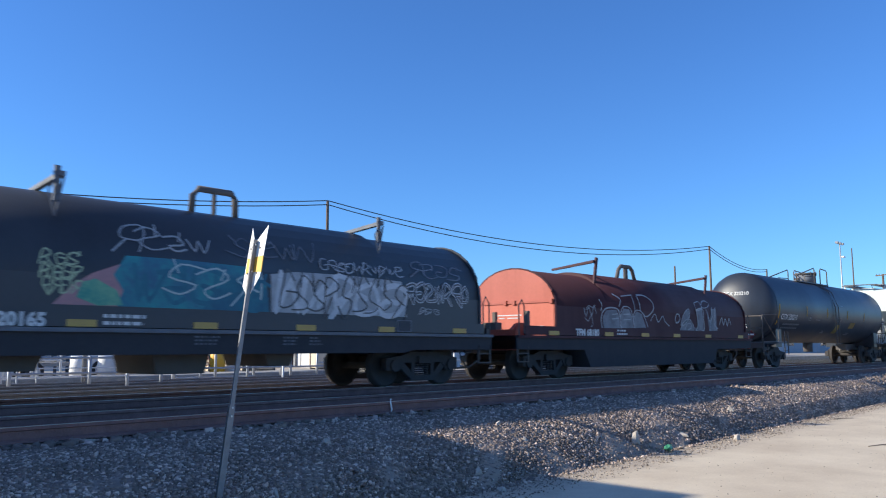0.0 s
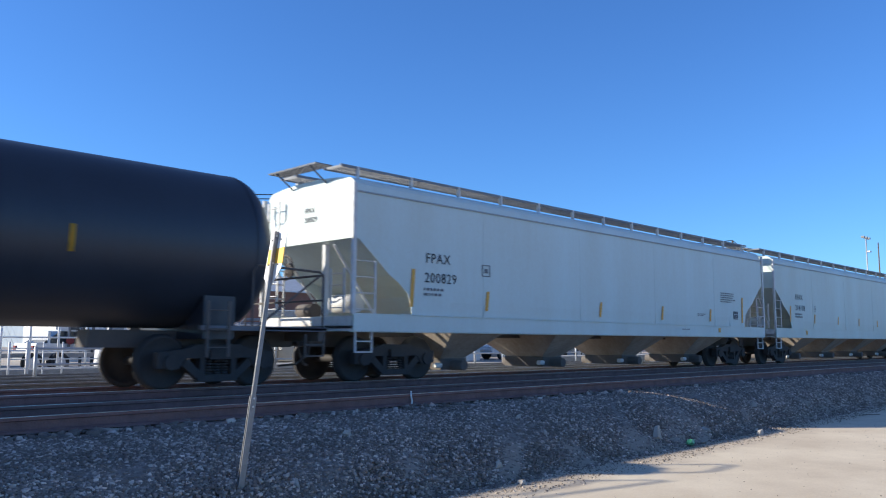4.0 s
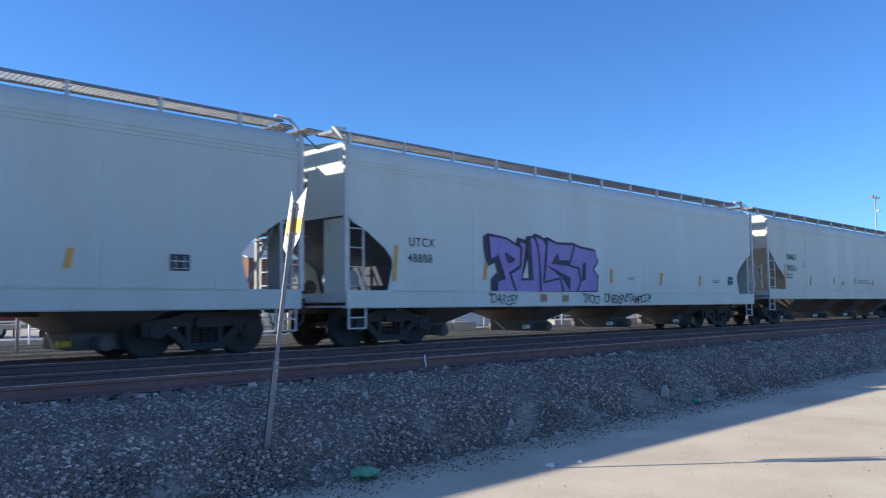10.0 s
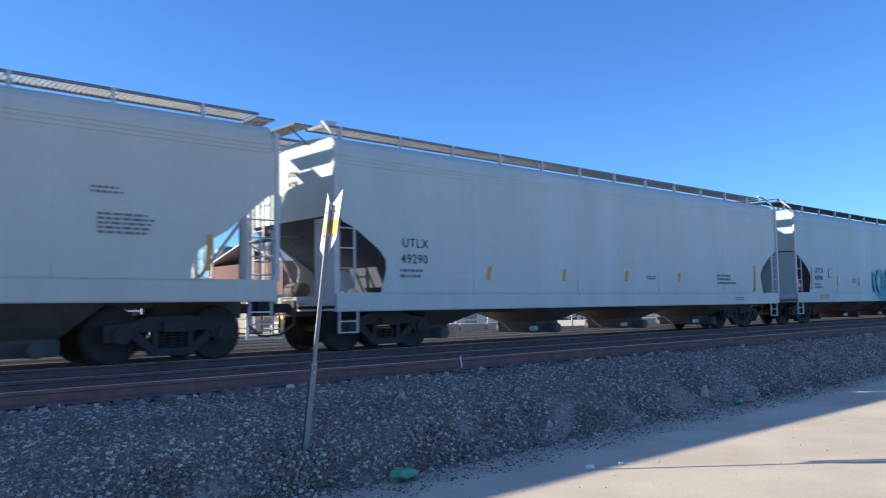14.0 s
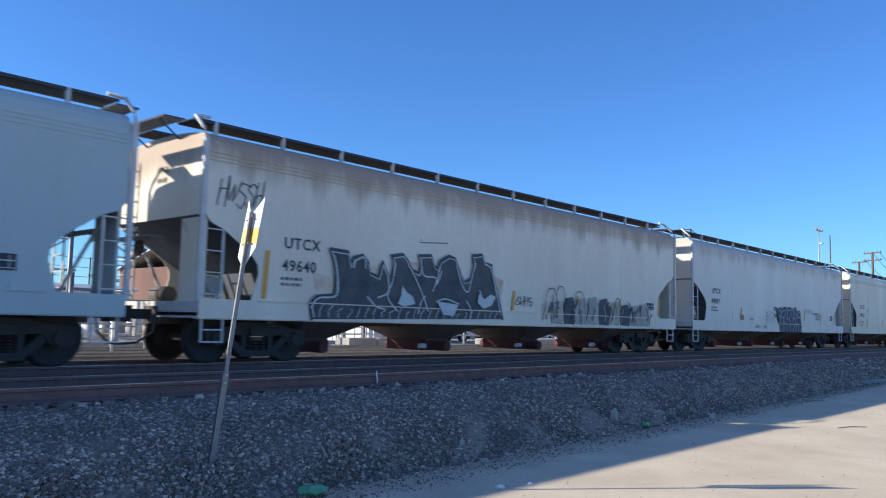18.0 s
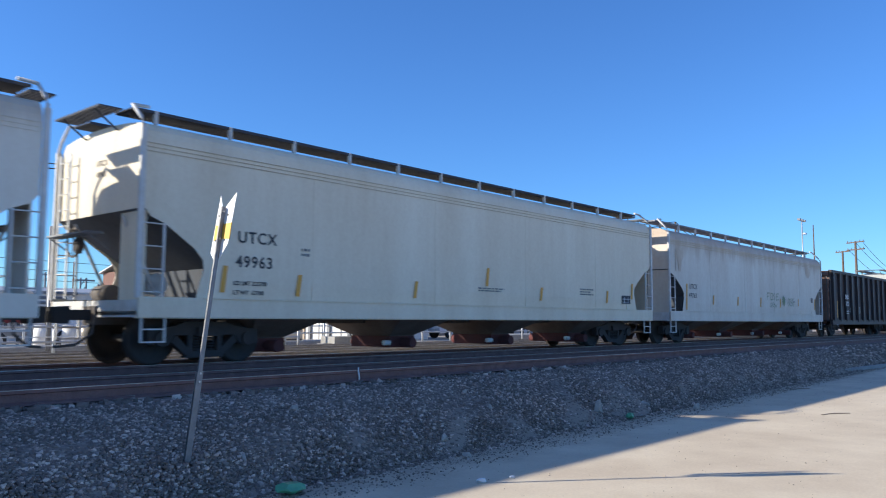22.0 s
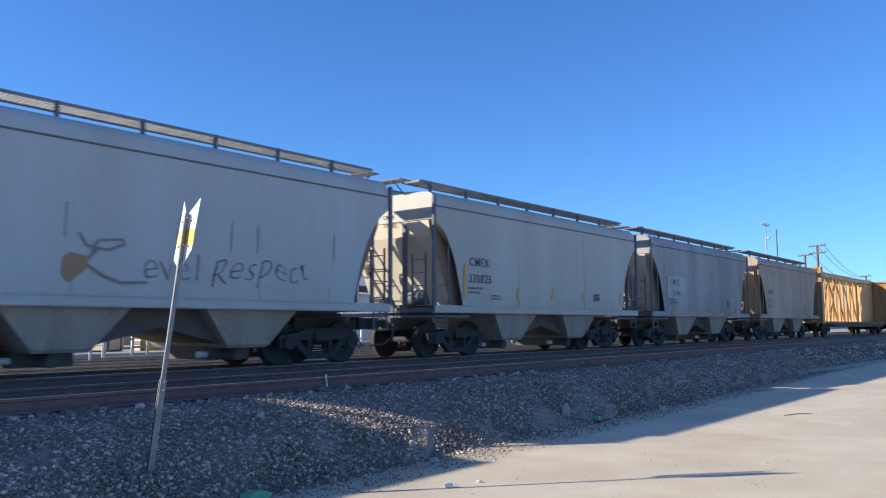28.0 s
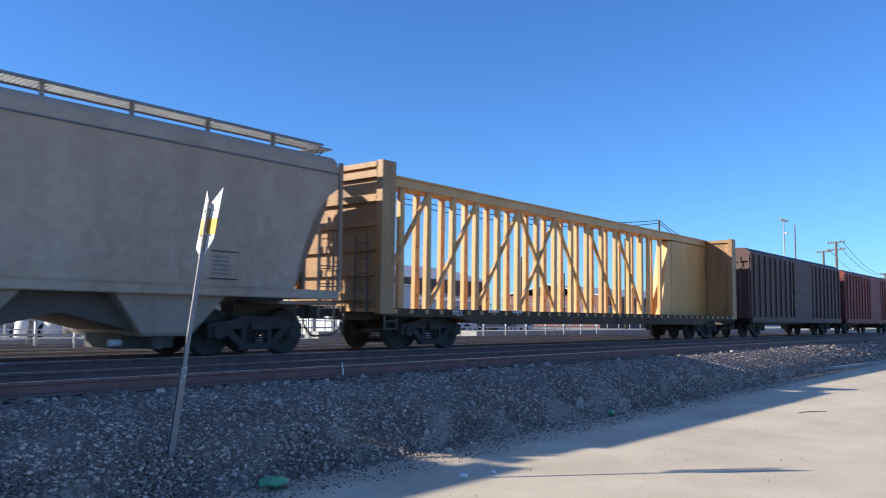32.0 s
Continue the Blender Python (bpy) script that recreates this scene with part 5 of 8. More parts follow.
xa, xb = 46.75, 64.85
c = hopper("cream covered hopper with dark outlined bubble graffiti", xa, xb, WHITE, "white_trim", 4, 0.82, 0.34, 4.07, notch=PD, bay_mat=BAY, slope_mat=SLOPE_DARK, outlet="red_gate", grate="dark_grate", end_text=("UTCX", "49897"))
o = at_left(c, xb - xa)
number(c, o, 1.67, 2.19, "UTCX", "49897", 0.27, 0.38, fat=0.008)
BUBBLE = ((8.45, 1.65), (8.54, 1.78), (8.73, 1.83), (8.8, 1.86), (8.84, 1.8), (9.08, 1.83), (9.28, 1.89), (9.49, 1.88), (9.62, 1.83), (9.92, 1.91), (10.16, 1.86), (10.44, 1.83), (10.72, 1.93), (10.88, 1.86), (10.96, 1.7), (11.22, 1.8), (11.39, 1.67), (11.4, 1.46), (11.46, 1.25), (11.52, 1.09), (11.46, 0.83), (8.72, 0.82), (8.67, 1.0), (8.66, 1.22), (8.51, 1.35), (8.48, 1.49))
field(c, BUBBLE, "graf_navy", "dark filled bubble graffiti", YS - 0.034)
strokes(c, (BUBBLE + BUBBLE[:1],), 0.05, "graf_black", "black rim of the bubble graffiti", YS - 0.039)
for k, pts in enumerate([((8.5, 1.65), (8.69, 1.75), (8.84, 1.69), (8.81, 1.55), (8.61, 1.45), (8.51, 1.53)), ((8.84, 1.55), (8.93, 1.69), (9.18, 1.75), (9.34, 1.72), (9.34, 1.57), (9.22, 1.43), (9.18, 1.29), (9.36, 1.2)), ((8.74, 1.18), (8.76, 1.36), (8.95, 1.46), (9.18, 1.43)), ((8.74, 1.18), (8.73, 1.0), (8.83, 0.84)), ((9.12, 1.33), (9.15, 0.84)), ((9.39, 1.77), (9.6, 1.78), (9.64, 1.59), (9.61, 1.4)), ((9.65, 1.69), (9.81, 1.79), (10.03, 1.76)), ((9.49, 1.34), (9.61, 1.42), (9.83, 1.4), (9.92, 1.26)), ((9.52, 1.2), (9.53, 0.84)), ((9.94, 1.31), (9.98, 0.84)), ((10.2, 1.83), (10.4, 1.78), (10.41, 1.47), (10.3, 1.42)), ((10.48, 1.58), (10.55, 1.78), (10.73, 1.87), (10.91, 1.75), (10.92, 1.5)), ((10.6, 1.53), (10.67, 1.66), (10.8, 1.54), (10.74, 1.44)), ((10.26, 1.27), (10.45, 1.43), (10.62, 1.4), (10.69, 1.23), (10.9, 1.19)), ((10.98, 1.5), (11.04, 1.66), (11.29, 1.72), (11.33, 1.56), (11.17, 1.45)), ((10.92, 1.44), (11.23, 1.49), (11.39, 1.3), (11.44, 1.04), (11.32, 0.85)), ((11.06, 1.14), (11.07, 0.85)), ((10.24, 0.84), (10.58, 1.13)), ((10.7, 0.85), (10.75, 1.13), (11.06, 1.19)), ((10.03, 1.85), (10.09, 1.66), (10.02, 1.46))]):
    strokes(c, (flow(pts, 4),), 0.036, "spray_pale", "pale line of the bubble graffiti", YS - 0.046 - 0.0005 * k)
for pts in [((7.03, 1.01), (7.09, 1.34), (7.09, 1.62), (7.16, 1.64), (7.15, 1.26)), ((7.25, 1.27), (7.21, 1.61), (7.36, 1.6), (7.4, 1.48), (7.32, 1.44), (7.41, 1.31), (7.3, 1.25)), ((7.49, 1.23), (7.44, 1.53), (7.54, 1.65), (7.64, 1.54), (7.64, 1.28), (7.54, 1.23)), ((7.71, 1.62), (7.84, 1.65), (7.88, 1.5), (7.81, 1.24), (7.75, 1.37)), ((7.9, 1.55), (8.01, 1.57), (7.97, 1.25))]:
    strokes(c, (flow(pts, 3),), 0.016, "grating", "thin faded outline letter", YS - 0.036, "tag")
mark(c, "KTR", o(8.06), 1.72, 0.22, "graf_black", YS, 0.008, "tag", "small black tag")
mark(c, "AD", o(8.10), 1.44, 0.20, "graf_black", YS, 0.008, "tag", "small black tag")
mark(c, "CAUTION", o(5.33), 1.26, 0.10, "graf_brown", YS, 0.002, "stencil", "small brown caution stencil", 0.9)
scrawl(c, o(11.95), 1.72, 1.25, 0.16, 62, "graf_green", 6, 0.014, YS, "tag", "thin faded marker tag")
scrawl(c, o(5.85), 0.95, 0.6, 0.12, 63, "graf_black", 4, 0.016, YS - 0.035, "tag", "small black marker tag")
scrawl(c, o(6.75), 0.95, 0.4, 0.12, 64, "graf_black", 3, 0.014, YS - 0.035, "tag", "small black marker tag")
small_print(c, o(13.72), 1.72, 0.7, 0.36, 4, "ink", YS)
stripes(c, o, ((4.4, 1.42, 0.3), (12.0, 1.35, 0.4), (14.4, 1.35, 0.35), (16.6, 1.3, 0.5)))
small_print(c, o(13.2), 1.75, 0.9, 0.12, 2, "ink", YS)
logo_box(c, o(16.0), 1.42, 0.34, 0.22)
plate(c, o(4.4), o(4.7), 1.25, 1.45, "graf_orange", YS - 0.001, "decal", label="rusty blot")

xa, xb = 66.4, 84.66
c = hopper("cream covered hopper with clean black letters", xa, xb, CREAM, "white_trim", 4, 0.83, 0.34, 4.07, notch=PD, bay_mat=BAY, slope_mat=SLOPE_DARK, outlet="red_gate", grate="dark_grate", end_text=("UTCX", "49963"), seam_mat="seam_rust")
o = at_left(c, xb - xa)
number(c, o, 1.88, 2.20, "UTCX", "49963", 0.30, 0.45, fat=0.010, prints=False)
mark(c, "LD LMT 222700", o(1.81), 1.42, 0.11, "ink", YS, 0.002)
mark(c, "LT WT  63700", o(1.81), 1.25, 0.11, "ink", YS, 0.002)
stripes(c, o, ((1.53, 1.28, 0.48), (3.22, 1.25, 0.42), (6.55, 1.30, 0.38), (9.2, 1.66, 0.46), (11.6, 1.35, 0.36), (15.2, 1.35, 0.38), (16.8, 1.5, 0.5)))
small_print(c, o(3.35), 2.19, 0.24, 0.2, 2, "ink", YS)
small_print(c, o(8.9), 1.62, 1.1, 0.12, 2, "ink", YS)
small_print(c, o(13.7), 1.75, 0.8, 0.22, 3, "ink", YS)
logo_box(c, o(16.2), 1.35, 0.55, 0.26)

xa, xb = 86.06, 104.0
c = hopper("white covered hopper with faded stripes and green scrawls", xa, xb, material("hopper_streaked_white", (0.74, 0.70, 0.62), (0.46, 0.34, 0.25), 0.55, scale=1.0, fine=9, streak=6, amount=0.26, bump=0.05, wash=(3.1, 3.9, (0.42, 0.29, 0.20), 0.7)), "white_trim", 4, 0.83, 0.34, 4.02, notch=PD, bay_mat=BAY, slope_mat=SLOPE_DARK, outlet="red_gate", end_text=("UTCX", "49763"), seam_mat="seam_rust")
o = at_left(c, xb - xa)
number(c, o, 1.62, 2.0, "UTCX", "49763", 0.25, 0.33, prints=False)
bm = B()
for k, word in enumerate(((0.0, 0.0, 0.0, 0.3), (0.0, 0.3, 0.3, 0.3), (0.0, 0.15, 0.2, 0.15), (0.45, 0.0, 0.45, 0.3), (0.45, 0.3, 0.7, 0.28), (0.7, 0.28, 0.68, 0.02), (0.68, 0.02, 0.45, 0.0), (0.95, 0.3, 0.8, 0.2), (0.8, 0.2, 1.0, 0.1), (1.0, 0.1, 0.82, 0.0), (1.15, 0.0, 1.2, 0.28), (1.2, 0.28, 1.5, 0.3), (1.15, 0.0, 1.5, 0.03), (1.18, 0.15, 1.4, 0.16))):
    ribbon(bm, [(o(9.8 + word[0]), 1.78 + word[1]), (o(9.8 + word[2]), 1.78 + word[3])], 0.035, YS - 0.0003 * k)
part("tag", bm, "graf_green", c, "faded green marker letters")
scrawl(c, o(10.1), 1.45, 0.9, 0.2, 21, "graf_green", 3, 0.02, YS, "tag", "faded green marker tag")
bm = slab(B(), [(o(12.0 + (0.27 if k % 2 else 0.16) * math.cos(k * 0.2618)), 1.78 + (0.27 if k % 2 else 0.16) * math.sin(k * 0.2618)) for k in range(24)], YS - 0.003, YS)
part("graffiti", bm, "graf_green", c, "green sprayed spiky blot")
scrawl(c, o(12.5), 1.55, 0.9, 0.35, 23, "graf_green", 4, 0.03, YS, "tag", "faded green marker tag")
stripes(c, o, ((1.32, 1.22, 0.95), (3.75, 1.45, 0.36), (6.26, 1.45, 0.36), (8.9, 1.45, 0.40), (11.44, 1.45, 0.40), (14.0, 1.55, 0.34), (16.6, 1.40, 0.55)))
logo_box(c, o(16.07), 1.77, 0.30, 0.22)
small_print(c, o(13.3), 1.8, 0.45, 0.1, 2, "ink", YS)
for pts in (((0.56, 3.38), (0.89, 3.51), (1.2, 3.44), (1.18, 3.16), (1.02, 2.92), (0.93, 2.59), (0.77, 2.6), (0.68, 3.0)), ((15.43, 3.41), (15.73, 3.55), (16.04, 3.45), (16.1, 3.2), (15.85, 2.97), (15.54, 3.0), (15.39, 3.2)), ((0.5, 3.38), (0.56, 3.38), (0.57, 2.6), (0.52, 2.58))):
    field(c, pts, "rust_film", "faded rusty stain", YS, "rust_stain")

# ---- tall black gondola with ribs ----
GOND = paint("gondola_black", (0.042, 0.034, 0.036), 1.5, amount=0.3, rough=0.6, tone=(1.1, 0.9, 0.8))
GOND_END = paint("gondola_rust", (0.24, 0.145, 0.115), 0.6, amount=0.5, rough=0.8)
xa, xb = 105.97, 120.1
c, L = car("gondola_car", "tall black ribbed gondola with white letters", "gondola car", xa, xb)
h = L / 2
o = at_left(c, L)
GT, GS = 3.58, 0.85
for s in (-1, 1):
    bm = box(B(), -h, h, s * 1.48 - 0.03, s * 1.48 + 0.03, GS, GT)
    side = part("side_wall", bm, GOND, c)
    part("top_rail", box(B(), -h, h, s * 1.53 - 0.08, s * 1.53 + 0.08, GT - 0.1, GT + 0.05), GOND, side)
    part("side_sill", box(B(), -h, h, s * 1.53 - 0.07, s * 1.53 + 0.07, GS - 0.18, GS + 0.08), GOND, side)
    for k in range(12):
        x = -h + 0.35 + (L - 0.7) * k / 11
        part("rib", slab(B(), [(x - 0.11, GS), (x + 0.11, GS), (x + 0.09, GT - 0.05), (x - 0.09, GT - 0.05)], min(s * 1.51, s * 1.64), max(s * 1.51, s * 1.64)), GOND, side)
    e = part("end_wall", box(B(), min(s * h, s * (h - 0.06)), max(s * h, s * (h - 0.06)), -1.45, 1.45, GS, GT), GOND_END, c)
    for k in range(6):
        z = GS + 0.25 + k * 0.45
        part("end_rib", box(B(), min(s * h, s * (h + 0.13)), max(s * h, s * (h + 0.13)), -1.45, 1.45, z, z + 0.2), GOND_END, e)
    end_ladder(c, s * (h + 0.2), -1.40, -1.0, GS, GT - 0.3, 7, "under")
    truck(c, s * (h - 1.75))
    coupler(c, s * h, s, 0.85)
    stirrup(c, s * (h - 0.25), -1.5, GS - 0.1, "under")
part("floor", box(B(), -h, h, -1.45, 1.45, GS, GS + 0.08), GOND, c)
mark(c, "SMIX", o(2.32), 2.10, 0.34, "white_ink", -1.66, 0.010, label="white reporting mark")
mark(c, "1022", o(2.36), 1.72, 0.34, "white_ink", -1.66, 0.010, label="white car number")
small_print(c, o(2.5), 1.45, 0.6, 0.24, 2, "white_ink", -1.66)
small_print(c, o(3.8), 1.62, 0.4, 0.3, 3, "white_ink", -1.52)
plate(c, o(0.62), o(0.72), 1.02, 1.95, "yellow", -1.66, "reflector_stripe", 0.02, "yellow reflector stripe")
plate(c, o(5.9), o(5.98), 1.3, 1.7, "white_ink", -1.515, "decal", label="pale chalk mark")
plate(c, o(11.2), o(11.5), 1.5, 1.85, "stain", -1.515, "decal", label="brown stencil square")
me = text_mesh("SMIX 1022", 0.2, "white_ink", 0.005)
me.transform(Matrix.Rotation(radians(-90), 4, "Z"))
p = part("lettering", me, None, c, "white end lettering")
p.matrix_basis = pose(-h - 0.14, -0.2, GT - 0.18)

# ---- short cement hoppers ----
# end slopes: dusty side darkened for shade, sheets paled for the sun on them
MAT["slope_side_shaded"] = material("slope_side_shaded", (0.34, 0.22, 0.15), (0.20, 0.13, 0.095), 0.85, scale=1.5, fine=14, streak=3)
SLOPE_TAN = paint("slope_sheet_tan_sunlit", (0.64, 0.43, 0.25), 0.7, amount=0.4)
SLOPE_PALE = paint("slope_sheet_sunlit", (0.76, 0.66, 0.53), 0.7, amount=0.4)
PATCH = paint("repaint_grey", (0.41, 0.40, 0.38), 0.85)
for xa, xb, bmat, lab, l1, l2, kind in (
        (121.95, 132.9, GREY, "pale grey two-bay cement hopper with brown script graffiti", "CMEX", "140413", 0),
        (134.48, 145.75, paint("hopper_old_white", (0.49, 0.47, 0.42), 0.8, amount=0.4), "off-white two-bay cement hopper with yellow stripes", "CMEX", "330825", 1),
        (147.0, 157.8, DUST, "dusty grey two-bay cement hopper", "CMEX", "110741", 2),
        (159.45, 170.45, TAN, "brown dusted two-bay cement hopper", "CEMX", "11312", 3)):
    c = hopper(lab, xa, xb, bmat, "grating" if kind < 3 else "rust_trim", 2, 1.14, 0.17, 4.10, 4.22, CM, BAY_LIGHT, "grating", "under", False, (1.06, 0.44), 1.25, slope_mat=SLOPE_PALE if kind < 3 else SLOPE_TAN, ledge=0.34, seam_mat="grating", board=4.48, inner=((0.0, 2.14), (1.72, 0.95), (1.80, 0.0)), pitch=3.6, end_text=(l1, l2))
    o = at_left(c, xb - xa)
    number(c, o, 1.42 if kind != 2 else 1.72, 2.35, l1, l2, 0.31, 0.43, "ink", 0.002)
    if kind == 0:
        strokes(c, (((3.73, 2.29), (3.85, 2.10), (4.2, 2.05), (4.49, 2.16), (4.45, 2.24), (4.05, 2.2), (3.95, 2.05)), ((3.60, 1.55), (3.85, 1.85), (4.02, 2.05)), ((3.85, 1.80), (4.15, 1.62), (4.45, 1.53), (4.9, 1.55))), 0.05, "graf_brown", "brown handwritten flourish", YS, "graffiti")
        word = mark(c, "evel Respect", o(4.75), 1.52, 0.74, "graf_brown", YS, -0.014, "graffiti", "brown handwritten graffiti", 1.0)
        for v in word.data.vertices:
            v.co.x = v.co.x * 0.98 + 0.10 * v.co.z + 0.05 * math.sin(v.co.z * 9 + v.co.x * 2)
            v.co.z += 0.06 * math.sin(v.co.x * 3.1) + 0.05 * math.sin(v.co.x * 7.3) + 0.06 * v.co.x
        field(c, ((3.46, 1.62), (3.58, 1.5), (3.85, 1.72), (3.9, 1.92), (3.6, 1.98), (3.48, 1.9)), "graf_orange", "orange paint blot", YS, "graffiti_blot")
        bm = B()
        for x in (3.5, 5.5, 6.6, 7.2, 9.2):
            ribbon(bm, [(o(x), 2.2), (o(x + 0.01), 2.75)], 0.02, YS)
        part("drips", bm, "graf_brown", c)
    if kind == 1:
        stripes(c, o, ((1.15, 1.52, 0.85), (3.6, 1.53, 0.32), (5.47, 1.55, 0.32), (7.34, 1.55, 0.28), (9.9, 1.5, 0.4)))
        logo_box(c, o(8.1), 1.58, 0.38, 0.22)
        small_print(c, o(2.4), 1.62, 0.6, 0.16, 2, "ink", YS)
    if kind == 0:
        stripes(c, o, ((1.12, 1.6, 0.7),))
    if kind == 2:
        for x, w in ((1.76, 0.98), (3.63, 0.55), (5.29, 0.54), (6.83, 0.53), (8.23, 0.59)):
            plate(c, o(x), o(x + w), 1.24, 1.305, "yellow", YS - 0.036, "reflector_stripe", 0, "yellow reflector strip")
        logo_box(c, o(7.9), 1.55, 0.3, 0.28)
        plate(c, o(1.50), o(2.47), 2.32, 2.68, PATCH, YS + 0.006, "repaint_patch", 0, "smooth grey repaint patch")
        plate(c, o(1.46), o(2.50), 1.84, 2.28, PATCH, YS + 0.006, "repaint_patch", 0.02, "smooth grey repaint patch")
        plate(c, o(2.55), o(3.2), 2.05, 2.65, PATCH, YS + 0.006, "repaint_patch", 0.05, "smooth grey repaint patch")
        for k, x in enumerate((3.4, 4.9, 6.15, 7.5)):
            strokes(c, (((x, 1.36), (x + 0.06, 1.7), (x + 0.08, 2.05 + 0.1 * (k % 2))),), 0.025, "graf_brown", "dark vertical scrape", YS + 0.006, "scrape")
        small_print(c, o(8.8), 1.7, 0.5, 0.4, 4, "graf_white", YS)
    if kind == 3:
        small_print(c, o(7.95), 1.85, 0.45, 0.38, 5, "ink", YS)
        bm = box(B(), o(7.9), o(8.5), YS - 0.004, YS, 1.42, 1.445)
        box(bm, o(7.9), o(8.5), YS - 0.004, YS, 1.92, 1.945)
        part("stencil_frame", bm, "ink", c)

# ---- yellow centre-beam lumber flat car ----
LUM = paint("lumber_car_yellow", (0.70, 0.40, 0.15), 0.72, amount=0.45)
# bulkhead yellow: dirtier, and darkened for the neighbouring hopper's shadow
LUME = paint("lumber_bulkhead_shaded", (0.52, 0.29, 0.12), 0.42, amount=0.6)
LUMD = paint("lumber_car_dark", (0.10, 0.06, 0.035), 0.6, amount=0.5, rough=0.8)
xa, xb = 171.9, 193.75
c, L = car("centerbeam_flat_car", "empty orange-yellow centre-beam lumber flat car", "flat car", xa, xb)
h = L / 2
o = at_left(c, L)
bm = slab(B(), [(-h, 0.98), (-h, 0.80), (-h + 2.6, 0.78), (-h + 3.6, 0.62), (h - 3.6, 0.62), (h - 2.6, 0.78), (h, 0.80), (h, 0.98)], -1.5, -1.42)
slab(bm, [(-h, 0.98), (-h, 0.80), (-h + 2.6, 0.78), (-h + 3.6, 0.62), (h - 3.6, 0.62), (h - 2.6, 0.78), (h, 0.80), (h, 0.98)], 1.42, 1.5)
part("side_sill", bm, LUMD, c, "dark side sills")
part("deck", box(B(), -h, h, -1.42, 1.42, 0.90, 0.97), LUM, c, "yellow deck plate")
for s in (-1, 1):
    e = part("bulkhead", box(B(), min(s * h, s * (h - 0.10)), max(s * h, s * (h - 0.10)), -1.45, 1.45, 0.97, 4.28), LUME, c, "yellow end bulkhead")
    for q in (-1, 1):
        part("bulkhead_post", box(B(), min(s * (h + 0.12), s * (h - 0.32)), max(s * (h + 0.12), s * (h - 0.32)), min(q * 1.36, q * 1.54), max(q * 1.36, q * 1.54), 0.85, 4.32), LUME, e, "bulkhead corner post")
    for k in range(6):
        z = 1.15 + k * 0.56
        part("bulkhead_rib", box(B(), min(s * h, s * (h + 0.13)), max(s * h, s * (h + 0.13)), -1.36, 1.36, z, z + 0.16), LUME, e)
    part("bulkhead_cap", box(B(), min(s * (h + 0.14), s * (h - 0.2)), max(s * (h + 0.14), s * (h - 0.2)), -1.36, 1.36, 4.18, 4.30), LUME, e)
    end_ladder(c, s * (h + 0.2), -1.2, -0.8, 0.9, 2.6, 5, "under")
    truck(c, s * (h - 2.2))
    coupler(c, s * h, s, 0.75)
    stirrup(c, s * (h - 0.3), -1.46, 0.85, "under", 0.4, 0.35)
    # solid panels of the centre beam next to the far bulkhead
part("top_chord", box(B(), -h + 0.1, h - 0.1, -0.30, 0.30, 4.06, 4.30), LUM, c, "box top chord")
part("chord_edge", box(B(), -h + 0.1, h - 0.1, -0.34, 0.34, 4.28, 4.33), LUM, c)
xs = [-h + 0.88 + 1.045 * k for k in range(15)]
for k, x in enumerate(xs):
    for q in (-1, 1):
        wd = 0.10
        bm = slab(B(), [(x - wd, 0.97), (x + wd, 0.97), (x + wd * 0.8, 4.03), (x - wd * 0.8, 4.03)], min(q * 0.14, q * 0.26), max(q * 0.14, q * 0.26))
        for z in (1.35, 2.0, 2.65):
            disc(bm, (x, z), 0.035, min(q * 0.14, q * 0.27), max(q * 0.14, q * 0.27), 8)
        part("upright", bm, LUM, c, "yellow upright")
for k in (0, 2, 4, 6):
    part("brace", tube(B(), [(xs[k] + 0.1, -0.24, 1.15), (xs[k + 2] - 0.08, -0.24, 3.95)], 0.065, 6), LUM, c, "diagonal brace")
for k in (8, 10, 12, 14):
    part("brace", tube(B(), [(xs[k] - 0.1, -0.24, 1.15), (xs[k - 2] + 0.08, -0.24, 3.95)], 0.065, 6), LUM, c, "diagonal brace")
for k in range(4):
    x = xs[-1] + 1.045 * (k + 0.6)
    for q in (-1, 1):
        part("upright", slab(B(), [(x - 0.1, 0.97), (x + 0.1, 0.97), (x + 0.08, 4.03), (x - 0.08, 4.03)], min(q * 0.14, q * 0.25), max(q * 0.14, q * 0.25)), LUM, c, "yellow upright")
part("panel", box(B(), xs[-1] + 2.7, h - 0.1, -0.26, 0.26, 0.97, 4.03), LUM, c, "solid end panel of the centre beam")
part("panel", slab(B(), [(xs[-1] + 1.7, 0.97), (xs[-1] + 2.7, 0.97), (xs[-1] + 2.7, 4.0), (xs[-1] + 2.4, 4.0)], -0.24, 0.24), LUM, c, "sloped gusset panel")
WINCH = mesh("winch", box(B(), -0.05, 0.05, -1.53, -1.50, 0.86, 0.96), LUM)
for k in range(40):
    part("winch", WINCH, None, c).matrix_basis = pose(-h + 0.4 + (L - 0.8) * k / 39, 0, 0)
mark(c, "TTZX", o(2.4), 0.84, 0.16, "white_ink", -1.54, 0.006, label="white reporting mark")
small_print(c, o(3.9), 1.0, 0.7, 0.16, 1, "white_ink", -1.535)
small_print(c, o(5.0), 1.0, 0.6, 0.16, 1, "white_ink", -1.535)

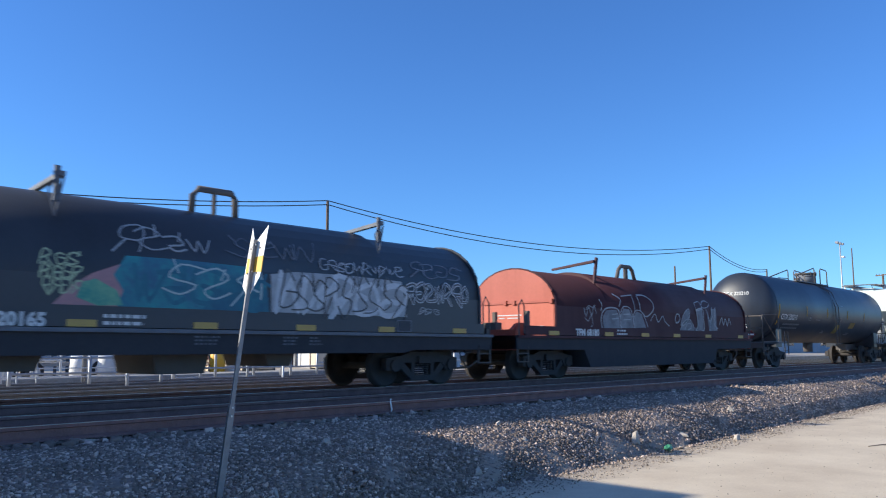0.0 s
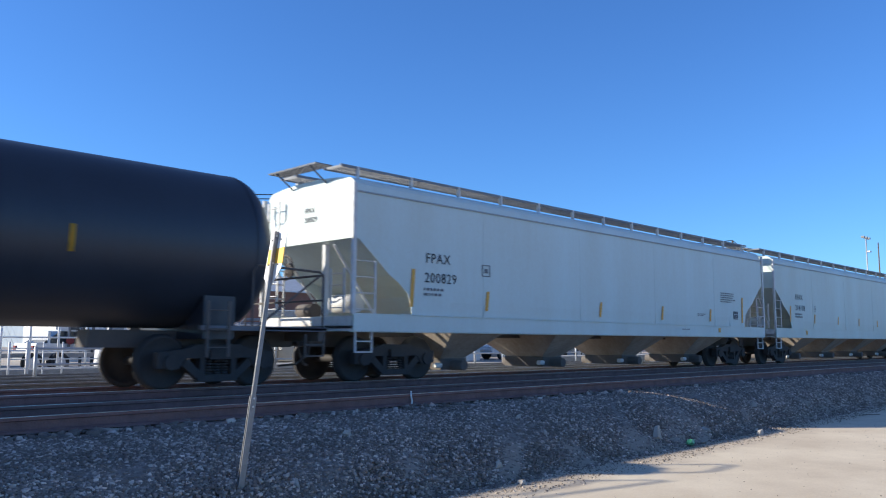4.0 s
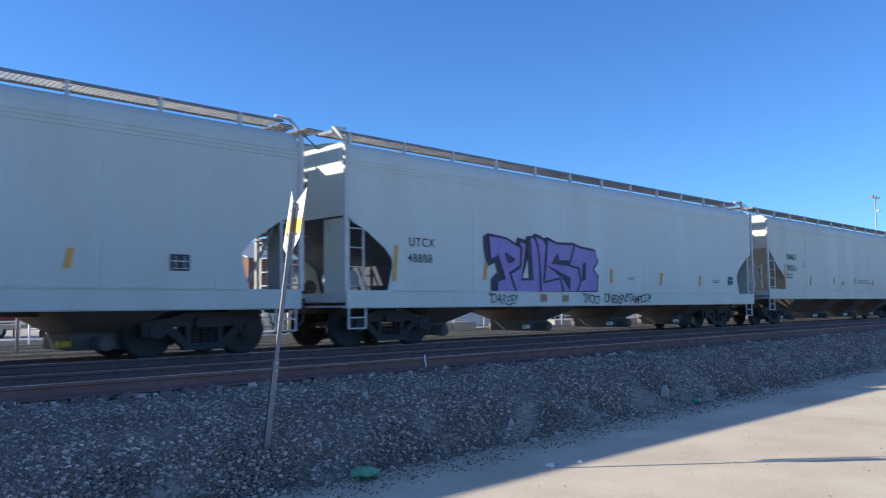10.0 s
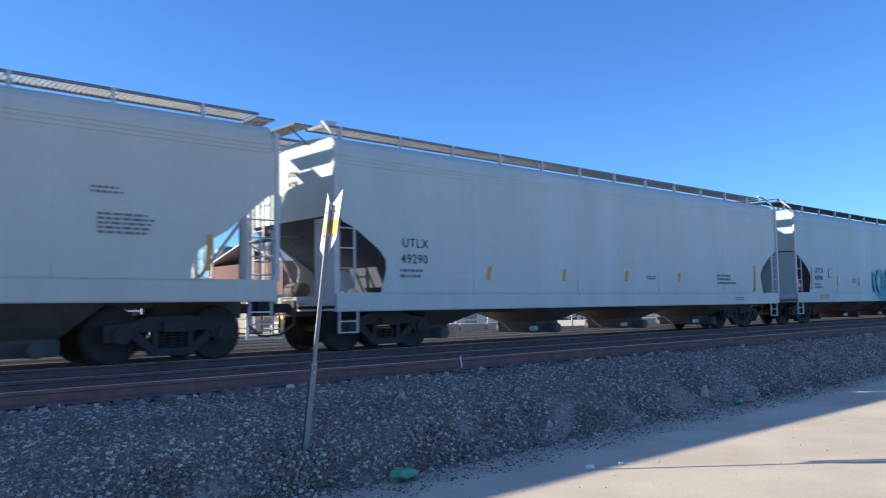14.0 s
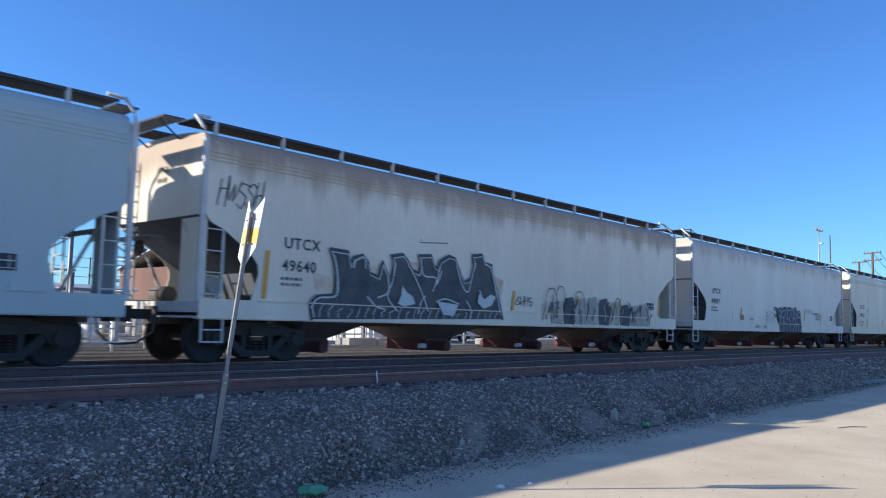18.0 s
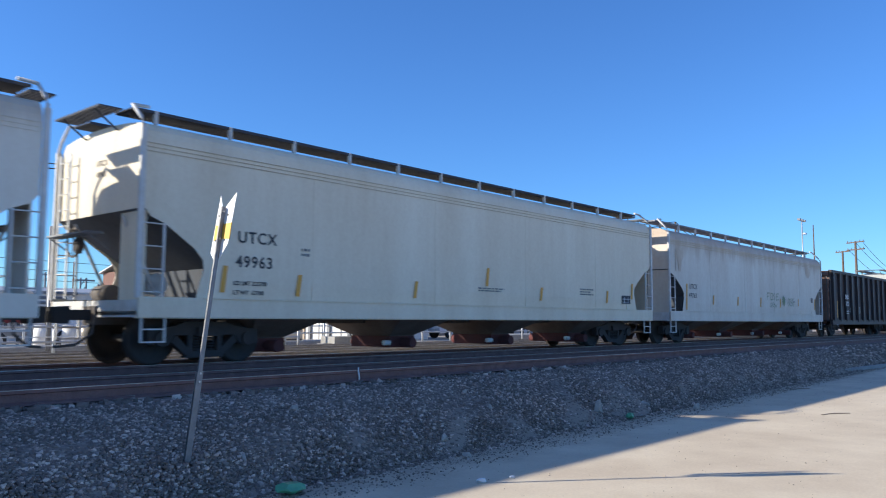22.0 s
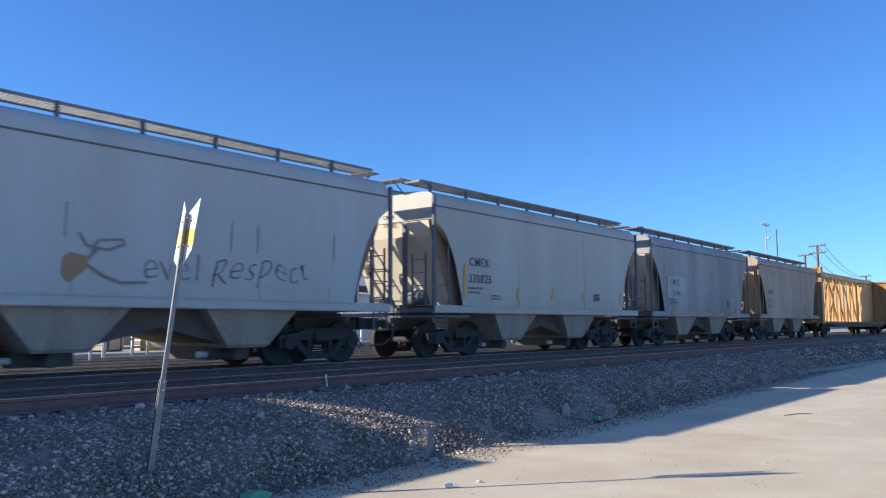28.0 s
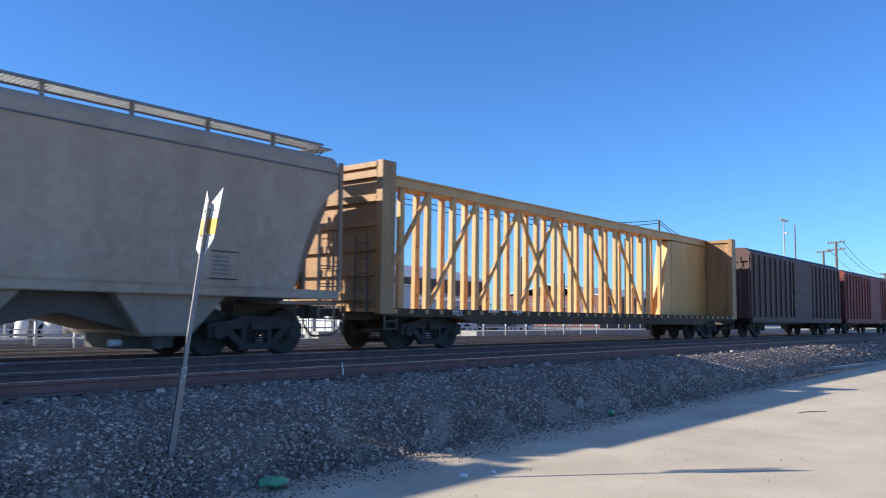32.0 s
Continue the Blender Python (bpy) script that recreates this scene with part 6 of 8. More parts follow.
# ---- box cars ----
for xa, xb, top, col, lab in ((-177.0, -161.2, 4.75, (0.085, 0.06, 0.05), "tall brown box car ahead of the coil cars"), (195.9, 211.6, 4.15, (0.085, 0.045, 0.04), "dark brown ribbed box car with a sliding door"), (213.0, 228.7, 4.05, (0.26, 0.055, 0.045), "faded red ribbed box car")):
    BOXM = paint("box_car_paint", col, 1.5 if col[0] < 0.2 else 0.6, amount=0.35, rough=0.65)
    c, L = car("box_car", lab, "box car", xa, xb)
    h = L / 2
    bm = loft(B(), [[(x, -1.5, 0.9), (x, -1.5, top - 0.2), (x, -1.2, top), (x, 1.2, top), (x, 1.5, top - 0.2), (x, 1.5, 0.9)] for x in (-h, h)])
    body = part("body", bm, BOXM, c, "steel box body")
    for s in (-1, 1):
        for k in range(20):
            x = -h + 0.4 + (L - 0.8) * k / 19
            if abs(x) > 1.75:
                part("rib", box(B(), x - 0.09, x + 0.09, min(s * 1.5, s * 1.57), max(s * 1.5, s * 1.57), 0.98, top - 0.3), BOXM, body)
        d = part("door", box(B(), -1.6, 1.6, min(s * 1.5, s * 1.58), max(s * 1.5, s * 1.58), 1.0, top - 0.35), BOXM, c, "sliding steel door")
        for k in range(5):
            part("door_rib", box(B(), -1.55, 1.55, min(s * 1.58, s * 1.61), max(s * 1.58, s * 1.61), 1.25 + k * 0.5, 1.35 + k * 0.5), BOXM, d)
        part("side_sill", box(B(), -h, h, min(s * 1.42, s * 1.55), max(s * 1.42, s * 1.55), 0.72, 0.98), BOXM, c)
        e = part("end_wall", box(B(), min(s * h, s * (h + 0.03)), max(s * h, s * (h + 0.03)), -1.45, 1.45, 0.95, top - 0.25), BOXM, c)
        for k in range(6):
            part("end_rib", box(B(), min(s * h, s * (h + 0.1)), max(s * h, s * (h + 0.1)), -1.4, 1.4, 1.1 + k * 0.48, 1.3 + k * 0.48), BOXM, e)
        end_ladder(c, s * (h + 0.16), -1.45, -1.05, 0.95, top - 0.4, 7, "under")
        truck(c, s * (h - 1.9))
        coupler(c, s * h, s, 0.7)
    part("center_sill", box(B(), -h, h, -0.2, 0.2, 0.6, 0.9), "under", c)

# ---- coil cars with arched hoods ----
COIL_K = paint("coil_black", (0.030, 0.034, 0.042), 1.7, amount=0.3, rough=0.45, tone=(1.0, 1.0, 1.0))
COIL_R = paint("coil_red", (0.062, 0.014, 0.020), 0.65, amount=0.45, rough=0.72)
# ends a much brighter red than the hood, the left lower sheet brightest
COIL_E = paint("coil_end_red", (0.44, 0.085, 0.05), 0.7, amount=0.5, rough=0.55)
COIL_P = paint("coil_end_bright_red", (0.56, 0.135, 0.085), 0.75, amount=0.45, rough=0.6)
MAT["trough_black"] = material("trough_black", (0.042, 0.044, 0.052), (0.062, 0.062, 0.068), 0.8, scale=2, fine=20, spec=0.15)
MAT["pale_yellow"] = material("pale_yellow", (0.56, 0.36, 0.09), (0.44, 0.29, 0.10), 0.6)
MAT["mural_pink"] = material("mural_pink", (0.50, 0.24, 0.24), (0.34, 0.20, 0.22), 0.65, scale=2.5, fine=20, amount=0.6)
MAT["mural_teal"] = material("mural_teal", (0.03, 0.30, 0.30), (0.04, 0.14, 0.22), 0.65, scale=1.6, fine=14, amount=0.7)
MAT["mural_blue"] = material("mural_blue", (0.02, 0.10, 0.17), (0.03, 0.19, 0.24), 0.65, scale=2.0, fine=14, amount=0.6)
MAT["mural_green"] = material("mural_green", (0.24, 0.46, 0.26), (0.05, 0.28, 0.22), 0.65, scale=3, fine=20, amount=0.6)
MAT["mural_grey"] = material("mural_grey", (0.25, 0.26, 0.28), (0.12, 0.12, 0.14), 0.65, scale=2.5, fine=18, amount=0.6)
MAT["spray_white"] = material("spray_white", (0.62, 0.63, 0.64), (0.42, 0.44, 0.46), 0.7, scale=5, fine=30)
MAT["spray_lime"] = material("spray_lime", (0.44, 0.50, 0.30), (0.34, 0.42, 0.28), 0.7, scale=5, fine=30)


def wrap(ob, top, out=0.006):
    """Bend flat paint round the arched hood."""
    for v in ob.data.vertices:
        k = max(min((v.co.z - 1.96) / (top - 1.96), 0.995), 0)
        v.co.y = -1.452 * math.sqrt(1 - k * k) - out + (v.co.y + 1.462) * 0.5
    return ob


def patch(c, pts, mat, top, out, label, name="graffiti_patch"):
    """A filled field of paint on the hood, cut in bands so that it follows the curve."""
    bm = B()
    bm.faces.new([bm.verts.new((x, -1.462, z)) for x, z in pts])
    for k in range(4):
        bmesh.ops.bisect_plane(bm, geom=list(bm.verts) + list(bm.edges) + list(bm.faces), plane_co=(0, 0, 2.0 + 0.14 * k), plane_no=(0, 0, 1))
    return wrap(part(name, bm, mat, c, label), top, out)


def letters(c, o, x, z, w, h, n, seed, mat, width, top, out, label, name="tag"):
    """Hand-sprayed strokes in a row: hooks, stems and bowls thrown down fast, no legible sign."""
    r = random.Random(seed)
    for i in range(n):
        bm = B()
        a0, ww = x + w * i / n, w / n * r.uniform(0.95, 1.25)
        z0, hh = z + r.uniform(-0.05, 0.05) * h, h * r.uniform(0.85, 1.1)
        kind = r.randrange(4)
        if kind == 0:
            sets = [[(0.0, 0.9), (0.15, 0.1), (0.5, 0.75), (0.62, 0.05), (1.0, 0.95)]]
        elif kind == 1:
            sets = [[(0.05, 0.0), (0.1, 1.0), (0.7, 0.95), (0.75, 0.6), (0.15, 0.45)], [(0.45, 0.5), (1.0, -0.08)]]
        elif kind == 2:
            sets = [[(0.9, 0.9), (0.35, 1.0), (0.1, 0.6), (0.3, 0.1), (0.85, 0.05), (0.95, 0.45), (0.5, 0.5)]]
        else:
            sets = [[(0.0, 0.15), (0.55, 0.0), (0.85, 0.35), (0.2, 0.6), (0.5, 1.0), (1.0, 0.85)], [(0.2, 1.1), (0.3, 0.7)]]
        for q, pts in enumerate(sets):
            pts = [(u + r.uniform(-0.14, 0.14), v + r.uniform(-0.12, 0.12)) for u, v in pts]
            if r.random() < 0.5:
                pts = [(1 - u, v) for u, v in pts]
            ribbon(bm, [(o(a0 + ww * u + 0.12 * hh * v), z0 + hh * v) for u, v in flow(pts, 3)], width * r.uniform(0.8, 1.2), -1.462 - 0.0006 * (i + q))
        wrap(part(name, bm, mat, c, label), top, out)


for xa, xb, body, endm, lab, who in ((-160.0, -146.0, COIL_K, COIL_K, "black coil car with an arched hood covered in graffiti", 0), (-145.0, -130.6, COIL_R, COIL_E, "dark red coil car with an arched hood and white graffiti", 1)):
    c, L = car("coil_car", lab, "coil car", xa, xb)
    h = L / 2
    o = at_left(c, L)
    hx0, hx1 = (-h + 0.7, h - 0.38) if who == 0 else (-h + 1.72, h - 0.42)
    top = 3.42 if who == 0 else 3.12
    m0, m1 = (hx0 + 0.02, o(10.68)) if who == 0 else (o(4.3), o(11.55))

    def arch(g, crown):
        b = crown - 1.96
        return [(-1.45 - g, 1.17), (-1.45 - g, 1.9)] + [(math.copysign((1.45 + g) * abs(math.cos(a / 16 * math.pi)) ** 1.0, a - 8), 1.96 + (b + g) * math.sin(a / 16 * math.pi)) for a in range(17)] + [(1.45 + g, 1.9), (1.45 + g, 1.17)]
    arc = arch(0.0, top - 0.10)
    hood = part("hood", loft(B(), [[(x, y, z) for y, z in arc] for x in (hx0, hx1)], True, True), body, c, "arched steel coil hood")
    for f in hood.data.polygons:
        f.use_smooth = abs(f.normal.x) < 0.5 and f.normal.z > 0.02
    raised = part("hood_cover", loft(B(), [[(x, y, z) for y, z in arch(-0.004, top)] for x in (m0, m1)], True, True), body, c, "raised middle cover of the hood")
    for f in raised.data.polygons:
        f.use_smooth = abs(f.normal.x) < 0.5 and f.normal.z > 0.02
    for s, x in ((-1, hx0), (1, hx1)):
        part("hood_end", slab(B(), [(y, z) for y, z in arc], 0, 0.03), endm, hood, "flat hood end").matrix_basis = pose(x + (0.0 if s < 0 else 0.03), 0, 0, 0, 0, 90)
        part("hood_rim", tube(B(), [(x, y * 1.01, z + 0.01) for y, z in arc], 0.035, 6), body, hood)
        bm = box(B(), x - 0.06, x + 0.06, -1.4, 1.4, 2.05, 2.11)
        for q in (-1.36, -0.1, 0.2, 1.36):
            box(bm, x - 0.09, x + 0.09, q - 0.05, q + 0.05, 2.02, 2.14)
        part("end_stiffener", bm, endm, hood, "bar across the hood end")
        if who == 1 and s < 0:
            part("lower_end_sheet", box(B(), x - 0.037, x - 0.031, -1.42, 1.42, 1.19, 2.02), COIL_P, hood, "brighter red lower sheet")
            bm = B()
            for q0, q1, z in ((-0.35, 0.5, 1.72), (-0.3, 0.15, 1.64), (0.25, 0.45, 1.64), (-1.1, -0.55, 1.40), (-1.05, -0.5, 1.34), (-1.1, -0.6, 1.28)):
                box(bm, x - 0.041, x - 0.038, q0, q1, z, z + 0.03)
            tagged(part("small_print", bm, "spray_white", hood), kind="stuff")
    if who == 0:
        low = [(-h, 0.80), (-h + 2.6, 0.80), (-h + 2.9, 0.74), (h - 2.9, 0.74), (h - 2.6, 0.80), (h, 0.80)]
    else:
        low = [(-h, 0.80), (-h + 3.0, 0.78), (-h + 3.3, 0.30), (h - 3.3, 0.30), (h - 3.0, 0.78), (h, 0.80)]
    part("side_frame", slab(B(), low + [(h, 1.15), (-h, 1.15)], -1.5, 1.5), "trough_black", c, "deep dark underframe trough")
    if who == 0:
        for x0, x1, z in ((5.85, 6.75, 0.40), (8.1, 8.6, 0.5), (3.4, 3.9, 0.5)):
            part("brake_box", slab(B(), [(o(x0), z), (o(x1), z), (o(x1 + 0.1), 0.75), (o(x0 - 0.1), 0.75)], -0.9, 0.6), "under", c)
    part("sill_edge", box(B(), -h, h, -1.56, -1.5, 1.09, 1.155), "grating" if who == 0 else body, c, "sill edge")
    part("side_rail", box(B(), -h + 0.3, h - 0.3, -1.53, -1.47, 1.17, 1.40), body, c)
    # lifting yoke: a flat arch on three legs
    x0, x1 = (6.73, 7.68) if who == 0 else (6.95, 7.95)
    zb, zt = (3.30, 3.85) if who == 0 else (3.0, 3.50)
    for q in (-0.25,):
        bm = B()
        if who == 0:
            ring = [(o(x0), q, zb), (o(x0 + 0.02), q, zt - 0.14), (o(x0 + 0.14), q, zt), (o(x1 - 0.1), q, zt), (o(x1 - 0.02), q, zt - 0.12), (o(x1), q, zb)]
            legs = ((x0 + x1) / 2,)
        else:
            ring = [(o(x0 - 0.10), q, zb), (o(x0 + 0.06), q, zt - 0.12), (o(x0 + 0.22), q, zt), (o(x1 - 0.22), q, zt), (o(x1 - 0.06), q, zt - 0.12), (o(x1 + 0.10), q, zb)]
            legs = ((x0 + x1) / 2 - 0.05, (x0 + x1) / 2 + 0.05)
        tube(bm, ring, 0.065, 8)
        for lx in legs:
            tube(bm, [(o(lx), q, zb), (o(lx), q, zt)], 0.05, 6)
        part("lifting_loop", bm, "under", c, "black lifting yoke on the hood")
    for x, zt in (((3.94, 3.66), (10.62, 3.64)) if who == 0 else ((4.30, 3.50), (11.60, 3.45))):
        z0 = zt - (0.80 if who == 0 else 0.85)
        yy = -1.22 if who == 0 else -1.0
        bm = B()
        if who == 0:
            box(bm, o(x) - 0.04, o(x) + 0.05, yy + 0.02, yy + 0.06, z0 + 0.25, zt)
            for a, b in (((-0.02, 0.0), (0.10, 0.62)), ((-0.02, 0.0), (-0.13, 0.40)), ((-0.13, 0.40), (0.04, 0.72)), ((0.10, 0.62), (0.02, 0.35)), ((0.02, 0.35), (-0.06, 0.7))):
                tube(bm, [(o(x + a[0]), yy, z0 + a[1]), (o(x + b[0]), yy, z0 + b[1])], 0.016, 5)
            part("guide_post", bm, "grating", c, "folded steel guide post")
        else:
            slab(bm, [(o(x) - 0.05, z0), (o(x) + 0.05, z0), (o(x) + 0.24, zt), (o(x) + 0.12, zt)], yy - 0.05, yy)
            part("guide_post", bm, body, c, "slanted guide post")
        bm = slab(B(), [(yy, zt - 0.16), (0.5, zt - 0.30), (0.5, zt - 0.24), (yy, zt - 0.08)], -0.05, 0.05)
        bm.transform(Matrix.Translation((o(x) + 0.07, 0, 0)) @ Matrix.Rotation(radians(90), 4, "Z"))
        part("guide_arm", bm, body if who else "grating", c, "cross bar of the guide posts")
    for s in (-1, 1):
        xe = s * h
        truck(c, s * (h - 1.9))
        coupler(c, xe, s, 0.75)
        bm = box(B(), min(xe, xe - s * 1.3), max(xe, xe - s * 1.3), -1.45, 1.45, 0.96, 1.02)
        box(bm, min(xe, xe - s * 0.12), max(xe, xe - s * 0.12), -1.45, 1.45, 0.78, 1.30)
        part("end_platform", bm, endm, c, "end platform")
        for q in (-1.1, 0.0, 1.1):
            part("end_stake", box(B(), xe - s * 0.95 - 0.05, xe - s * 0.95 + 0.05, q - 0.05, q + 0.05, 1.0, 1.80), "under", c)
        for q in (-0.8, 0.8):
            part("end_bracket", slab(B(), [(xe - s * 0.15, 1.0), (xe - s * 1.2, 1.0), (xe - s * 1.2, 1.5), (xe - s * 0.9, 1.5)][::-int(s)], q - 0.06, q + 0.06), endm, c)
        stirrup(c, xe - s * 0.25, -1.48, 0.9, "under")
        bm = tube(B(), [(xe - s * 0.08, -1.5, 1.15), (xe - s * 0.08, -1.5, 1.9), (xe - s * 0.2, -1.5, 2.05), (xe - s * 0.3, -1.5, 1.9), (xe - s * 0.3, -1.5, 1.2)], 0.018, 6)
        part("grab_iron", bm, "under", c, "bent grab iron")
        bm = box(B(), xe - s * 0.5 - 0.13, xe - s * 0.5 + 0.13, -0.5, -0.1, 1.02, 1.5)
        part("end_box", bm, "under", c)
    xs = (4.07, 6.15, 8.26, 10.33, 12.6) if who == 0 else (1.31, 4.02, 6.10, 8.15, 10.45, 13.15)
    for k, x in enumerate(xs):
        plate(c, o(x), o(x + 0.45), 1.17, 1.28, "pale_yellow", -1.535, "reflector_stripe", 0, "yellow reflector patch")
    if who == 0:
        mark(c, "20165", o(3.1), 1.175, 0.27, "white_ink", -1.54, 0.012, label="white car number")
        small_print(c, o(4.62), 1.37, 0.85, 0.22, 2, "white_ink", -1.535)
        plate(c, o(10.86), o(11.28), 1.18, 1.43, "grating", -1.535, "stencil_panel", label="grey stencil frame")
        plate(c, o(10.89), o(11.25), 1.20, 1.41, "ink", -1.540, "stencil_panel")
        for x, w in ((6.2, 0.5), (8.0, 0.4), (8.6, 0.3)):
            small_print(c, o(x), 1.05, w, 0.18, 3, "grating", -1.505)
        T = top
        patch(c, [(o(a), b) for a, b in ((3.88, 1.50), (5.0, 1.50), (5.02, 2.22), (4.75, 2.12), (4.45, 2.0), (4.15, 1.80))], "mural_pink", T, 0.004, "faded pink field of the mural")
        patch(c, [(o(a), b) for a, b in ((4.85, 1.50), (7.68, 1.50), (7.62, 2.05), (7.2, 2.30), (6.0, 2.33), (4.98, 2.32), (4.78, 2.0), (4.95, 1.75))], "mural_teal", T, 0.006, "teal field of the mural")
        patch(c, [(o(a), b) for a, b in ((4.22, 1.62), (4.55, 1.50), (4.95, 1.52), (4.85, 1.75), (4.5, 1.92), (4.3, 1.85))], "mural_green", T, 0.008, "pale green blob of the mural")
        patch(c, [(o(a), b) for a, b in ((6.35, 1.50), (7.70, 1.50), (7.65, 1.9), (7.3, 2.15), (6.8, 2.05), (6.55, 1.8))], "mural_blue", T, 0.008, "dark blue field of the mural")
        patch(c, [(o(a), b) for a, b in ((7.75, 1.50), (11.22, 1.50), (11.08, 2.26), (9.6, 2.30), (8.3, 2.28), (7.72, 2.20))], "graf_white", T, 0.006, "pale grey rolled paint field")
        letters(c, o, 7.8, 1.53, 3.3, 0.70, 5, 5, "spray_white", 0.11, T, 0.010, "thick white letter strokes", "graffiti")
        letters(c, o, 7.85, 1.52, 3.25, 0.72, 9, 6, "graf_smoke", 0.030, T, 0.014, "thin dark letter outlines", "graffiti_line")
        letters(c, o, 5.0, 1.56, 2.6, 0.66, 5, 8, "mural_blue", 0.07, T, 0.011, "dark strokes in the mural", "graffiti_line")
        letters(c, o, 5.6, 1.7, 1.9, 0.5, 3, 11, "graf_pale", 0.03, T, 0.013, "pale strokes in the mural", "graffiti_line")
        letters(c, o, 3.66, 1.66, 0.62, 0.22, 4, 12, "spray_lime", 0.028, T, 0.006, "lime sprayed tag")
        letters(c, o, 3.66, 1.88, 0.62, 0.22, 4, 13, "spray_lime", 0.028, T, 0.006, "lime sprayed tag")
        letters(c, o, 3.66, 2.10, 0.58, 0.20, 3, 14, "spray_lime", 0.028, T, 0.006, "lime sprayed tag")
        letters(c, o, 4.75, 2.45, 1.8, 0.38, 4, 15, "graf_white", 0.028, T, 0.006, "thin white sprayed tag")
        letters(c, o, 6.9, 2.50, 1.9, 0.36, 4, 16, "mural_grey", 0.022, T, 0.006, "thin faded sprayed tag")
        letters(c, o, 8.85, 2.36, 2.3, 0.22, 10, 17, "graf_white", 0.024, T, 0.006, "small white sprayed tag")
        letters(c, o, 11.15, 1.84, 2.05, 0.40, 7, 18, "spray_white", 0.075, T, 0.006, "white outlined tag")
        letters(c, o, 11.15, 1.84, 2.05, 0.40, 7, 18, "graf_black", 0.034, T, 0.010, "dark core of the outlined tag", "graffiti_line")
        letters(c, o, 11.35, 2.40, 1.7, 0.36, 4, 19, "mural_grey", 0.024, T, 0.006, "thin faded sprayed tag")
        letters(c, o, 11.6, 1.58, 0.6, 0.12, 3, 20, "graf_white", 0.02, T, 0.006, "small white tag")
    else:
        mark(c, "TFM 68180", o(2.55), 1.175, 0.25, "white_ink", -1.54, 0.012, label="white reporting mark and number")
        small_print(c, o(4.68), 1.36, 0.75, 0.2, 2, "white_ink", -1.535)
        T = top
        for k, pts in enumerate([((4.09, 1.38), (4.04, 1.71), (4.25, 1.91), (4.79, 1.95), (4.96, 1.75), (4.99, 1.4)), ((5.07, 1.41), (5.04, 1.79), (5.19, 2.0), (5.53, 1.99), (5.71, 1.75), (5.72, 1.43)), ((5.82, 1.43), (5.81, 1.79), (5.96, 1.94), (6.28, 1.87), (6.52, 1.45)), ((8.81, 1.59), (8.97, 1.86), (9.25, 2.07), (9.47, 2.09), (9.45, 1.86), (9.2, 1.65), (8.92, 1.55)), ((8.72, 1.35), (8.92, 1.58), (9.19, 1.75), (9.49, 1.74), (9.73, 1.56), (9.82, 1.39)), ((9.98, 2.11), (10.47, 2.17), (10.51, 1.43), (9.9, 1.41), (10.05, 1.58)), ((10.8, 2.07), (11.01, 1.79), (11.18, 2.18), (11.55, 2.21), (11.54, 1.43), (10.94, 1.41))]):
            patch(c, [(o(a), b) for a, b in pts], "mural_grey", T, 0.005, "grey filled graffiti letter", "graffiti")
        for k, pts in enumerate([((4.01, 1.37), (3.96, 1.7), (4.21, 1.96), (4.83, 1.98), (4.99, 1.75), (5.02, 1.41)), ((5.05, 1.41), (5.02, 1.81), (5.19, 2.04), (5.54, 2.03), (5.73, 1.78), (5.74, 1.43)), ((5.8, 1.43), (5.78, 1.81), (5.96, 1.97), (6.33, 1.89), (6.64, 1.46)), ((6.22, 2.45), (6.69, 2.45), (7.03, 2.26), (6.99, 2.0), (6.56, 1.79), (6.28, 1.92)), ((5.22, 2.37), (5.91, 2.44)), ((5.86, 2.43), (5.86, 1.97)), ((6.18, 2.42), (6.19, 1.96)), ((4.56, 1.8), (4.87, 1.83)), ((4.55, 1.67), (4.89, 1.7)), ((5.2, 1.82), (5.53, 1.84)), ((5.2, 1.66), (5.58, 1.68)), ((6.8, 1.66), (7.09, 1.89), (7.29, 1.64), (7.59, 1.84), (7.75, 1.66), (8.01, 1.53)), ((4.77, 2.41), (5.1, 2.27), (4.95, 2.06)), ((3.91, 2.21), (4.02, 2.06), (3.94, 1.9)), ((8.81, 1.59), (8.97, 1.86), (9.25, 2.07), (9.47, 2.11), (9.45, 1.86), (9.2, 1.65), (8.92, 1.55), (8.81, 1.59)), ((8.44, 1.76), (8.52, 1.91), (8.69, 1.92), (8.75, 1.78), (8.63, 1.66), (8.47, 1.65), (8.44, 1.76)), ((8.72, 1.34), (8.91, 1.6), (9.19, 1.76), (9.49, 1.76), (9.73, 1.56), (9.83, 1.37), (8.72, 1.34)), ((9.1, 1.44), (9.27, 1.62), (9.5, 1.63), (9.54, 1.5), (9.32, 1.43)), ((9.98, 2.11), (10.47, 2.17), (10.51, 1.8), (10.51, 1.43), (9.9, 1.41), (10.06, 1.58), (9.98, 2.11)), ((9.98, 2.35), (10.39, 2.41), (10.41, 2.17), (9.99, 2.11), (9.98, 2.35)), ((10.46, 2.29), (10.67, 2.43), (10.98, 2.46), (11.11, 2.34), (10.81, 2.22), (10.51, 2.21), (10.46, 2.29)), ((10.77, 2.15), (11.02, 1.73), (11.22, 2.23)), ((10.94, 1.41), (11.24, 1.93), (11.54, 1.43)), ((11.55, 2.25), (11.29, 1.72), (11.63, 1.48)), ((11.77, 1.66), (11.96, 1.89), (12.1, 1.65), (12.26, 1.86), (12.42, 1.62), (12.57, 1.88), (12.72, 1.66))]):
            bm = B()
            ribbon(bm, [(o(a), b) for a, b in flow(pts, 4)], 0.030 if k % 3 else 0.042, -1.462 - 0.0006 * k)
            wrap(part("graffiti_line", bm, "graf_white", c, "pale sprayed outline"), T, 0.009)
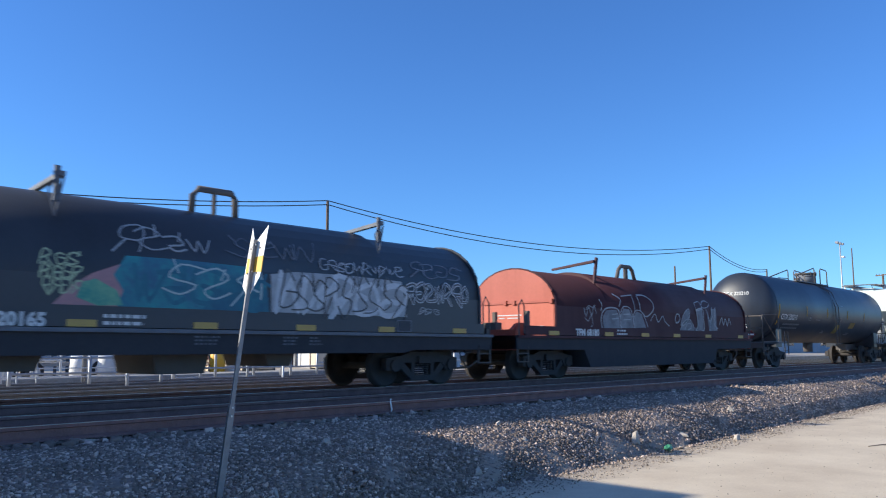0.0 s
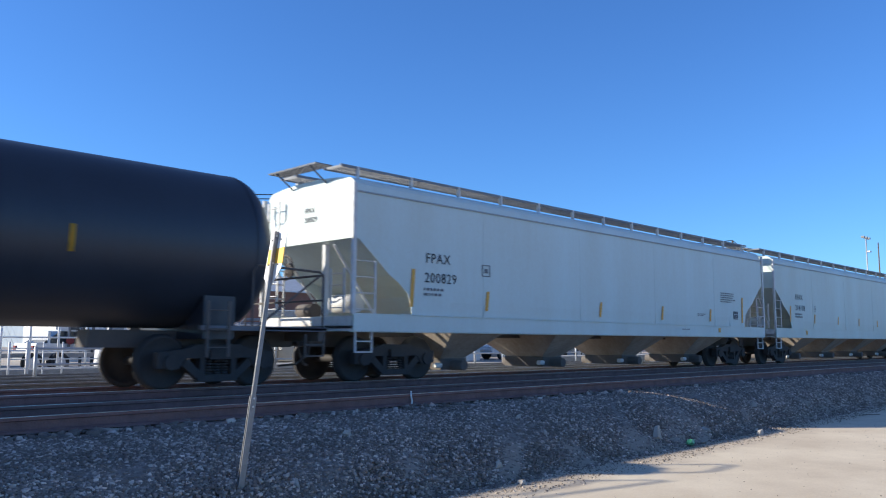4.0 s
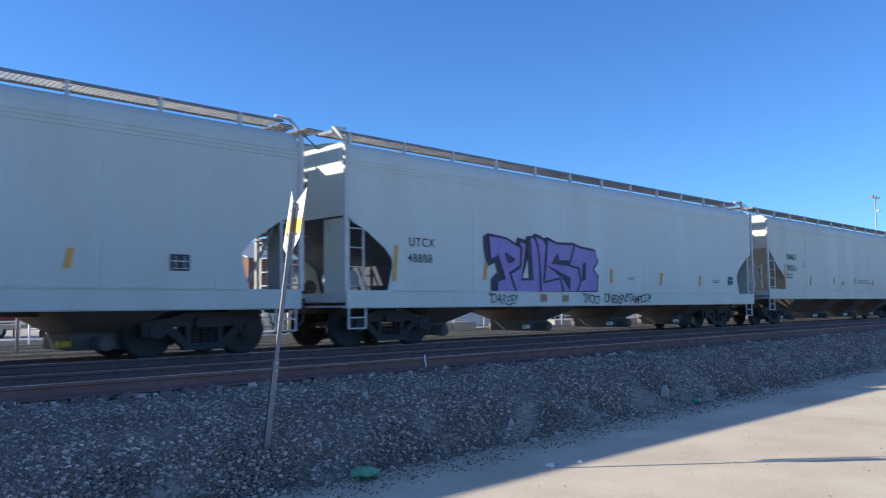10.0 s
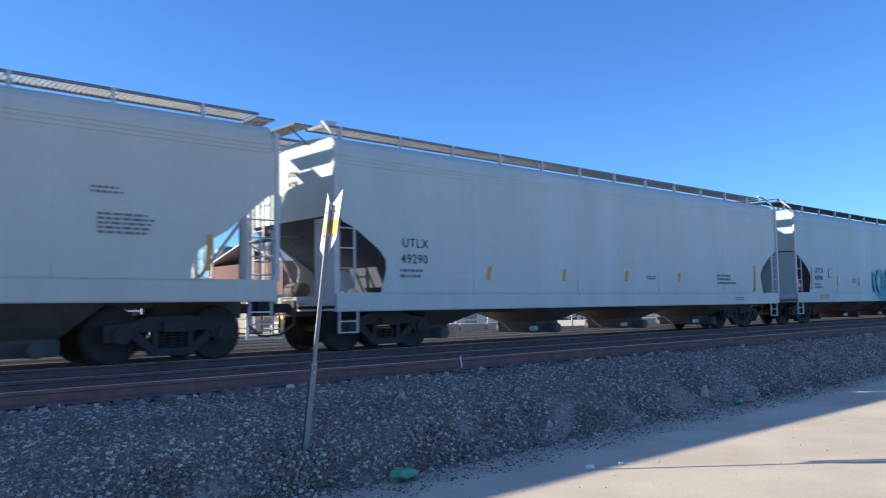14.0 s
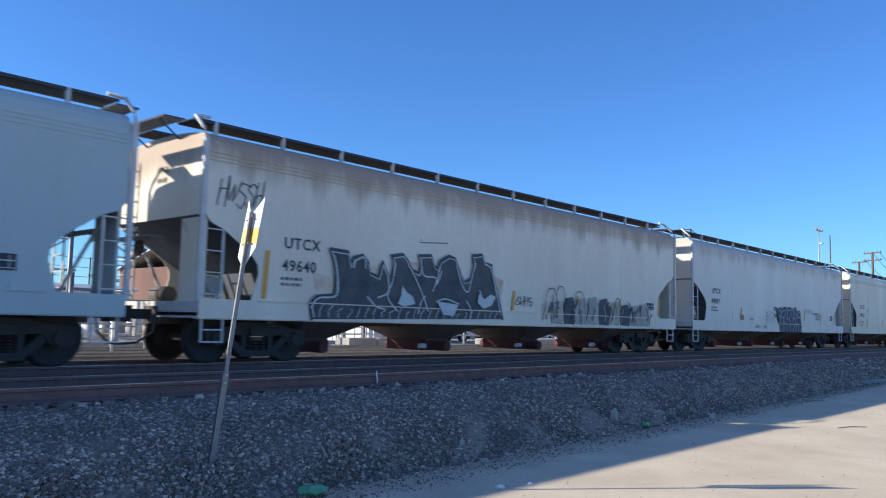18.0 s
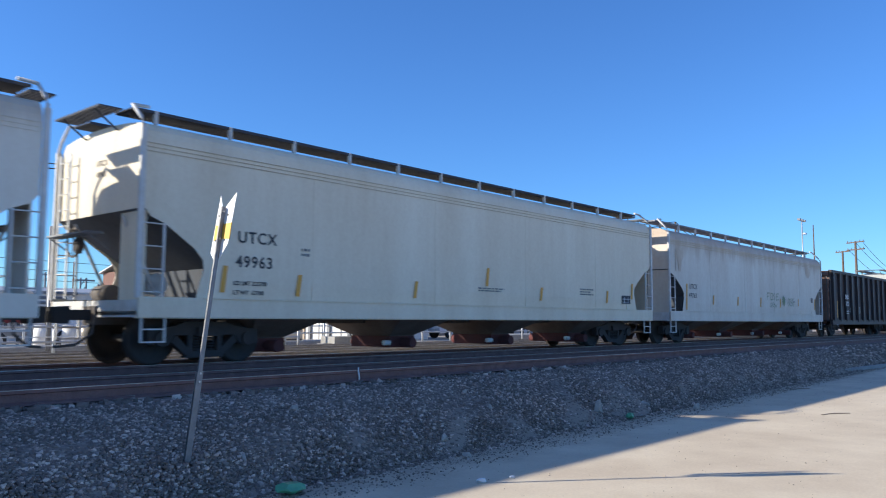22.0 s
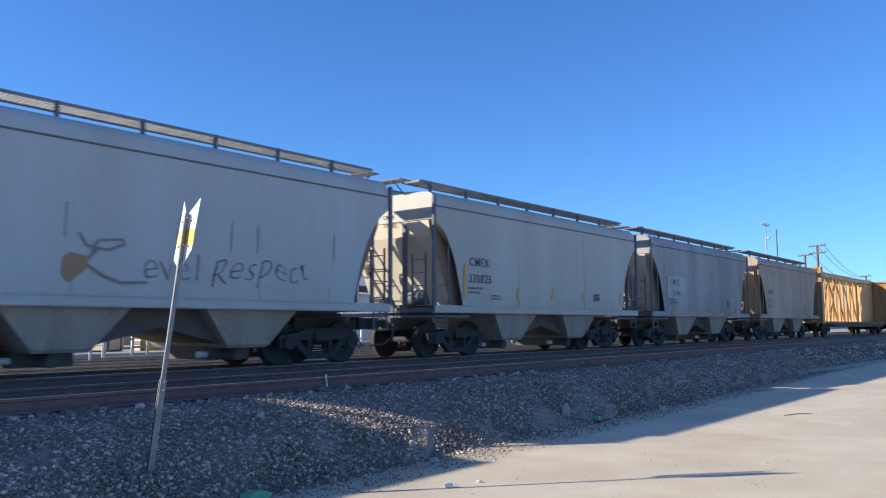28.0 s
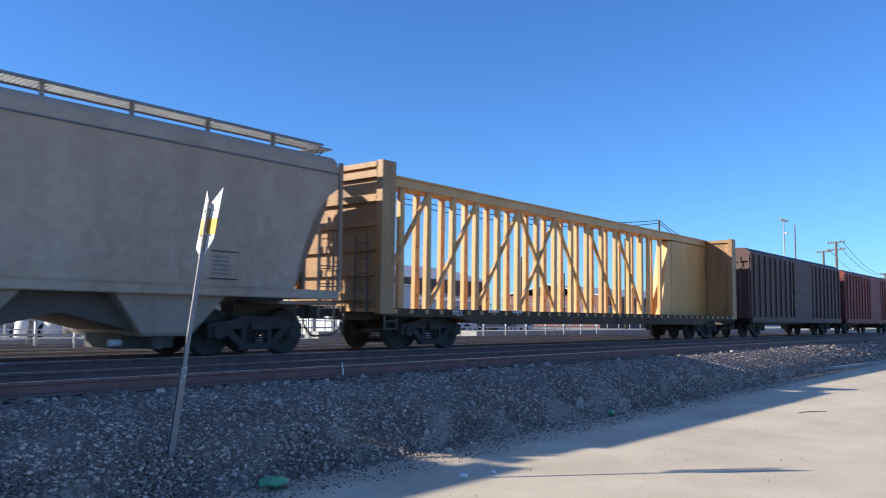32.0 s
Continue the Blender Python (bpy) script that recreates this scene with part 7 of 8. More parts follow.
        for k, pts in enumerate([((3.08, 1.94), (3.19, 1.72), (3.32, 1.97), (3.47, 1.73), (3.59, 2.01), (3.71, 1.81)), ((3.15, 1.88), (3.32, 2.01), (3.52, 1.97), (3.66, 2.04)), ((3.46, 1.8), (3.51, 1.49), (3.42, 1.43)), ((3.13, 1.66), (3.3, 1.58), (3.4, 1.73))]):
            bm = B()
            ribbon(bm, [(o(a), b) for a, b in flow(pts, 4)], 0.024, -1.462 - 0.0006 * k)
            wrap(part("tag", bm, "graf_white", c, "thin white sprayed tag"), T, 0.006)

# ---- black tank car ----
TANK = paint("tank_black", (0.020, 0.026, 0.038), 1.7, amount=0.3, rough=0.42, tone=(1, 1, 1))
xa, xb = -129.2, -111.1
c, L = car("tank_car", "glossy black tank car with white letters", "tank car", xa, xb)
h = L / 2


def o(d):
    return d - 9.95


R, ZC, SEAM = 1.47, 2.51, 7.50
n = 48
prof = [(-SEAM - 0.74 * math.cos(a / 10 * math.pi / 2), R * math.sin(a / 10 * math.pi / 2)) for a in range(1, 11)]
rings = [[(x, r * math.cos(2 * math.pi * k / n), ZC + r * math.sin(2 * math.pi * k / n)) for k in range(n)] for x, r in prof + [(-x, r) for x, r in reversed(prof)]]
shell = part("tank_shell", loft(B(), rings, True, True, True), TANK, c, "glossy black tank shell")
for x in (-SEAM, o(9.4), SEAM):
    part("weld_band", tube(B(), [(x - 0.025, 0, ZC), (x + 0.025, 0, ZC)], R + 0.008, 48, False), TANK, shell)
for x in (-4.4, 3.3):
    part("weld_band", tube(B(), [(x - 0.012, 0, ZC), (x + 0.012, 0, ZC)], R + 0.004, 48, False), TANK, shell)
for s in (-1, 1):
    xe = s * h
    bm = box(B(), min(xe, xe - s * 4.0), max(xe, xe - s * 4.0), -0.25, 0.25, 0.70, 1.0)
    box(bm, min(xe, xe - s * 0.15), max(xe, xe - s * 0.15), -1.4, 1.4, 0.82, 1.02)
    part("stub_sill", bm, "under", c, "stub sill")
    bm = box(B(), min(xe, xe - s * 1.5), max(xe, xe - s * 1.5), -1.45, 1.45, 1.02, 1.06)
    for q in (-1.4, 1.4):
        box(bm, min(xe, xe - s * 2.6), max(xe, xe - s * 2.6), q - 0.05, q + 0.05, 1.0, 1.08)
    part("end_platform", bm, "grating", c, "grated end platform")
    part("saddle", slab(B(), [(s * 6.9 - 0.3, 0.85), (s * 6.9 + 0.3, 0.85), (s * 6.9 + 0.3, 1.6), (s * 6.9 - 0.3, 1.6)], -1.22, 1.22), TANK, c)
    xr = -s * 0.55 + s * (SEAM + 0.85)
    bm = tube(B(), [(xe - s * 0.05, -1.38, 1.06), (xe - s * 0.05, -1.38, 2.05), (xe - s * 0.12, -1.38, 2.13), (xe - s * 1.55, -1.42, 2.18), (xe - s * 1.62, -1.42, 2.05), (xe - s * 1.62, -1.42, 1.06)], 0.024, 6)
    tube(bm, [(xe - s * 0.05, 1.38, 1.06), (xe - s * 0.05, 1.38, 2.05), (xe - s * 0.12, 1.38, 2.13), (xe - s * 1.55, 1.42, 2.18)], 0.024, 6)
    tube(bm, [(xe - s * 0.05, -1.38, 2.08), (xe - s * 0.05, 1.38, 2.08)], 0.024, 6)
    tube(bm, [(xe - s * 0.05, -1.38, 1.6), (xe - s * 0.05, 1.38, 1.6)], 0.02, 6)
    tube(bm, [(xe - s * 0.1, -1.40, 2.1), (xe - s * 1.5, -1.42, 1.08)], 0.02, 6)
    part("safety_rail", bm, "under", c, "bent end safety rail")
    truck(c, s * 7.0)
    coupler(c, xe, s, 0.5)
    stirrup(c, xe - s * 0.25, -1.4, 0.95, "under")
    ladder(c, s * 6.75 - 0.2, s * 6.75 + 0.2, -1.47, 0.55, 1.5, 3, "under")
brake_wheel(c, -h - 0.05, 0.7, 1.75)
part("nozzle", tube(B(), [(o(10.3), 0, ZC + R - 0.05), (o(10.3), 0, ZC + R + 0.42)], 0.46, 20), "grating", c, "manway nozzle")
part("nozzle_cover", tube(B(), [(o(10.3), 0, ZC + R + 0.42), (o(10.3), 0, ZC + R + 0.50)], 0.50, 20), "under", c, "round manway cover")
for q in range(8):
    a = q * math.pi / 4
    part("eye_bolt", tube(B(), [(o(10.3) + 0.48 * math.cos(a), 0.48 * math.sin(a), ZC + R + 0.35), (o(10.3) + 0.48 * math.cos(a), 0.48 * math.sin(a), ZC + R + 0.55)], 0.025, 6), "under", c)
for x in (9.4, 11.0):
    part("valve", tube(B(), [(o(x), 0.1, ZC + R - 0.05), (o(x), 0.1, ZC + R + 0.22)], 0.12, 12), "under", c, "top valve")
for y in (-0.62, 0.62):
    for a, b, z0 in ((7.2, 9.65, 0.10), (10.45, 11.45, 0.62)):
        pts = [(o(a), y, ZC + R - 0.2), (o(a), y, ZC + R + z0), (o(a + 0.1), y, ZC + R + z0 + 0.08), (o(b - 0.1), y, ZC + R + 0.66), (o(b), y, ZC + R + 0.58), (o(b), y, ZC + R - 0.2)]
        part("guard_rail", tube(B(), pts, 0.028, 8), "under", c, "manway guard rail")
    part("toe_rail", tube(B(), [(o(8.3), y, ZC + R - 0.15), (o(8.3), y, ZC + R + 0.2), (o(9.6), y, ZC + R + 0.24)], 0.022, 6), "under", c)
part("top_platform", box(B(), o(7.2), o(11.5), -0.66, 0.66, ZC + R - 0.10, ZC + R - 0.06), "grating", c, "grated top platform")
for dx in (-0.22, 0.22):
    part("ladder_rail", tube(B(), [(o(9.75) + dx, -0.62, ZC + R - 0.1), (o(9.75) + dx, -1.25, ZC + 0.95), (o(9.75) + dx, -1.53, ZC + 0.2), (o(9.75) + dx, -1.53, ZC - 0.4), (o(9.75) + dx, -1.5, 0.95)], 0.022, 6), "under", c)
for k in range(7):
    z = 1.0 + k * 0.32
    yy = -1.53 if z < ZC + 0.3 else -1.40
    part("ladder_rung", tube(B(), [(o(9.53), yy, z), (o(9.97), yy, z)], 0.012, 6), "under", c)
part("bottom_outlet", tube(B(), [(o(10.0), 0, ZC - R + 0.1), (o(10.0), 0, 0.62)], 0.22, 14), "under", c, "bottom outlet valve")


def on_tank(me, x, z):
    """Bend flat lettering round the shell."""
    for v in me.vertices:
        zz = v.co.z + z - ZC
        a = max(min(zz / R, 0.999), -0.999)
        v.co = Vector((v.co.x + x, -math.sqrt(1 - a * a) * (R + 0.009), zz + ZC))
    return me


part("lettering", on_tank(text_mesh("CITX 220210", 0.315, "white_ink", 0.006, 1.06), o(2.92), 2.0), None, c, "white reporting mark and number")


def tank_bars(items, mat, name, label, lean=0.0):
    for x, z, w, hh in items:
        bm = B()
        for k in range(3):
            a, b = lean * k / 3, lean * (k + 1) / 3
            slab(bm, [(x + a, z + hh * k / 3), (x + w + a, z + hh * k / 3), (x + w + b, z + hh * (k + 1) / 3), (x + b, z + hh * (k + 1) / 3)], -0.001, 0.0)
        me = mesh(name, bm, mat)
        on_tank(me, 0, 0)
        part(name, me, None, c, label)


tank_bars([(o(3.35 + 0.19 * k), 1.78, 0.13, 0.07) for k in range(10)] + [(o(3.3 + 0.19 * k), 1.63, 0.13, 0.06) for k in range(10)] + [(o(7.1), 2.05, 0.55, 0.03), (o(8.5), 1.5, 0.4, 0.03), (o(8.5), 1.57, 0.3, 0.03), (o(10.1), 2.12, 0.55, 0.03), (o(10.1), 2.05, 0.55, 0.03), (o(10.1), 2.19, 0.5, 0.03), (o(10.4), 2.80, 0.5, 0.03), (o(12.0), 1.45, 0.6, 0.03), (o(12.1), 1.52, 0.6, 0.03)], "graf_white", "stencil_bar", "small white stencil")
for z0, w in ((2.02, 0.32), (2.24, 0.32)):
    tank_bars([(o(6.18), z0, w, 0.025)], "graf_white", "stencil_bar", "")
tank_bars([(o(6.18), 2.02, 0.025, 0.24), (o(6.48), 2.02, 0.025, 0.24), (o(6.26), 2.10, 0.16, 0.08)], "graf_white", "stencil_bar", "")
tank_bars([(o(2.56), 1.77, 0.10, 0.85)], "sign_yellow", "reflector_stripe", "yellow reflector stripe", 0.08)
tank_bars([(o(5.82), 2.19, 0.09, 0.43), (o(8.53), 2.2, 0.09, 0.42), (o(11.45), 2.18, 0.09, 0.42), (o(14.17), 2.15, 0.09, 0.42)], "sign_yellow", "reflector_stripe", "yellow reflector stripe")
tank_bars([(o(9.98), 1.50, 0.60, 0.40), (o(12.0), 1.76, 0.75, 0.28)], "pale_yellow", "placard_panel", "pale yellow panel", 0.14)
for y, z in ((-0.95, 1.35),):
    ph = part("placard", slab(B(), [(0, -0.17), (0.17, 0), (0, 0.17), (-0.17, 0)], -0.006, 0), "red_paint", c, "red and white diamond placard")
    ph.matrix_basis = pose(-h - 0.02, y, z, 0, 0, -60)
    part("placard_bar", slab(B(), [(-0.11, -0.03), (0.11, -0.03), (0.11, 0.03), (-0.11, 0.03)], -0.010, -0.006), "sign", ph)


def on_head(text, size, z, y0):
    me = text_mesh(text, size, "white_ink", 0.004)
    me.transform(Matrix.Rotation(radians(-90), 4, "Z"))
    for v in me.vertices:
        yy, zz = v.co.y + y0, v.co.z + z - ZC
        d = math.hypot(yy, zz) / R
        v.co = Vector((-SEAM - 0.74 * math.sqrt(max(1 - d * d, 0)) - 0.012, yy, zz + ZC))
    return me


part("end_lettering", on_head("CITX 220210", 0.2, 3.0, 0.55), None, c, "white end lettering")
bm = B()
for k in range(5):
    for q in range(3):
        y, z = 0.25 - q * 0.2 - k * 0.03, 2.05 - k * 0.10
        x = -SEAM - 0.74 * math.sqrt(1 - (math.hypot(y, z - ZC) / R) ** 2) - 0.012
        box(bm, x - 0.004, x + 0.02, y - 0.15, y, z, z + 0.04)
tagged(part("small_print", bm, "white_ink", c), kind="stuff")

# ---- the yard behind the train ----
YZ = 0.55     # yard level
MAT["white_wall"] = material("white_wall", (0.74, 0.73, 0.70), (0.60, 0.58, 0.54), 0.7, scale=1.5, fine=12, streak=4)
MAT["blue_wall"] = material("blue_wall", (0.30, 0.36, 0.42), (0.24, 0.29, 0.35), 0.7, scale=0.6, fine=6, streak=3)
MAT["brown_wall"] = material("brown_wall", (0.22, 0.11, 0.085), (0.14, 0.08, 0.065), 0.85, scale=0.5, fine=6, streak=3)
MAT["concrete"] = material("concrete", (0.40, 0.385, 0.36), (0.25, 0.24, 0.22), 0.9, scale=1.5, fine=12, bump=0.2)
MAT["glass"] = material("glass", (0.03, 0.04, 0.05), (0.05, 0.06, 0.07), 0.08, scale=2, fine=10)
MAT["car_white"] = material("car_white", (0.70, 0.70, 0.70), (0.62, 0.62, 0.61), 0.25, scale=2, fine=10)
MAT["car_grey"] = material("car_grey", (0.22, 0.23, 0.25), (0.18, 0.19, 0.2), 0.25, 0.4, scale=2, fine=10)
MAT["car_tan"] = material("car_tan", (0.36, 0.30, 0.22), (0.3, 0.25, 0.19), 0.3, 0.2, scale=2, fine=10)
MAT["rubber"] = material("rubber", (0.02, 0.02, 0.02), (0.04, 0.04, 0.04), 0.8)


def pipe_fence(x0, y0, x1, y1, posts, height, rails, label, mat="galv", r=0.035):
    f = thing("pipe_fence", label, "fence", "pipe fences along the yard", at=pose(0, 0, YZ))
    for k in range(posts):
        u = k / (posts - 1)
        x, y = x0 + (x1 - x0) * u, y0 + (y1 - y0) * u
        part("post", tube(B(), [(x, y, -0.1), (x, y, height)], r * 1.3, 8), mat, f)
    for z in rails:
        part("rail", tube(B(), [(x0, y0, z), (x1, y1, z)], r, 6), mat, f)
    return f


pipe_fence(5.0, 28.5, 10.4, 26.7, 8, 2.5, (0.12, 0.78, 1.2, 2.45), "tall white pipe fence of a compound", "sign", 0.03)
pipe_fence(7.2, 21.6, 11.0, 21.2, 3, 0.95, (0.9, 0.5), "low pipe barrier beside the siding")
pipe_fence(12.9, 24.0, 15.6, 23.6, 3, 1.7, (0.2, 1.0, 1.65), "white pipe gate frame")
pipe_fence(13.6, 23.6, 18.6, 23.2, 4, 1.05, (0.5, 1.0), "low pipe fence beside the track")
pipe_fence(19, 24.5, 44, 24.3, 14, 1.2, (0.6, 1.15), "long low pipe fence beside the track")
pipe_fence(26, 33, 70, 33, 22, 1.6, (0.8, 1.55), "long galvanised fence further off")
for x, y, hh, rr, mt, lab in ((12.4, 29.8, 4.5, 0.08, "steel", "tall grey steel column"), (5.4, 18.6, 1.9, 0.035, "steel", "thin weathered stake between the tracks"), (9.8, 20.7, 1.0, 0.04, "galv", "short white marker stake"), (15.1, 21.2, 0.75, 0.035, "sign", "short white marker stake"),
                      (17.0, 24.0, 1.3, 0.04, "galv", "short pale pipe post"), (11.2, 23.7, 1.6, 0.05, "galv", "pale pipe post by the gate")):
    thing("post", lab, "post", "posts in the yard", bm=tube(B(), [(0, 0, -0.2), (0, 0, hh)], rr, 10), mat=mt, at=pose(x, y, YZ))

# platforms and kerbs of pale concrete
for x0, x1, y0, y1, hh, lab in ((6, 19, 24.6, 26.5, 0.28, "long low pale concrete loading platform"), (13.8, 27, 27.5, 29.6, 0.2, "low concrete loading dock"), (34, 90, 26, 28.2, 0.35, "long low concrete platform")):
    bm = box(B(), x0, x1, y0, y1, -0.2, hh)
    bmesh.ops.bevel(bm, geom=list(bm.edges), offset=0.03, segments=1, affect="EDGES")
    thing("loading_platform", lab, "platform", bm=bm, mat="concrete", at=pose(0, 0, YZ))


def parked_car(x, y, rz, mat, label, truck_bed=False):
    """A parked car: lofted body, glasshouse, wheels, lamps."""
    c = thing("parked_car", label, "car", "vehicles parked in the yard", at=pose(x, y, YZ, 0, 0, rz))
    side = [(-2.2, 0.35), (2.2, 0.35), (2.25, 0.62), (2.1, 0.82), (1.0, 0.95), (-2.15, 1.0), (-2.25, 0.7)]
    body = part("body", slab(B(), side, -0.85, 0.85), mat, c, "painted car body")
    cab = [(-1.9, 0.98), (1.0, 0.93), (0.35, 1.42), (-1.2, 1.46)] if not truck_bed else [(-0.6, 0.98), (1.1, 0.93), (0.6, 1.6), (-0.5, 1.62)]
    bm = slab(B(), [(a, b) for a, b in cab], -0.72, 0.72)
    part("glasshouse", bm, "glass", c, "dark window band")
    part("roof", box(B(), cab[3][0] + 0.02, cab[2][0] - 0.02, -0.7, 0.7, cab[3][1] - 0.01, cab[3][1] + 0.05), mat, c)
    for px in (cab[0][0] * 0.62 + cab[3][0] * 0.38, (cab[1][0] + cab[2][0]) / 2 - 0.6):
        part("pillar", box(B(), px - 0.05, px + 0.05, -0.745, 0.745, 0.95, cab[3][1]), mat, c)
    for wx in (-1.35, 1.4):
        for s in (-1, 1):
            t = part("tyre", disc(B(), (wx, 0.33), 0.33, min(s * 0.68, s * 0.88), max(s * 0.68, s * 0.88), 18), "rubber", c, "black tyre")
            part("rim", disc(B(), (wx, 0.33), 0.2, min(s * 0.86, s * 0.89), max(s * 0.86, s * 0.89), 12), "galv", t)
    for s in (-1, 1):
        part("headlight", box(B(), 2.16, 2.24, s * 0.6 - 0.16, s * 0.6 + 0.16, 0.64, 0.78), "sign", c, "clear headlight")
        part("tail_lamp", box(B(), -2.25, -2.18, s * 0.68 - 0.1, s * 0.68 + 0.1, 0.7, 0.9), "red_paint", c)
    return c


parked_car(12.6, 33.0, 8, "car_white", "white parked saloon car in the yard")
parked_car(8.0, 35.5, 4, "car_grey", "grey parked car behind the pipe fence")
parked_car(17.2, 34.5, -6, "car_tan", "tan pickup truck parked by the dock", True)
parked_car(39.5, 33.0, 170, "car_white", "white pickup truck parked near the shed", True)
parked_car(45.0, 33.5, 175, "car_grey", "dark parked car near the shed")
parked_car(46, 37, 5, "car_white", "white parked car far along the fence")
parked_car(53, 37, 5, "car_tan", "tan parked car far along the fence")


def building(x0, x1, y0, y1, hh, wall, label, roof_rise=0.6, openings=(), name="shed", base=None):
    """A low building: four walls as one shell, a pitched roof, doors and windows on the side towards the track."""
    b = thing(name, label, "building", at=pose(0, 0, base if base is not None else YZ))
    part("wall", box(B(), x0, x1, y0, y1, -0.3, hh), wall, b)
    ym = (y0 + y1) / 2
    bm = B()
    loft(bm, [[(x, y0 - 0.25, hh), (x, ym, hh + roof_rise), (x, y1 + 0.25, hh), (x, y1 + 0.25, hh - 0.1), (x, ym, hh + roof_rise - 0.1), (x, y0 - 0.25, hh - 0.1)] for x in (x0 - 0.25, x1 + 0.25)])
    part("roof", bm, "galv", b, "metal roof")
    for kind, a, c, z0, z1 in openings:
        f = part(kind, box(B(), a, c, y0 - 0.05, y0 - 0.005, z0, z1), "glass" if kind == "window" else "concrete", b, "dark window" if kind == "window" else "grey door")
        bm = B()
        for q in (a - 0.06, c):
            box(bm, q, q + 0.06, y0 - 0.07, y0 - 0.004, z0, z1 + 0.06)
        box(bm, a, c, y0 - 0.07, y0 - 0.004, z1, z1 + 0.06)
        part("frame", bm, "sign", f)
    return b


shed = building(30.0, 36.0, 32.5, 41.0, 3.0, "white_wall", "white shed with a beige door and steel columns", 0.4, (("door", 31.0, 32.0, 0, 2.1),))
for y in (32.9, 34.6, 36.3, 39.2, 40.8):
    part("column", box(B(), 29.86, 29.98, y - 0.09, y + 0.09, -0.2, 2.95), "steel", shed, "steel column")
dr = part("door", box(B(), 29.92, 29.985, 36.8, 38.3, 0.0, 2.3), "road", shed, "beige sliding door")
part("handle", box(B(), 29.88, 29.92, 37.0, 37.06, 0.9, 1.2), "steel", dr)
for k in range(9):
    part("cladding_rib", box(B(), 29.95, 30.0, 32.7 + k * 0.95, 32.75 + k * 0.95, 0, 2.9), "white_wall", shed)
# white pipe railing right behind the yard tracks, with a trailer and drums behind it
rl = thing("pipe_railing", "white four-rail pipe railing beside the yard track", "railing", "pipe fences along the yard", at=pose(0, 0, 0.5))
for x, r in ((7.0, 0.03), (7.45, 0.045), (7.85, 0.022), (8.35, 0.022), (10.9, 0.028), (12.3, 0.025)):
    part("post", tube(B(), [(x, 23.0, -0.1), (x, 23.0, 1.12)], r, 8), "sign", rl, "white pipe post")
for z, x0, x1 in ((0.18, 7.0, 12.3), (0.42, 7.0, 10.9), (0.66, 7.0, 12.3), (0.95, 7.0, 12.3)):
    part("rail", tube(B(), [(x0, 23.0, z), (x1, 23.0, z - 0.02)], 0.018, 6), "sign", rl, "white pipe rail")
thing("post", "grey steel column behind the railing", "post", "posts in the yard", bm=tube(B(), [(0, 0, -0.2), (0, 0, 2.4)], 0.07, 12), mat="steel", at=pose(9.7, 23.2, 0.5))
tr = thing("flatbed_trailer", "low flatbed trailer with a dark wheel behind the railing", "trailer", "vehicles parked in the yard", at=pose(9.8, 30.2, YZ, 0, 0, 12))
part("deck", box(B(), -2.4, 2.2, -0.9, 0.9, 0.52, 0.66), "concrete", tr, "pale trailer deck")
part("headboard", slab(B(), [(-2.4, 0.66), (-2.3, 0.66), (-2.2, 1.1), (-2.3, 1.1)], -0.9, 0.9), "under", tr)
for x in (-0.45, 0.5):
    t = part("tyre", disc(B(), (x, 0.34), 0.34, -1.12, -0.9, 20), "rubber", tr, "black tyre")
    part("rim", disc(B(), (x, 0.34), 0.20, -1.14, -1.11, 14), "galv", t)
for x, y, m, lab in ((11.2, 27.2, "sign", "white plastic drum"), (11.9, 26.7, "white_wall", "pale drum"), (12.9, 27.6, "car_tan", "tan drum"), (14.2, 28.2, "galv", "grey steel drum"), (16.9, 28.1, "sign_yellow", "yellow drum"), (17.6, 28.3, "sign", "white plastic drum"), (18.3, 28.0, "car_tan", "tan drum")):
    dr = thing("drum", lab + " on the loading dock", "drum", "drums in the yard", bm=tube(B(), [(0, 0, 0), (0, 0, 0.02), (0, 0, 0.3), (0, 0, 0.33), (0, 0, 0.6), (0, 0, 0.9)], [0.27, 0.29, 0.29, 0.31, 0.29, 0.28], 18), mat=m, at=pose(x, y, YZ + (0.2 if 13.8 < x else 0)))
for k, (x, y, w, hh) in enumerate(((13.3, 29.0, 0.9, 0.8), (15.6, 29.0, 1.1, 1.0), (19.4, 28.6, 1.2, 0.9), (22.6, 28.8, 1.0, 0.7))):
    cr = thing("crate", "pale timber crate in the yard", "crate", "crates in the yard", at=pose(x, y, YZ + (0.2 if x > 13.8 else 0), 0, 0, 25 * k))
    part("box", box(B(), -w / 2, w / 2, -0.4, 0.4, 0.08, hh), "road", cr)
    for q in (-0.35, 0.35):
        part("batten", box(B(), q * w - 0.05, q * w + 0.05, -0.43, 0.43, 0, hh + 0.02), "tie", cr)
for k in range(3):
    for q in range(2):
        thing("concrete_block", "pale concrete block beside the yard track", "block", "concrete blocks", bm=box(B(), -0.72, 0.72, -0.4, 0.4, 0, 0.26), mat="concrete", at=pose(20.6 + 1.5 * k + 0.3 * q, 23.4, 0.5 + 0.27 * q, 0, 0, 1.5 * k))
building(15.5, 22.0, 44, 49, 2.6, "white_wall", "low white office cabin in the yard", 0.3, (("window", 16.2, 17.2, 1.0, 1.8), ("door", 18.2, 19.1, 0, 2.0), ("window", 20.0, 21.2, 1.0, 1.8)), "cabin")
building(44, 52, 40, 45, 2.4, "white_wall", "white low storage hut far along the yard", 0.3, (("door", 45, 46.5, 0, 2.0), ("door", 48.5, 50, 0, 2.0)), "hut")
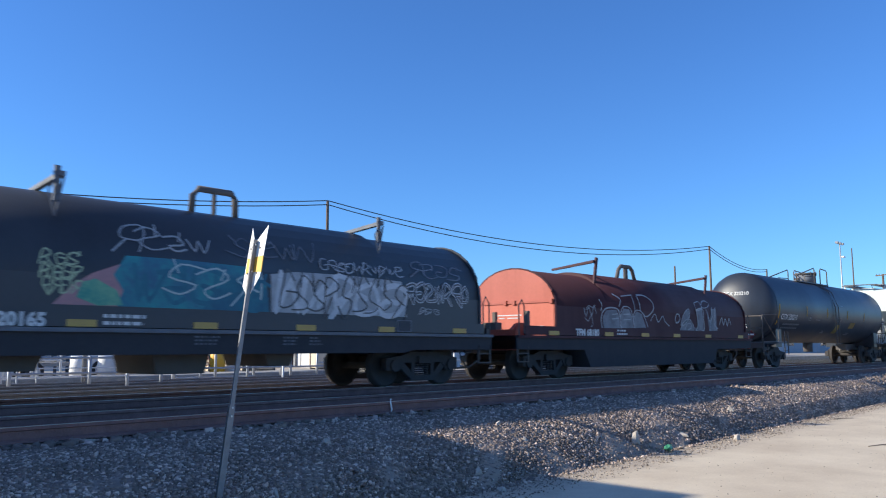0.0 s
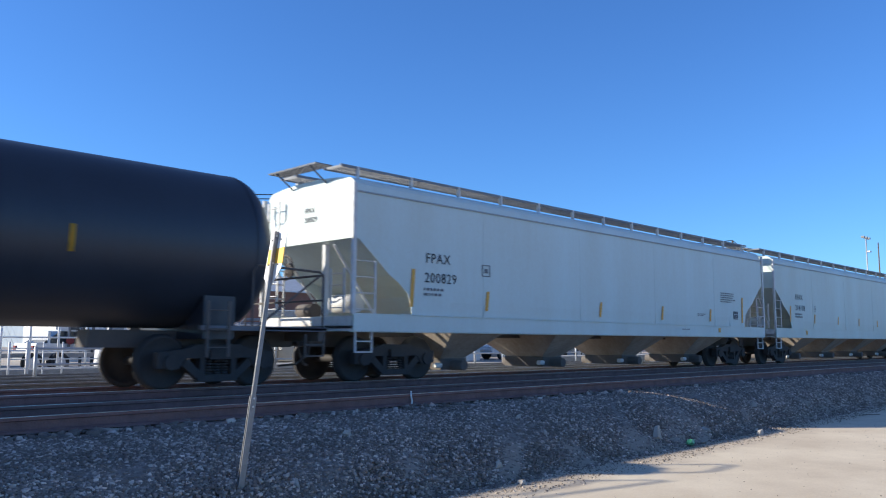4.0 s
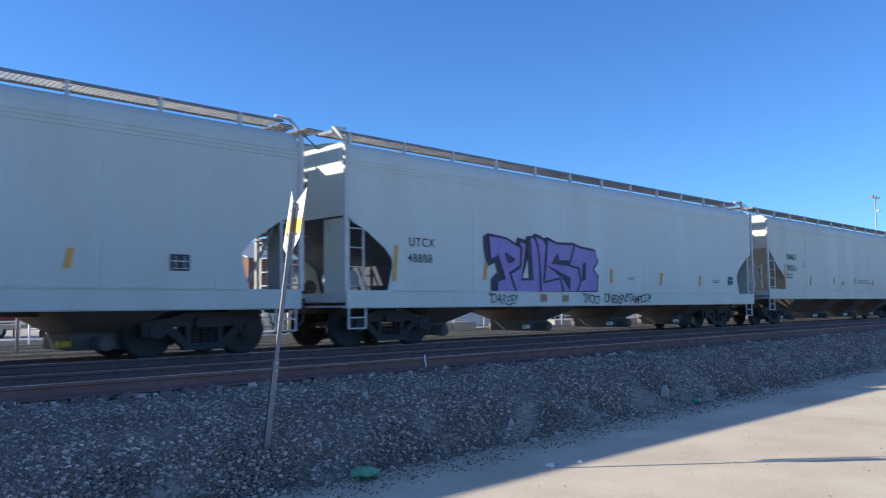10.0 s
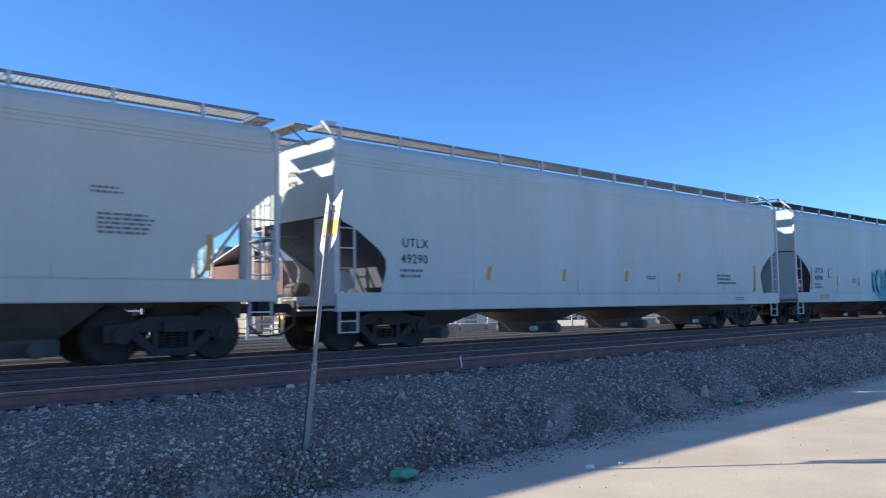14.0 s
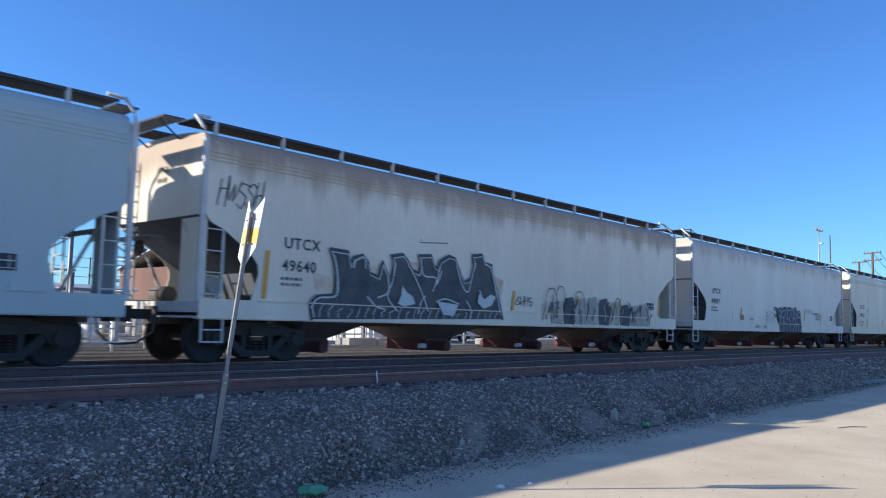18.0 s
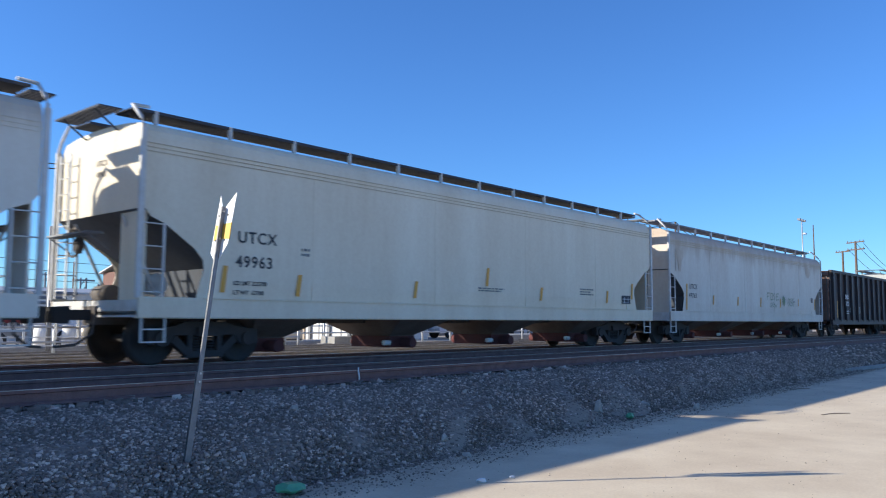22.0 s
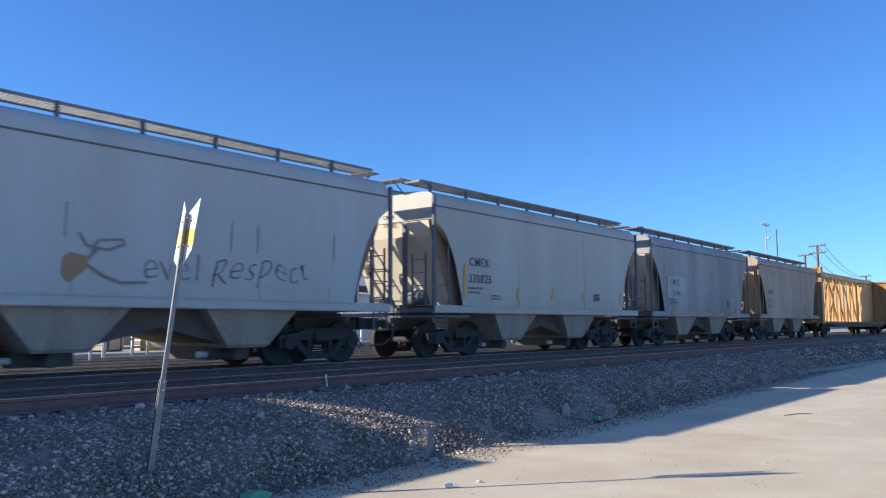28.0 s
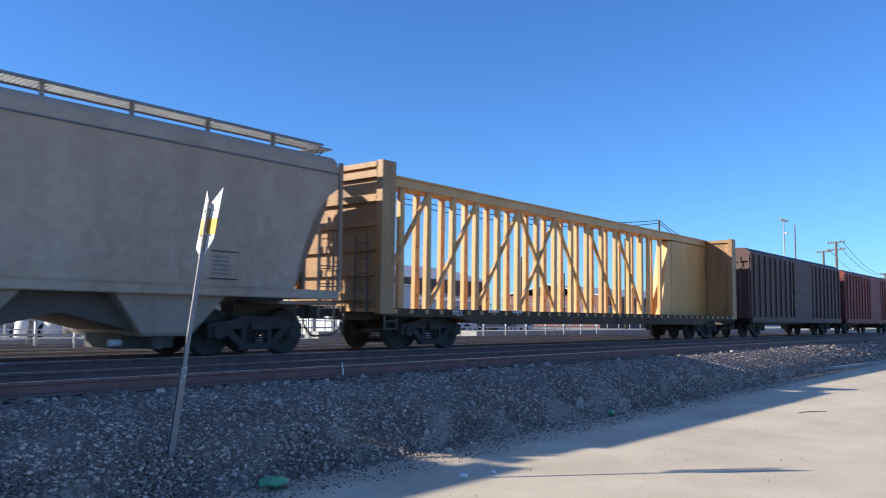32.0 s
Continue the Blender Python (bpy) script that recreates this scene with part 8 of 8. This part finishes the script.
building(8.5, 10.2, 37.5, 40, 2.4, "blue_wall", "grey steel equipment container in the yard", 0.05, (("door", 8.8, 9.8, 0.1, 2.2),), "container")
building(28, 63, 47, 58, 4.6, "brown_wall", "long rusty brown warehouse with a ribbed roof", 1.5, [("door", 30 + 6 * k, 33 + 6 * k, 0, 3.2) for k in range(5)], "warehouse")
building(84, 118, 46, 60, 3.9, "brown_wall", "brown brick warehouse far along the yard", 1.4, [("window", 86 + 5 * k, 88 + 5 * k, 1.5, 2.6) for k in range(6)], "warehouse")
building(42, 84, 130, 150, 5.2, "blue_wall", "long grey-blue warehouse on the far side of the yard", 0.8, [("door", 45 + 7 * k, 48.5 + 7 * k, 0, 3.6) for k in range(5)], "warehouse")
building(90, 150, 120, 140, 4.6, "white_wall", "long pale warehouse far off", 0.8, [("door", 94 + 8 * k, 98 + 8 * k, 0, 3.6) for k in range(6)], "warehouse")
building(-60, 36, 160, 180, 4.8, "white_wall", "long white distant warehouse", 0.8, [("door", -50 + 9 * k, -46 + 9 * k, 0, 3.6) for k in range(9)], "warehouse")
building(160, 300, 60, 90, 5.0, "blue_wall", "distant low grey buildings along the track", 1.0, [("window", 165 + 10 * k, 169 + 10 * k, 1.5, 3) for k in range(12)], "warehouse")
building(330, 520, 25, 60, 6.0, "white_wall", "pale distant warehouse near the horizon", 1.0, [("door", 340 + 14 * k, 346 + 14 * k, 0, 4) for k in range(12)], "warehouse")

# piping and machinery beside the dock
for x, y, lab in ((13.0, 32.0, "grey valve piping with flanges and a small tank"), (20.5, 33.5, "pipework rack with a pale tank")):
    m = thing("pipework", lab, "machinery", at=pose(x, y, YZ))
    part("tank", tube(B(), [(0.2, 1, 0.75), (2.0, 1, 0.75)], 0.5, 18), "white_wall", m, "pale horizontal tank")
    for k in range(4):
        part("leg", box(B(), 0.3 + 0.5 * k, 0.4 + 0.5 * k, 0.8, 1.2, 0, 0.5), "steel", m)
    for k in range(3):
        xx = -1.2 + 0.45 * k
        p = part("riser", tube(B(), [(xx, 0, 0), (xx, 0, 1.6 + 0.2 * k), (xx + 0.3, 0.2, 1.75 + 0.2 * k), (xx + 2.0, 0.6, 1.75 + 0.2 * k)], 0.06, 8), "steel", m, "bent steel pipe")
        part("flange", tube(B(), [(xx, 0, 0.8), (xx, 0, 0.86)], 0.13, 10), "galv", p)
        part("hand_wheel", tube(B(), [(xx, -0.14, 1.1), (xx, -0.10, 1.1)], 0.15, 12), "red_paint", p)
# stacked lumber and pallets near the shed
for k, (x, y) in enumerate(((22.0, 36.5), (23.9, 36.8), (19.6, 37.0))):
    s = thing("pallet_stack", "stack of pale timber pallets", "pallets", "pallet stacks in the yard", at=pose(x, y, YZ, 0, 0, 5 * k))
    for j in range(4 + 2 * k):
        part("pallet", box(B(), -0.6, 0.6, -0.5, 0.5, 0.15 * j, 0.15 * j + 0.11), "tie" if j % 3 == 2 else "road", s)
# board on two legs
bd = thing("notice_board", "pale notice board with a red disc on two legs", "sign", at=pose(8.7, 31.0, YZ))
part("panel", box(B(), -0.3, 0.3, -0.03, 0.03, 1.2, 2.3), "sign", bd)
part("disc", disc(B(), (0, 0.95), 0.3, -0.04, -0.01, 20), "red_paint", bd, "red disc")
for s in (-1, 1):
    part("leg", box(B(), s * 0.25 - 0.03, s * 0.25 + 0.03, -0.03, 0.03, -0.1, 1.2), "steel", bd)
dm = thing("diamond_sign", "small white diamond sign on a stake", "sign", at=pose(18.0, 30.4, YZ))
part("stake", tube(B(), [(0, 0, 0), (0, 0, 1.2)], 0.03, 6), "steel", dm)
part("plate", slab(B(), [(0, 0.9), (0.22, 1.12), (0, 1.34), (-0.22, 1.12)], -0.05, -0.035), "sign", dm)
# trucks far off
for x, y, L in ((52, 118, 9), (66, 119, 9), (-4, 120, 12), (16, 122, 12)):
    t = thing("box_trailer", "white box trailer parked by the far warehouse", "trailer", "parked trailers", at=pose(x, y, YZ))
    part("box", box(B(), 0, L, 0, 2.5, 1.1, 3.9), "white_wall", t)
    for k in (1.2, 2.4, L - 1.5):
        part("wheel", disc(B(), (k, 0.5), 0.5, 0.0, 0.35, 14), "rubber", t)
    part("undercarriage", box(B(), 0.2, L - 0.2, 0.6, 1.9, 0.8, 1.1), "under", t)
# round water tower on legs and a lattice mast
wt = thing("water_tower", "grey elevated water tank on a column", "tower", at=pose(92, 180, YZ))
part("column", tube(B(), [(0, 0, 0), (0, 0, 14)], 1.2, 12), "steel", wt)
part("tank", tube(B(), [(0, 0, 13.5), (0, 0, 14.2), (0, 0, 16.5), (0, 0, 17.2)], [1.4, 3.0, 3.0, 1.0], 20), "steel", wt)
for bx_, by_, hh in ((64, 140, 8.5), (69, 141, 7.8), (60, 145, 9.5)):
    mast = thing("switchgear_mast", "dark lattice switchgear mast", "mast", "masts of the far yard", at=pose(bx_, by_, YZ))
    for q in (-0.5, 0.5):
        part("leg", box(B(), q - 0.12, q + 0.12, -0.12, 0.12, 0, hh), "steel", mast)
    for k in range(6):
        part("strut", tube(B(), [(-0.5, 0, hh * k / 6), (0.5, 0, hh * (k + 1) / 6)], 0.07, 5), "steel", mast)
    part("crossbar", box(B(), -2, 2, -0.1, 0.1, hh - 0.6, hh - 0.3), "steel", mast)

# razor-wire fence before the brown warehouse
rz = thing("razor_wire_fence", "tall mesh fence topped with coils of razor wire", "fence", at=pose(0, 40.5, YZ))
for k in range(16):
    part("post", tube(B(), [(34 + 2.6 * k, 0, 0), (34 + 2.6 * k, 0, 2.3)], 0.05, 8), "galv", rz)
pts = [(34 + 0.022 * k, 0.28 * math.cos(k * 0.28), 2.5 + 0.28 * math.sin(k * 0.28)) for k in range(1700)]
part("razor_coil", tube(B(), pts, 0.018, 4, False), "galv", rz, "coiled razor wire")
for z in (0.3, 1.2, 2.2):
    part("rail", tube(B(), [(34, 0, z), (73, 0, z)], 0.03, 6), "galv", rz)

# ---- poles and wires ----


def utility_pole(x, y, top, arms, label, r=0.15, drop=0.0):
    p = thing("utility_pole", label, "utility pole", "utility poles of the yard", at=pose(x, y, 0.3))
    part("pole", tube(B(), [(0, 0, -0.5), (0, 0, top - 0.3)], [r, r * 0.72], 10), "wood_pole", p, "weathered wooden pole")
    for z, w, ang in arms:
        a = part("crossarm", box(B(), -w, w, -0.06, 0.06, z - 0.4, z - 0.26), "wood_pole", p, "wooden crossarm")
        a.matrix_basis = pose(0, 0, 0, 0, 0, ang)
        for k in (-0.9, -0.5, 0.5, 0.9):
            part("insulator", tube(B(), [(w * k, 0, z - 0.26), (w * k, 0, z - 0.08)], 0.05, 6), "steel", a)
    return p


def wire(name, a, b, sag, label, r=0.028):
    pts = [Vector(a).lerp(Vector(b), k / 24) - Vector((0, 0, sag * 4 * (k / 24) * (1 - k / 24))) for k in range(25)]
    thing(name, label, "cable", "overhead cables", bm=tube(B(), pts, r, 5), mat="wire")


P0, P1, P2, P3 = (-8, 51, 11.7), (33.7, 42.6, 11.75), (75.0, 34.3, 11.65), (103, 39.5, 11.7)
for q, lab in ((P0, "plain slim utility pole"), (P1, "plain slim utility pole"), (P2, "plain slim utility pole"), (P3, "plain slim utility pole")):
    utility_pole(q[0], q[1], q[2], (), lab, 0.13)
for dz in (0.0, -0.28):
    wire("overhead_cable", (P0[0], P0[1], P0[2] + dz), (P1[0], P1[1], P1[2] + dz), 1.45, "sagging black cable between slim poles", 0.035)
    wire("overhead_cable", (P1[0], P1[1], P1[2] + dz), (P2[0], P2[1], P2[2] + dz), 1.55 - dz * 0.6, "sagging black cable between slim poles", 0.035)
    wire("overhead_cable", (P2[0], P2[1], P2[2] + dz), (P3[0], P3[1], P3[2] + dz), 0.8, "sagging black cable between slim poles", 0.035)
UA, UB = (106.5, 25.4, 11.6), (120, 30.3, 11.6)
utility_pole(*UA, ((11.5, 1.3, 60), (10.6, 1.3, 60)), "wooden utility pole with two crossarms", 0.18)
utility_pole(*UB, ((11.5, 1.2, 60),), "wooden utility pole with a crossarm", 0.18)
utility_pole(180, 34, 11.6, ((11.5, 1.2, 60), (10.6, 1.2, 60)), "distant wooden utility pole", 0.18)
for k, dz in enumerate((0, 0, -0.9)):
    wire("power_line", (UA[0], UA[1] + 0.8 * k - 0.8, UA[2] + dz - 0.1), (180, 33.2 + 0.8 * k, 11.4 + dz), 1.5, "thin power line running along the track", 0.03)
for x, y, top in ((62, 42.2, 7.4), (72, 43.6, 6.4), (66, 52, 9.6), (78, 39.6, 10.3), (48, 108, 9.5), (60, 150, 12)):
    utility_pole(x, y, top, (), "slim bare pole in the far yard", 0.12)
# two tall yard lamps
for x, y, top, two in ((82.3, 24.4, 11.75, True), (86.0, 24.4, 11.6, False)):
    l = thing("yard_lamp", "tall slim galvanised yard lamp with floodlights" if two else "tall plain steel mast", "street lamp", "yard lamps", at=pose(x, y, YZ))
    part("mast", tube(B(), [(0, 0, 0), (0, 0, top - YZ)], [0.10, 0.05], 10), "galv" if two else "wood_pole", l)
    if two:
        part("arm", tube(B(), [(-0.9, 0, top - YZ - 0.1), (0.9, 0, top - YZ - 0.1)], 0.05, 6), "galv", l)
        for q in (-0.8, 0, 0.8):
            part("floodlight", box(B(), q - 0.16, q + 0.16, -0.14, 0.14, top - YZ - 0.10, top - YZ + 0.08), "steel", l)
        part("lamp_head", box(B(), 0.5, 1.0, -0.16, 0.16, top - YZ - 1.36, top - YZ - 1.22), "galv", l)
# distant line bundles seen low between the cars
for px in (-80, 40, 160):
    utility_pole(px, 152, 13.3, ((13, 1.6, 90), (11.2, 1.6, 90), (9.4, 1.6, 90)), "distant utility pole with three crossarms", 0.2)
for k in range(3):
    for a, b in ((-80, 40), (40, 160)):
        wire("power_line", (a, 152, 13 - 1.8 * k), (b, 152, 13 - 1.8 * k), 0.8, "distant power line across the yard", 0.05)

# kerb strip and crossing edge further along the road
line = ((22.7, 7.50), (26.0, 7.40), (30.0, 7.20), (34.0, 6.98), (45.0, 6.45), (60.0, 5.9))
bm = loft(B(), [[(x, y, -0.05), (x, y, 0.10), (x, y + 0.16, 0.11), (x, y + 0.16, -0.05)] for x, y in line])
thing("kerb", "long pale concrete kerb along the road", "kerb", kind="structure", bm=bm, mat="concrete")
# cup and small litter on the road
for x, y, size, lab in ((6.52, 5.14, 0.034, "crumpled white paper cup lying on the road"), (6.92, 5.05, 0.020, "small crumpled paper wad on the road")):
    wad = B()
    bmesh.ops.create_icosphere(wad, subdivisions=3, radius=size)
    for v in wad.verts:
        k = v.co / size
        v.co = Vector((v.co.x * 1.5, v.co.y, v.co.z * 0.75)) * (1 + 0.35 * noise.noise(k * 1.4) + 0.22 * abs(noise.noise(k * 4)))
    thing("paper_litter", lab, "litter", "paper litter on the road", bm=wad, mat="sign", at=pose(x, y, size * 0.6, 0, 0, -30))
MAT["green_litter"] = material("green_litter", (0.06, 0.30, 0.14), (0.10, 0.36, 0.2), 0.4)
for x, y, w in ((4.85, 6.12, 0.20), (12.25, 6.5, 0.13)):
    bm = B()
    bmesh.ops.create_icosphere(bm, subdivisions=2, radius=1)
    for v in bm.verts:
        v.co = Vector((v.co.x * w, v.co.y * w * 0.5, v.co.z * 0.05)) * (1 + 0.5 * noise.noise(v.co * 3))
    thing("plastic_litter", "crumpled green plastic litter at the road's edge", "litter", bm=bm, mat="green_litter", at=pose(x, y, 0.07 + bank_height(8.6 - (8.6 - y) * 2.45 / (8.6 - toe(x))), 10, 5, 20))
for x, y, rz_ in ((15.44, 4.15, -25), (20.5, 6.3, -20)):
    thing("twig", "dry dark twig on the road", "twig", "twigs on the road", bm=tube(B(), [(-0.35, 0, 0.012), (0, 0.03, 0.02), (0.35, -0.02, 0.012)], [0.006, 0.009, 0.005], 5), mat="wood_pole", at=pose(x, y, 0, 0, 0, rz_))

# ---- motion ----
V, ACC = 10.0, -0.0063


def travelled(t):
    """Metres run since 16 s."""
    return V * (t - 16) + 0.5 * ACC * (t - 16) ** 2


def motions():
    for ob, x in TRAIN:
        walk(ob, [(t, pose(x - travelled(t), TRAIN_Y, RAIL)) for t in (0, 4, 8, 12, 16, 20, 24, 28, 32)])
    spin = [(k / 15, -math.degrees((travelled(k / 15) - travelled(0)) / 0.457)) for k in range(0, 481)]
    for w, dx in WHEELS:
        walk(w, [(t, pose(dx, 0, 0.457, 0, a, 0)) for t, a in spin])


motions()
